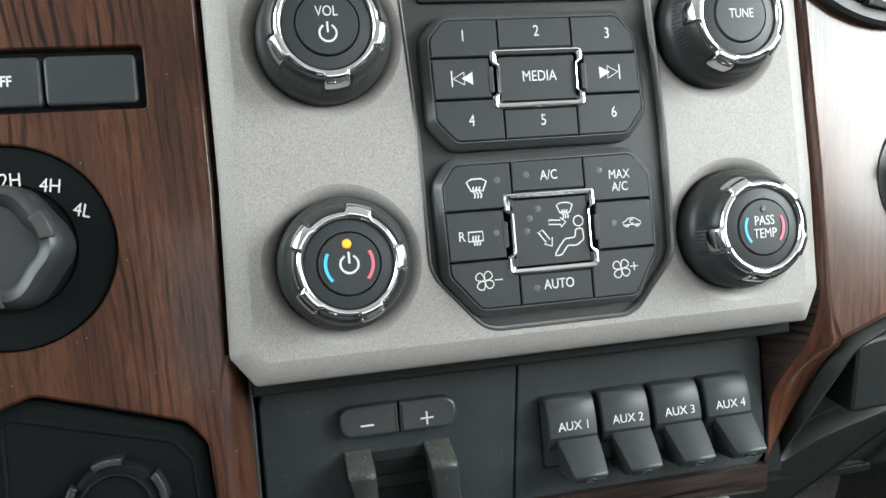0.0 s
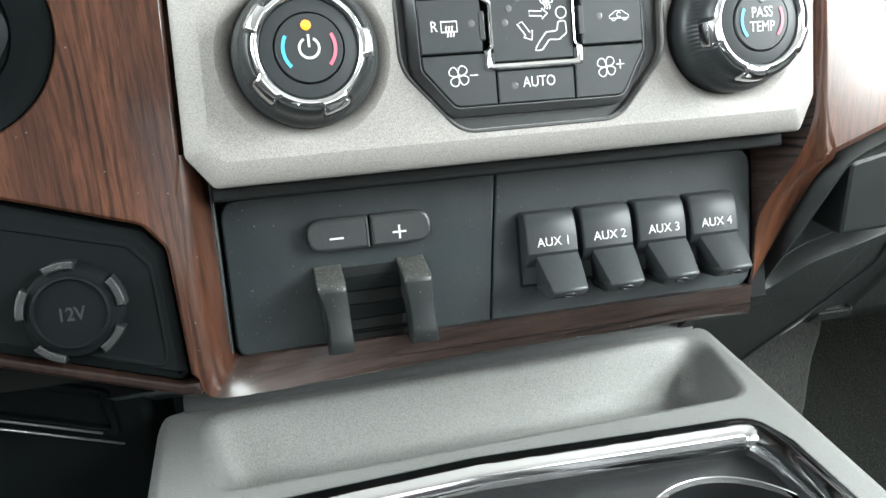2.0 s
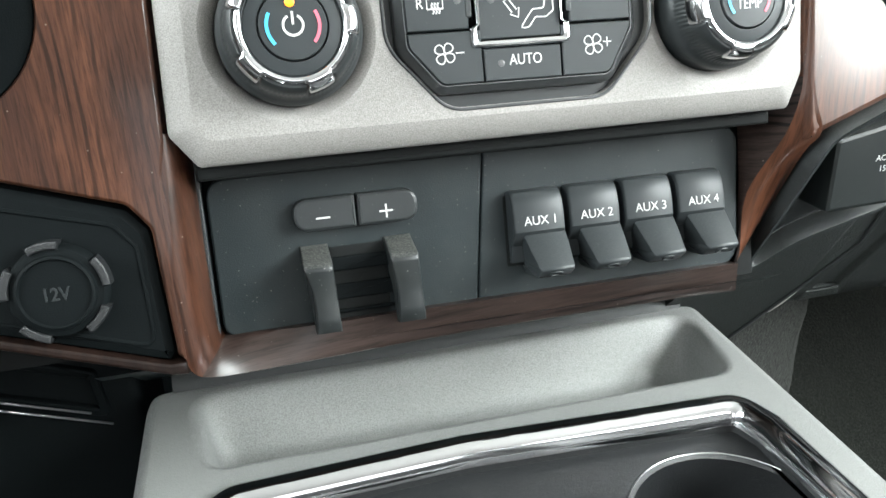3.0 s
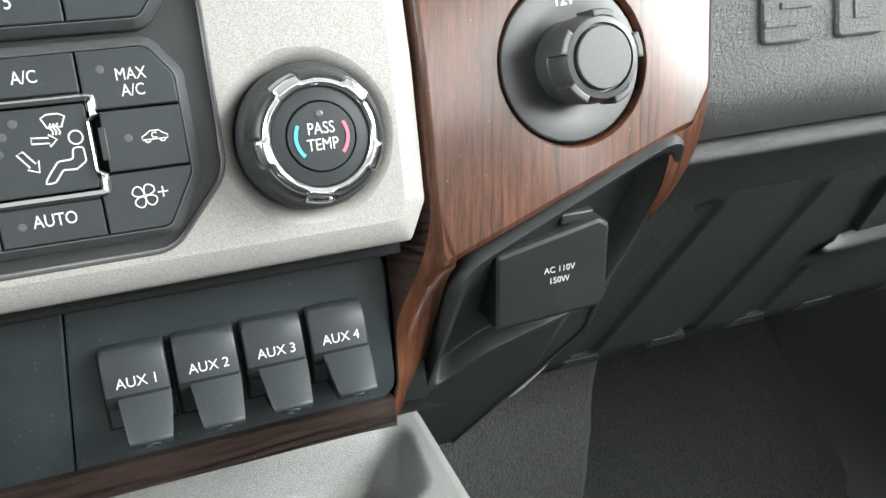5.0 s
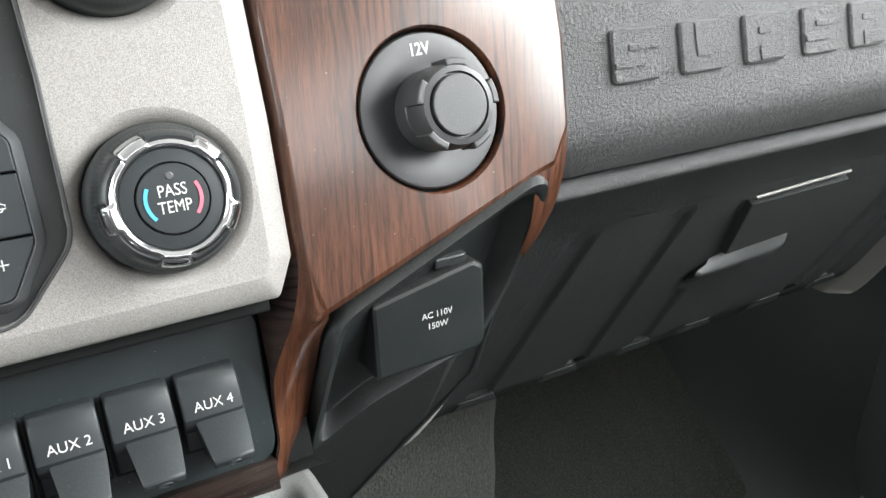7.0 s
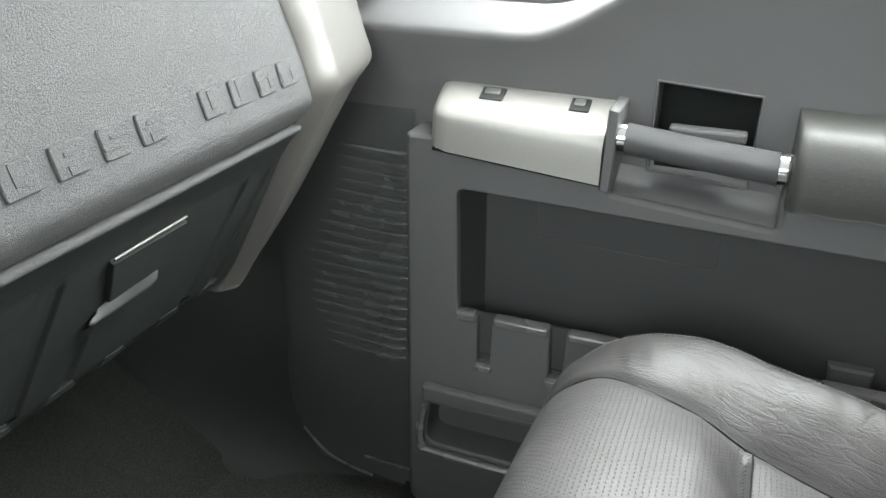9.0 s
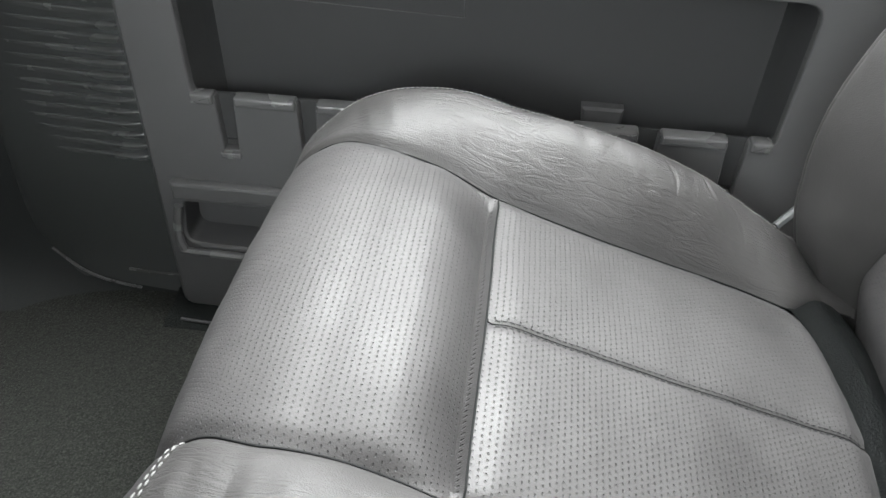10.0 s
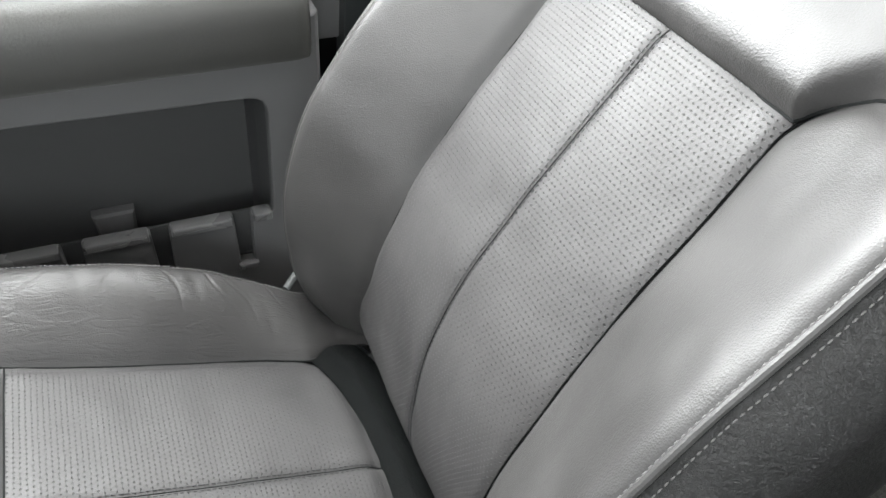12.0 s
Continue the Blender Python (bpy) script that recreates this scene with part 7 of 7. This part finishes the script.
def cushion(s, d, seam_d):
    """s: -1..1 across; d along; seam_d: distances of the cross seams."""
    y, z, ty, tz = CUSH.at(d)
    ny, nz = -tz, ty
    if nz < 0 and ty < 0:
        ny, nz = -ny, -nz
    w = cushion_half(y, s)
    side = (1 - abs(s)) * w
    out = 0.006 * (1 - s * s) - dip(side)
    for q in seam_d:
        out -= dip(abs(d - q), 0.006, 0.011) * (1 - abs(s) ** 8)
    if d > D_SEAM:
        out -= dip(d - D_SEAM, 0.017, 0.030) * (1 - abs(s) ** 10)
    if D_SEAM < d < D_SEAM + 0.10:
        out += 0.008 * math.sin(math.pi * (d - D_SEAM) / 0.10) * (1 - abs(s) ** 6)
    out -= dip(abs(s) * w, 0.0025, 0.005) if d < D_SEAM else 0
    x = SX + s * w
    out += 0.0010 * noise.noise(Vector((x * 22, d * 22, 1.0))) + 0.0005 * noise.noise(Vector((x * 60, d * 45, 7.0)))
    return Vector((x, y + ny * out, z + nz * out))


def uv_patch(f, s0, s1, d0, d1, ns, nd, scale):
    bm = bmesh.new()
    sheet(bm, f, s0, s1, d0, d1, ns, nd)
    uv = bm.loops.layers.uv.verify()
    for fc in bm.faces:
        for lp in fc.loops:
            lp[uv].uv.x *= scale
    return bm


for s0, s1 in ((-1, 0), (0, 1)):
    bm = uv_patch(lambda s, d: cushion(s, d, (D_SEAM, D_REAR)), s0, s1, D_REAR, D_SEAM, 44, 84, 0.15)
    part("cushion_insert", bm, PERF, seat, "perforated leather cushion insert", smooth=80)
bm = uv_patch(lambda s, d: cushion(s, d, (D_SEAM,)), -1, 1, D_SEAM, D_END, 88, 90, 0.165)
part("cushion_front", bm, PERF, seat, "perforated leather front roll of the cushion", smooth=80)

HB_C = [(-0.48, 0.004), (-0.455, 0.016), (-0.39, 0.036), (-0.34, 0.050), (-0.28, 0.056), (-0.22, 0.052), (-0.137, 0.034), (-0.08, 0.018), (-0.03, 0.004), (0.0, 0.0), (0.036, 0.0)]
BOL = [(0, 0), (0.010, 0.22), (0.025, 0.55), (0.045, 0.86), (0.062, 0.99), (0.075, 1.0), (0.084, 0.86), (0.090, 0.45), (0.0925, -0.2), (0.093, -1.5), (0.092, -3.6)]
BOLC = smooth_curve([Vector((a, b)).to_3d() for a, b in BOL], 5)


def bolster(r, d, sign):
    y, z, ty, tz = CUSH.at(d)
    ny, nz = -tz, ty
    w, wide = cushion_half(y, sign), tab_value([(-0.515, 0.166), (-0.49, 0.163), (-0.46, 0.150), (-0.443, 0.139), (-0.40, 0.105), (-0.36, 0.06)], y)
    w = 0.5 * (w + wide + math.hypot(w - wide, 0.012))
    i = r * (len(BOLC) - 1)
    k = min(len(BOLC) - 2, int(i))
    p = BOLC[k].lerp(BOLC[k + 1], i - k)
    hgt = tab_value(HB_C, y)
    front = max(0.0, min(1.0, (y + 0.12) / 0.12))
    dx = p.x * (1 - (0.50 if sign > 0 else 0.06) * front ** 1.5)
    if sign < 0:
        hgt = max(hgt, 0.010)
    up = p.y * hgt if p.y > 0 else p.y * 0.045
    x = SX + sign * (w + dx)
    up -= dip(p.x, 0.0045, 0.006)
    up += 0.0007 * noise.noise(Vector((x * 30, d * 18, 4))) + 0.0008 * noise.noise(Vector((x * 14 + d * 40, d * 70 - x * 30, 9))) * (1 if 0.02 < p.x < 0.08 else 0.2) - crease(p.x, d) * (1 if sign > 0 else 0.4)
    return Vector((x, y + ny * up, z + nz * up))


# short creases that run in from the stitched edge: place along the edge, slant, depth
FOLDS = [(-0.445, 0.9, 0.7), (-0.405, 0.8, 0.9), (-0.362, 0.75, 1.0), (-0.338, 0.7, 1.1), (-0.300, 0.5, 0.8), (-0.262, -0.3, 0.5), (-0.214, -1.2, 1.0), (-0.178, -1.3, 1.0), (-0.146, -1.4, 0.8), (-0.110, -1.1, 0.6)]
FOLD_D = [(CUSH.where(y=y), slant, depth) for y, slant, depth in FOLDS]


def crease(p, d):
    """Depth of the creases at place p across the bolster (metres in from its seam) and d along it."""
    if not 0.022 < p < 0.082:
        return 0.0
    fade = min(1.0, (p - 0.022) / 0.03)
    cut = 0.0
    for d0, slant, depth in FOLD_D:
        e = d - d0 + slant * (0.08 - p) + 0.003 * math.sin(p * 120 + d0 * 90)
        if abs(e) < 0.012:
            cut += depth * (0.0008 * math.exp(-(e / 0.0013) ** 2) - 0.0002 * math.exp(-((abs(e) - 0.0036) / 0.0018) ** 2))
    return cut * fade


D_BEND = CUSH.ln - 0.06
for sign in (1, -1):
    bm = uv_patch(lambda r, d: bolster(r, d, sign), 0, 1, 0.0, D_END, 64, 640, 0.15)
    part("cushion_bolster", bm, CREASED, seat, "smooth leather cushion bolster with creases", smooth=80)


def stitches(points, material, name, parent, length=0.0042, gap=0.0022, r=0.00055, lift=0.0):
    """A row of short threads along a line."""
    bm = bmesh.new()
    pts = [Vector(p) for p in points]
    acc = [0.0]
    for a, b in zip(pts, pts[1:]):
        acc.append(acc[-1] + (b - a).length)
    d = 0.0

    def on(q):
        i = min(len(pts) - 2, max(0, int(np.searchsorted(acc, q)) - 1))
        return pts[i].lerp(pts[i + 1], (q - acc[i]) / max(1e-9, acc[i + 1] - acc[i]))

    while d + length < acc[-1]:
        a, m, b = on(d), on(d + length / 2), on(d + length)
        tube(bm, [a, a.lerp(m, 0.5), m, m.lerp(b, 0.5), b], [r * 0.3, r * 0.9, r, r * 0.9, r * 0.3], 5)
        d += length + gap
    return part(name, bm, material, parent, smooth=80)


up2 = Vector((0, 0, 0.0008))
for off in (-0.0028, 0.0028):
    stitches([cushion(off / 0.152, d, (D_SEAM, D_REAR)) + up2 for d in np.linspace(D_REAR + 0.004, D_SEAM - 0.003, 80)], DARKTHREAD, "double_stitch", seat, 0.0040, 0.0012, 0.00046)
bm = bmesh.new()
tube(bm, [cushion(0, d, (D_SEAM, D_REAR)) + Vector((0, 0, 0.0002)) for d in np.linspace(D_REAR, D_SEAM, 60)], 0.0006, 6)
part("centre_seam", bm, GAP, seat, "dark seam line")
bm = bmesh.new()
tube(bm, [cushion(s, D_SEAM, (D_SEAM, D_REAR)) + Vector((0, 0, 0.0004)) for s in np.linspace(-1, 1, 60)], 0.0008, 6)
part("cross_seam", bm, GAP, seat, "dark seam line")
for sign in (1, -1):
    bm = bmesh.new()
    tube(bm, [bolster(0, d, sign) + Vector((0, 0, 0.0004)) for d in np.linspace(0.004, D_END, 120)], 0.0009, 6)
    part("side_seam", bm, GAP, seat, "dark seam line")
    stitches([bolster(0.565, d, sign) + Vector((sign * 0.0004, 0, 0.0007)) for d in np.linspace(0.0, D_BEND, 140)], THREAD, "edge_stitch", seat, 0.0036, 0.0010, 0.0006)

d_end = CUSH.where(y=-0.002)
for off in (0.0, 0.0065):
    stitches([bolster(r, d_end - off, -1) + Vector((0, 0.0005, 0.0007)) for r in np.linspace(0.03, 0.62, 30)], THREAD, "corner_stitch", seat, 0.0050, 0.0020, 0.0009)
# shiny flap behind the cushion
bm = bmesh.new()


def flap_f(s, t):
    y0 = -0.4715 + 0.026 * abs(s) ** 4
    y = y0 + 0.002 - 0.056 * t
    z = 0.2985 + 0.0085 * math.sin(math.pi * min(0.5, t / 0.42 * 0.5)) - 0.050 * max(0.0, t - 0.30) ** 1.5 + 0.012 * abs(s) ** 4
    return Vector((SX + s * (0.140 + 0.025 * t), y, z))


sheet(bm, flap_f, -1, 1, 0, 1, 60, 20)
part("rear_flap", bm, FLAPM, seat, "shiny black rolled flap behind the cushion", smooth=80)

BACK = Line([(-0.545, 0.220), (-0.524, 0.262), (-0.512, 0.297), (-0.503, 0.330), (-0.502, 0.360), (-0.504, 0.385), (-0.5135, 0.450), (-0.539, 0.515), (-0.567, 0.562), (-0.5945, 0.604), (-0.630, 0.652), (-0.677, 0.714), (-0.716, 0.760), (-0.765, 0.820), (-0.815, 0.885), (-0.86, 0.95)])
W_BACK = {1: [(0.22, 0.176), (0.302, 0.170), (0.365, 0.155), (0.385, 0.147), (0.44, 0.133), (0.50, 0.129), (0.55, 0.131), (0.61, 0.129), (0.715, 0.128), (0.95, 0.12)],
          -1: [(0.22, 0.106), (0.295, 0.111), (0.37, 0.118), (0.44, 0.127), (0.51, 0.131), (0.57, 0.128), (0.64, 0.126), (0.715, 0.123), (0.95, 0.12)]}
BX = 0.5710
T_TOP = BACK.where(z=0.7150)
T_BOT = BACK.where(z=0.262)


def backrest(s, d, cross=()):
    y, z, ty, tz = BACK.at(d)
    ny, nz = tz, -ty
    w = tab_value(W_BACK[1 if s > 0 else -1], z)
    out = 0.004 * (1 - s * s) - dip((1 - abs(s)) * w, 0.0022, 0.0045) - dip(abs(s) * w, 0.0025, 0.005)
    for q in cross:
        out -= dip(abs(d - q), 0.003, 0.006)
    x = BX + s * w
    out += 0.0010 * noise.noise(Vector((x * 20, d * 20, 15))) + 0.0004 * noise.noise(Vector((x * 70, d * 50, 17)))
    return Vector((x, y + ny * out, z + nz * out))


for s0, s1 in ((-1, 0), (0, 1)):
    bm = uv_patch(lambda s, d: backrest(s, d, (T_TOP,)), s0, s1, T_BOT, T_TOP, 40, 110, 0.13)
    part("backrest_insert", bm, PERF, seat, "perforated leather backrest insert", smooth=80)
HB_B = [(0.22, 0.10), (0.30, 0.42), (0.38, 0.80), (0.47, 1.0), (0.53, 1.08), (0.60, 1.05), (0.66, 0.95), (0.715, 0.85), (0.76, 0.70), (0.95, 0.5)]
BB = smooth_curve([Vector((a, b)).to_3d() for a, b in ((0, 0), (0.012, 0.010), (0.035, 0.030), (0.060, 0.052), (0.080, 0.068), (0.0900, 0.0720), (0.0960, 0.068), (0.1000, 0.058), (0.104, 0.03), (0.106, -0.02), (0.104, -0.09), (0.085, -0.12))], 5)


BB_NEAR = smooth_curve([Vector((a, b)).to_3d() for a, b in ((0, 0), (0.012, 0.010), (0.035, 0.030), (0.060, 0.052), (0.080, 0.068), (0.0900, 0.0720), (0.0970, 0.0695), (0.1090, 0.0610), (0.1190, 0.0470), (0.1255, 0.026), (0.126, -0.03), (0.100, -0.10))], 5)


def back_bolster(r, d, sign, grow=0.0, above=False):
    """The padded side of the backrest; above: its run past the cross seam, where it flows into the upper panel."""
    shape = BB if sign > 0 else BB_NEAR
    i = r * (len(shape) - 1)
    k = min(len(shape) - 2, int(i))
    p = shape[k].lerp(shape[k + 1], i - k)
    # the seam swings up over the bolster's rounded upper end
    end_d = T_TOP + 0.036 * min(1.0, p.x / 0.024) ** 0.7
    d = d * end_d / T_TOP if not above else end_d + (d - T_TOP) * (BACK.ln - end_d) / (BACK.ln - T_TOP)
    y, z, ty, tz = BACK.at(d)
    ny, nz = tz, -ty
    w = tab_value(W_BACK[sign], z)
    sc = tab_value(HB_B, z)
    out = p.y * (sc if p.y > 0 else 1) - (0.0 if above else dip(p.x, 0.0045, 0.006))
    q = d - end_d
    near_in = min(1.0, p.x / 0.025)
    out -= dip(abs(q), 0.006 + 0.010 * near_in, 0.009 + 0.006 * near_in)
    if above:
        out += 0.017 * (1 - math.exp(-max(0.0, q) / 0.011)) * (1 - 0.7 * near_in)
    target = 0.128 + p.x * (1.03 if sign > 0 else 1.30)
    x = BX + sign * max(w + 0.3 * p.x, target + (w - 0.128) * max(0, 1 - p.x / 0.06))
    out += 0.0014 * noise.noise(Vector((x * 16, d * 16, 31))) + 0.0006 * noise.noise(Vector((x * 50, d * 40, 33))) + grow
    return Vector((x, y + ny * out, z + nz * out))


T_BOL = T_TOP
for sign in (1, -1):
    bm = uv_patch(lambda r, d: back_bolster(r, d, sign), 0, 0.545, 0.0, T_BOL, 40, 150, 0.14)
    part("backrest_bolster", bm, LEATHER, seat, "smooth leather backrest bolster", smooth=80)
    bm = uv_patch(lambda r, d: back_bolster(r, d, sign), 0.545, 1, 0.0, T_BOL, 30, 150, 0.14)
    part("backrest_side", bm, GLOSSY, seat, "glossy leather backrest side, shade put into its near-black colour", smooth=80)
    bm = bmesh.new()
    tube(bm, [back_bolster(0, d, sign, 0.0006) for d in np.linspace(T_BOT, T_BOL, 90)], 0.0013, 6)
    part("side_seam", bm, GAP, seat, "dark seam line")
    bm = bmesh.new()
    tube(bm, [back_bolster(0.536, d, sign, 0.0004) for d in np.linspace(T_BOT, T_BOL, 90)], 0.0030, 10)
    part("rolled_edge", bm, LEATHER, seat, "rolled leather edge beside the seam")
    bm = bmesh.new()
    tube(bm, [back_bolster(0.551, d, sign, 0.0012) for d in np.linspace(T_BOT, T_BOL, 90)], 0.0013, 6)
    part("edge_seam", bm, GAP, seat, "dark rolled seam")
    for r in (0.512, 0.580):
        stitches([back_bolster(r, d, sign, 0.0008) for d in np.linspace(T_BOT, T_BOL, 110)], THREAD, "edge_stitch", seat, 0.0031, 0.0014, 0.00055)
for off in (-0.0028, 0.0028):
    stitches([backrest(off / 0.13, d, (T_TOP,)) + Vector((0, 0.0007, 0.0003)) for d in np.linspace(T_BOT, T_TOP - 0.003, 110)], DARKTHREAD, "double_stitch", seat, 0.0040, 0.0012, 0.00046)
bm = bmesh.new()
tube(bm, [backrest(0, d, (T_TOP,)) + Vector((0, 0.0003, 0)) for d in np.linspace(T_BOT, T_TOP, 80)], 0.0006, 6)
part("centre_seam", bm, GAP, seat, "dark seam line")


def top_panel(s, d):
    """Upper panel: flat in the middle, its sides flow into the run of the bolsters; s: -2..2."""
    if abs(s) > 1:
        return back_bolster((abs(s) - 1) * 0.70, d, 1 if s > 0 else -1, 0.0, True)
    y, z, ty, tz = BACK.at(d)
    ny, nz = tz, -ty
    q = d - T_TOP
    out = 0.017 * (1 - math.exp(-max(0.0, q) / 0.011)) - dip(abs(q), 0.003, 0.006)
    x = BX + s * tab_value(W_BACK[1 if s > 0 else -1], z)
    out += 0.0014 * noise.noise(Vector((x * 16, d * 16, 31))) + 0.0006 * noise.noise(Vector((x * 50, d * 40, 33)))
    return Vector((x, y + ny * out, z + nz * out))


bm = uv_patch(top_panel, -2, 2, T_TOP, BACK.ln, 120, 80, 0.13)
part("backrest_top", bm, LEATHER, seat, "smooth leather upper backrest panel", smooth=80)
bm = bmesh.new()
tube(bm, [top_panel(s, T_TOP) for s in np.linspace(-1.9, 1.9, 140)], 0.0014, 6)
part("cross_seam", bm, GAP, seat, "dark seam line")
# base under the cushion and the shell behind the back
bm = bmesh.new()
box(bm, (SX - 0.235, -0.49, 0.10), (SX + 0.235, 0.010, 0.262), 0.02)
part("seat_base", bm, BLACK, seat, "dark seat base")
bm = bmesh.new()
rows = []
for d in np.linspace(0, BACK.ln, 30):
    y, z, ty, tz = BACK.at(d)
    rows.append([bm.verts.new((BX + q * 0.225, y - 0.10 + 0.03 * abs(q) ** 3, z + 0.02)) for q in np.linspace(-1, 1, 13)])
for a, b in zip(rows, rows[1:]):
    for k in range(12):
        bm.faces.new((a[k], a[k + 1], b[k + 1], b[k]))
part("back_shell", bm, BLACK, seat, "black shell of the backrest")
bm = bmesh.new()
tube(bm, [(0.800, -0.440, 0.335), (0.835, -0.480, 0.352), (0.86, -0.51, 0.365)], 0.0045, 8)
part("recliner_bar", bm, KICK, seat, "bright metal recliner bracket")


# ---- the closed cab round it ----
def wall(name, corners, material, label, category="wall"):
    bm = bmesh.new()
    a = [Vector(p) for p in corners]
    nrm = (a[1] - a[0]).cross(a[2] - a[0]).normalized() * 0.03
    f = [bm.verts.new(p) for p in a]
    b = [bm.verts.new(p + nrm) for p in a]
    bm.faces.new(f)
    bm.faces.new(b[::-1])
    for i in range(len(a)):
        j = (i + 1) % len(a)
        bm.faces.new((f[i], f[j], b[j], b[i]))
    return structure(name, bm, material, label, category, 0)


# Roof, driver side and rear are unseen; they close the cab to stray light.
wall("ceiling", [(-0.85, -1.75, 1.40), (1.05, -1.75, 1.40), (1.02, 0.45, 1.42), (-0.82, 0.45, 1.42)], HEADLINER, "pale grey cab headliner", "ceiling")
wall("dash_top", [(-0.80, 0.40, 0.985), (1.00, 0.40, 0.985), (1.00, 1.05, 1.00), (-0.80, 1.05, 1.00)], SOFT, "black dash top below the windshield", "dash")
# Unseen panel added to stop light leaking in beside the footwell.
wall("wall_leak_stop", [(1.02, 0.24, -0.02), (1.02, 1.05, -0.02), (1.02, 1.05, 0.90), (1.02, 0.24, 0.70)], DEEP, "unseen dark panel ahead of the door, added to stop light leaks")
wall("wall_driver", [(-0.88, -1.75, 0.0), (-0.88, 1.05, 0.0), (-0.88, 1.05, 0.82), (-0.88, -1.75, 0.82)], DOOR, "dark driver-side door lining")
wall("wall_rear", [(-0.85, -1.80, 0.0), (1.05, -1.80, 0.0), (1.05, -1.80, 0.92), (-0.85, -1.80, 0.92)], DOOR, "dark rear cab wall")
wall("wall_rear_door", [(0.985, -0.66, 0.0), (0.985, -1.80, 0.0), (0.985, -1.80, 0.80), (0.985, -0.66, 0.80)], DOOR, "dark rear door lining")
wall("floor_rear", [(-0.88, -1.80, 0.0), (0.99, -1.80, 0.0), (0.99, 1.05, -0.01), (-0.88, 1.05, -0.01)], CARPET, "dark carpet under the seats", "carpet")
wall("pillar_b", [(0.965, -0.530, 0.0), (0.965, -0.760, 0.0), (0.965, -0.790, 1.40), (0.965, -0.590, 1.40)], BLACK, "dark middle door pillar", "pillar")
wall("pillar_a", [(0.990, 0.36, 0.70), (0.990, 0.30, 0.74), (0.960, -0.02, 1.42), (0.960, 0.10, 1.42)], DOOR, "dark grey front window pillar", "pillar")
bm = bmesh.new()
box(bm, (-0.64, -0.56, 0.0), (-0.16, -0.02, 0.40), 0.05)
box(bm, (-0.64, -0.74, 0.36), (-0.16, -0.56, 1.00), 0.05)
drv = thing("driver_seat", "grey-black leather driver's seat beside the console", "car seat")
part("body", bm, LEATHER, drv)
bm = bmesh.new()
sheet(bm, lambda s, t: Vector((s, t, -0.9)), -60, 60, -60, 60, 8, 8)
structure("ground", bm, mat("pale_concrete", (0.42, 0.41, 0.39), 0.9, 0, 0.3, 60, 0.2, 1.5), "pale concrete ground outside", "ground", 0)
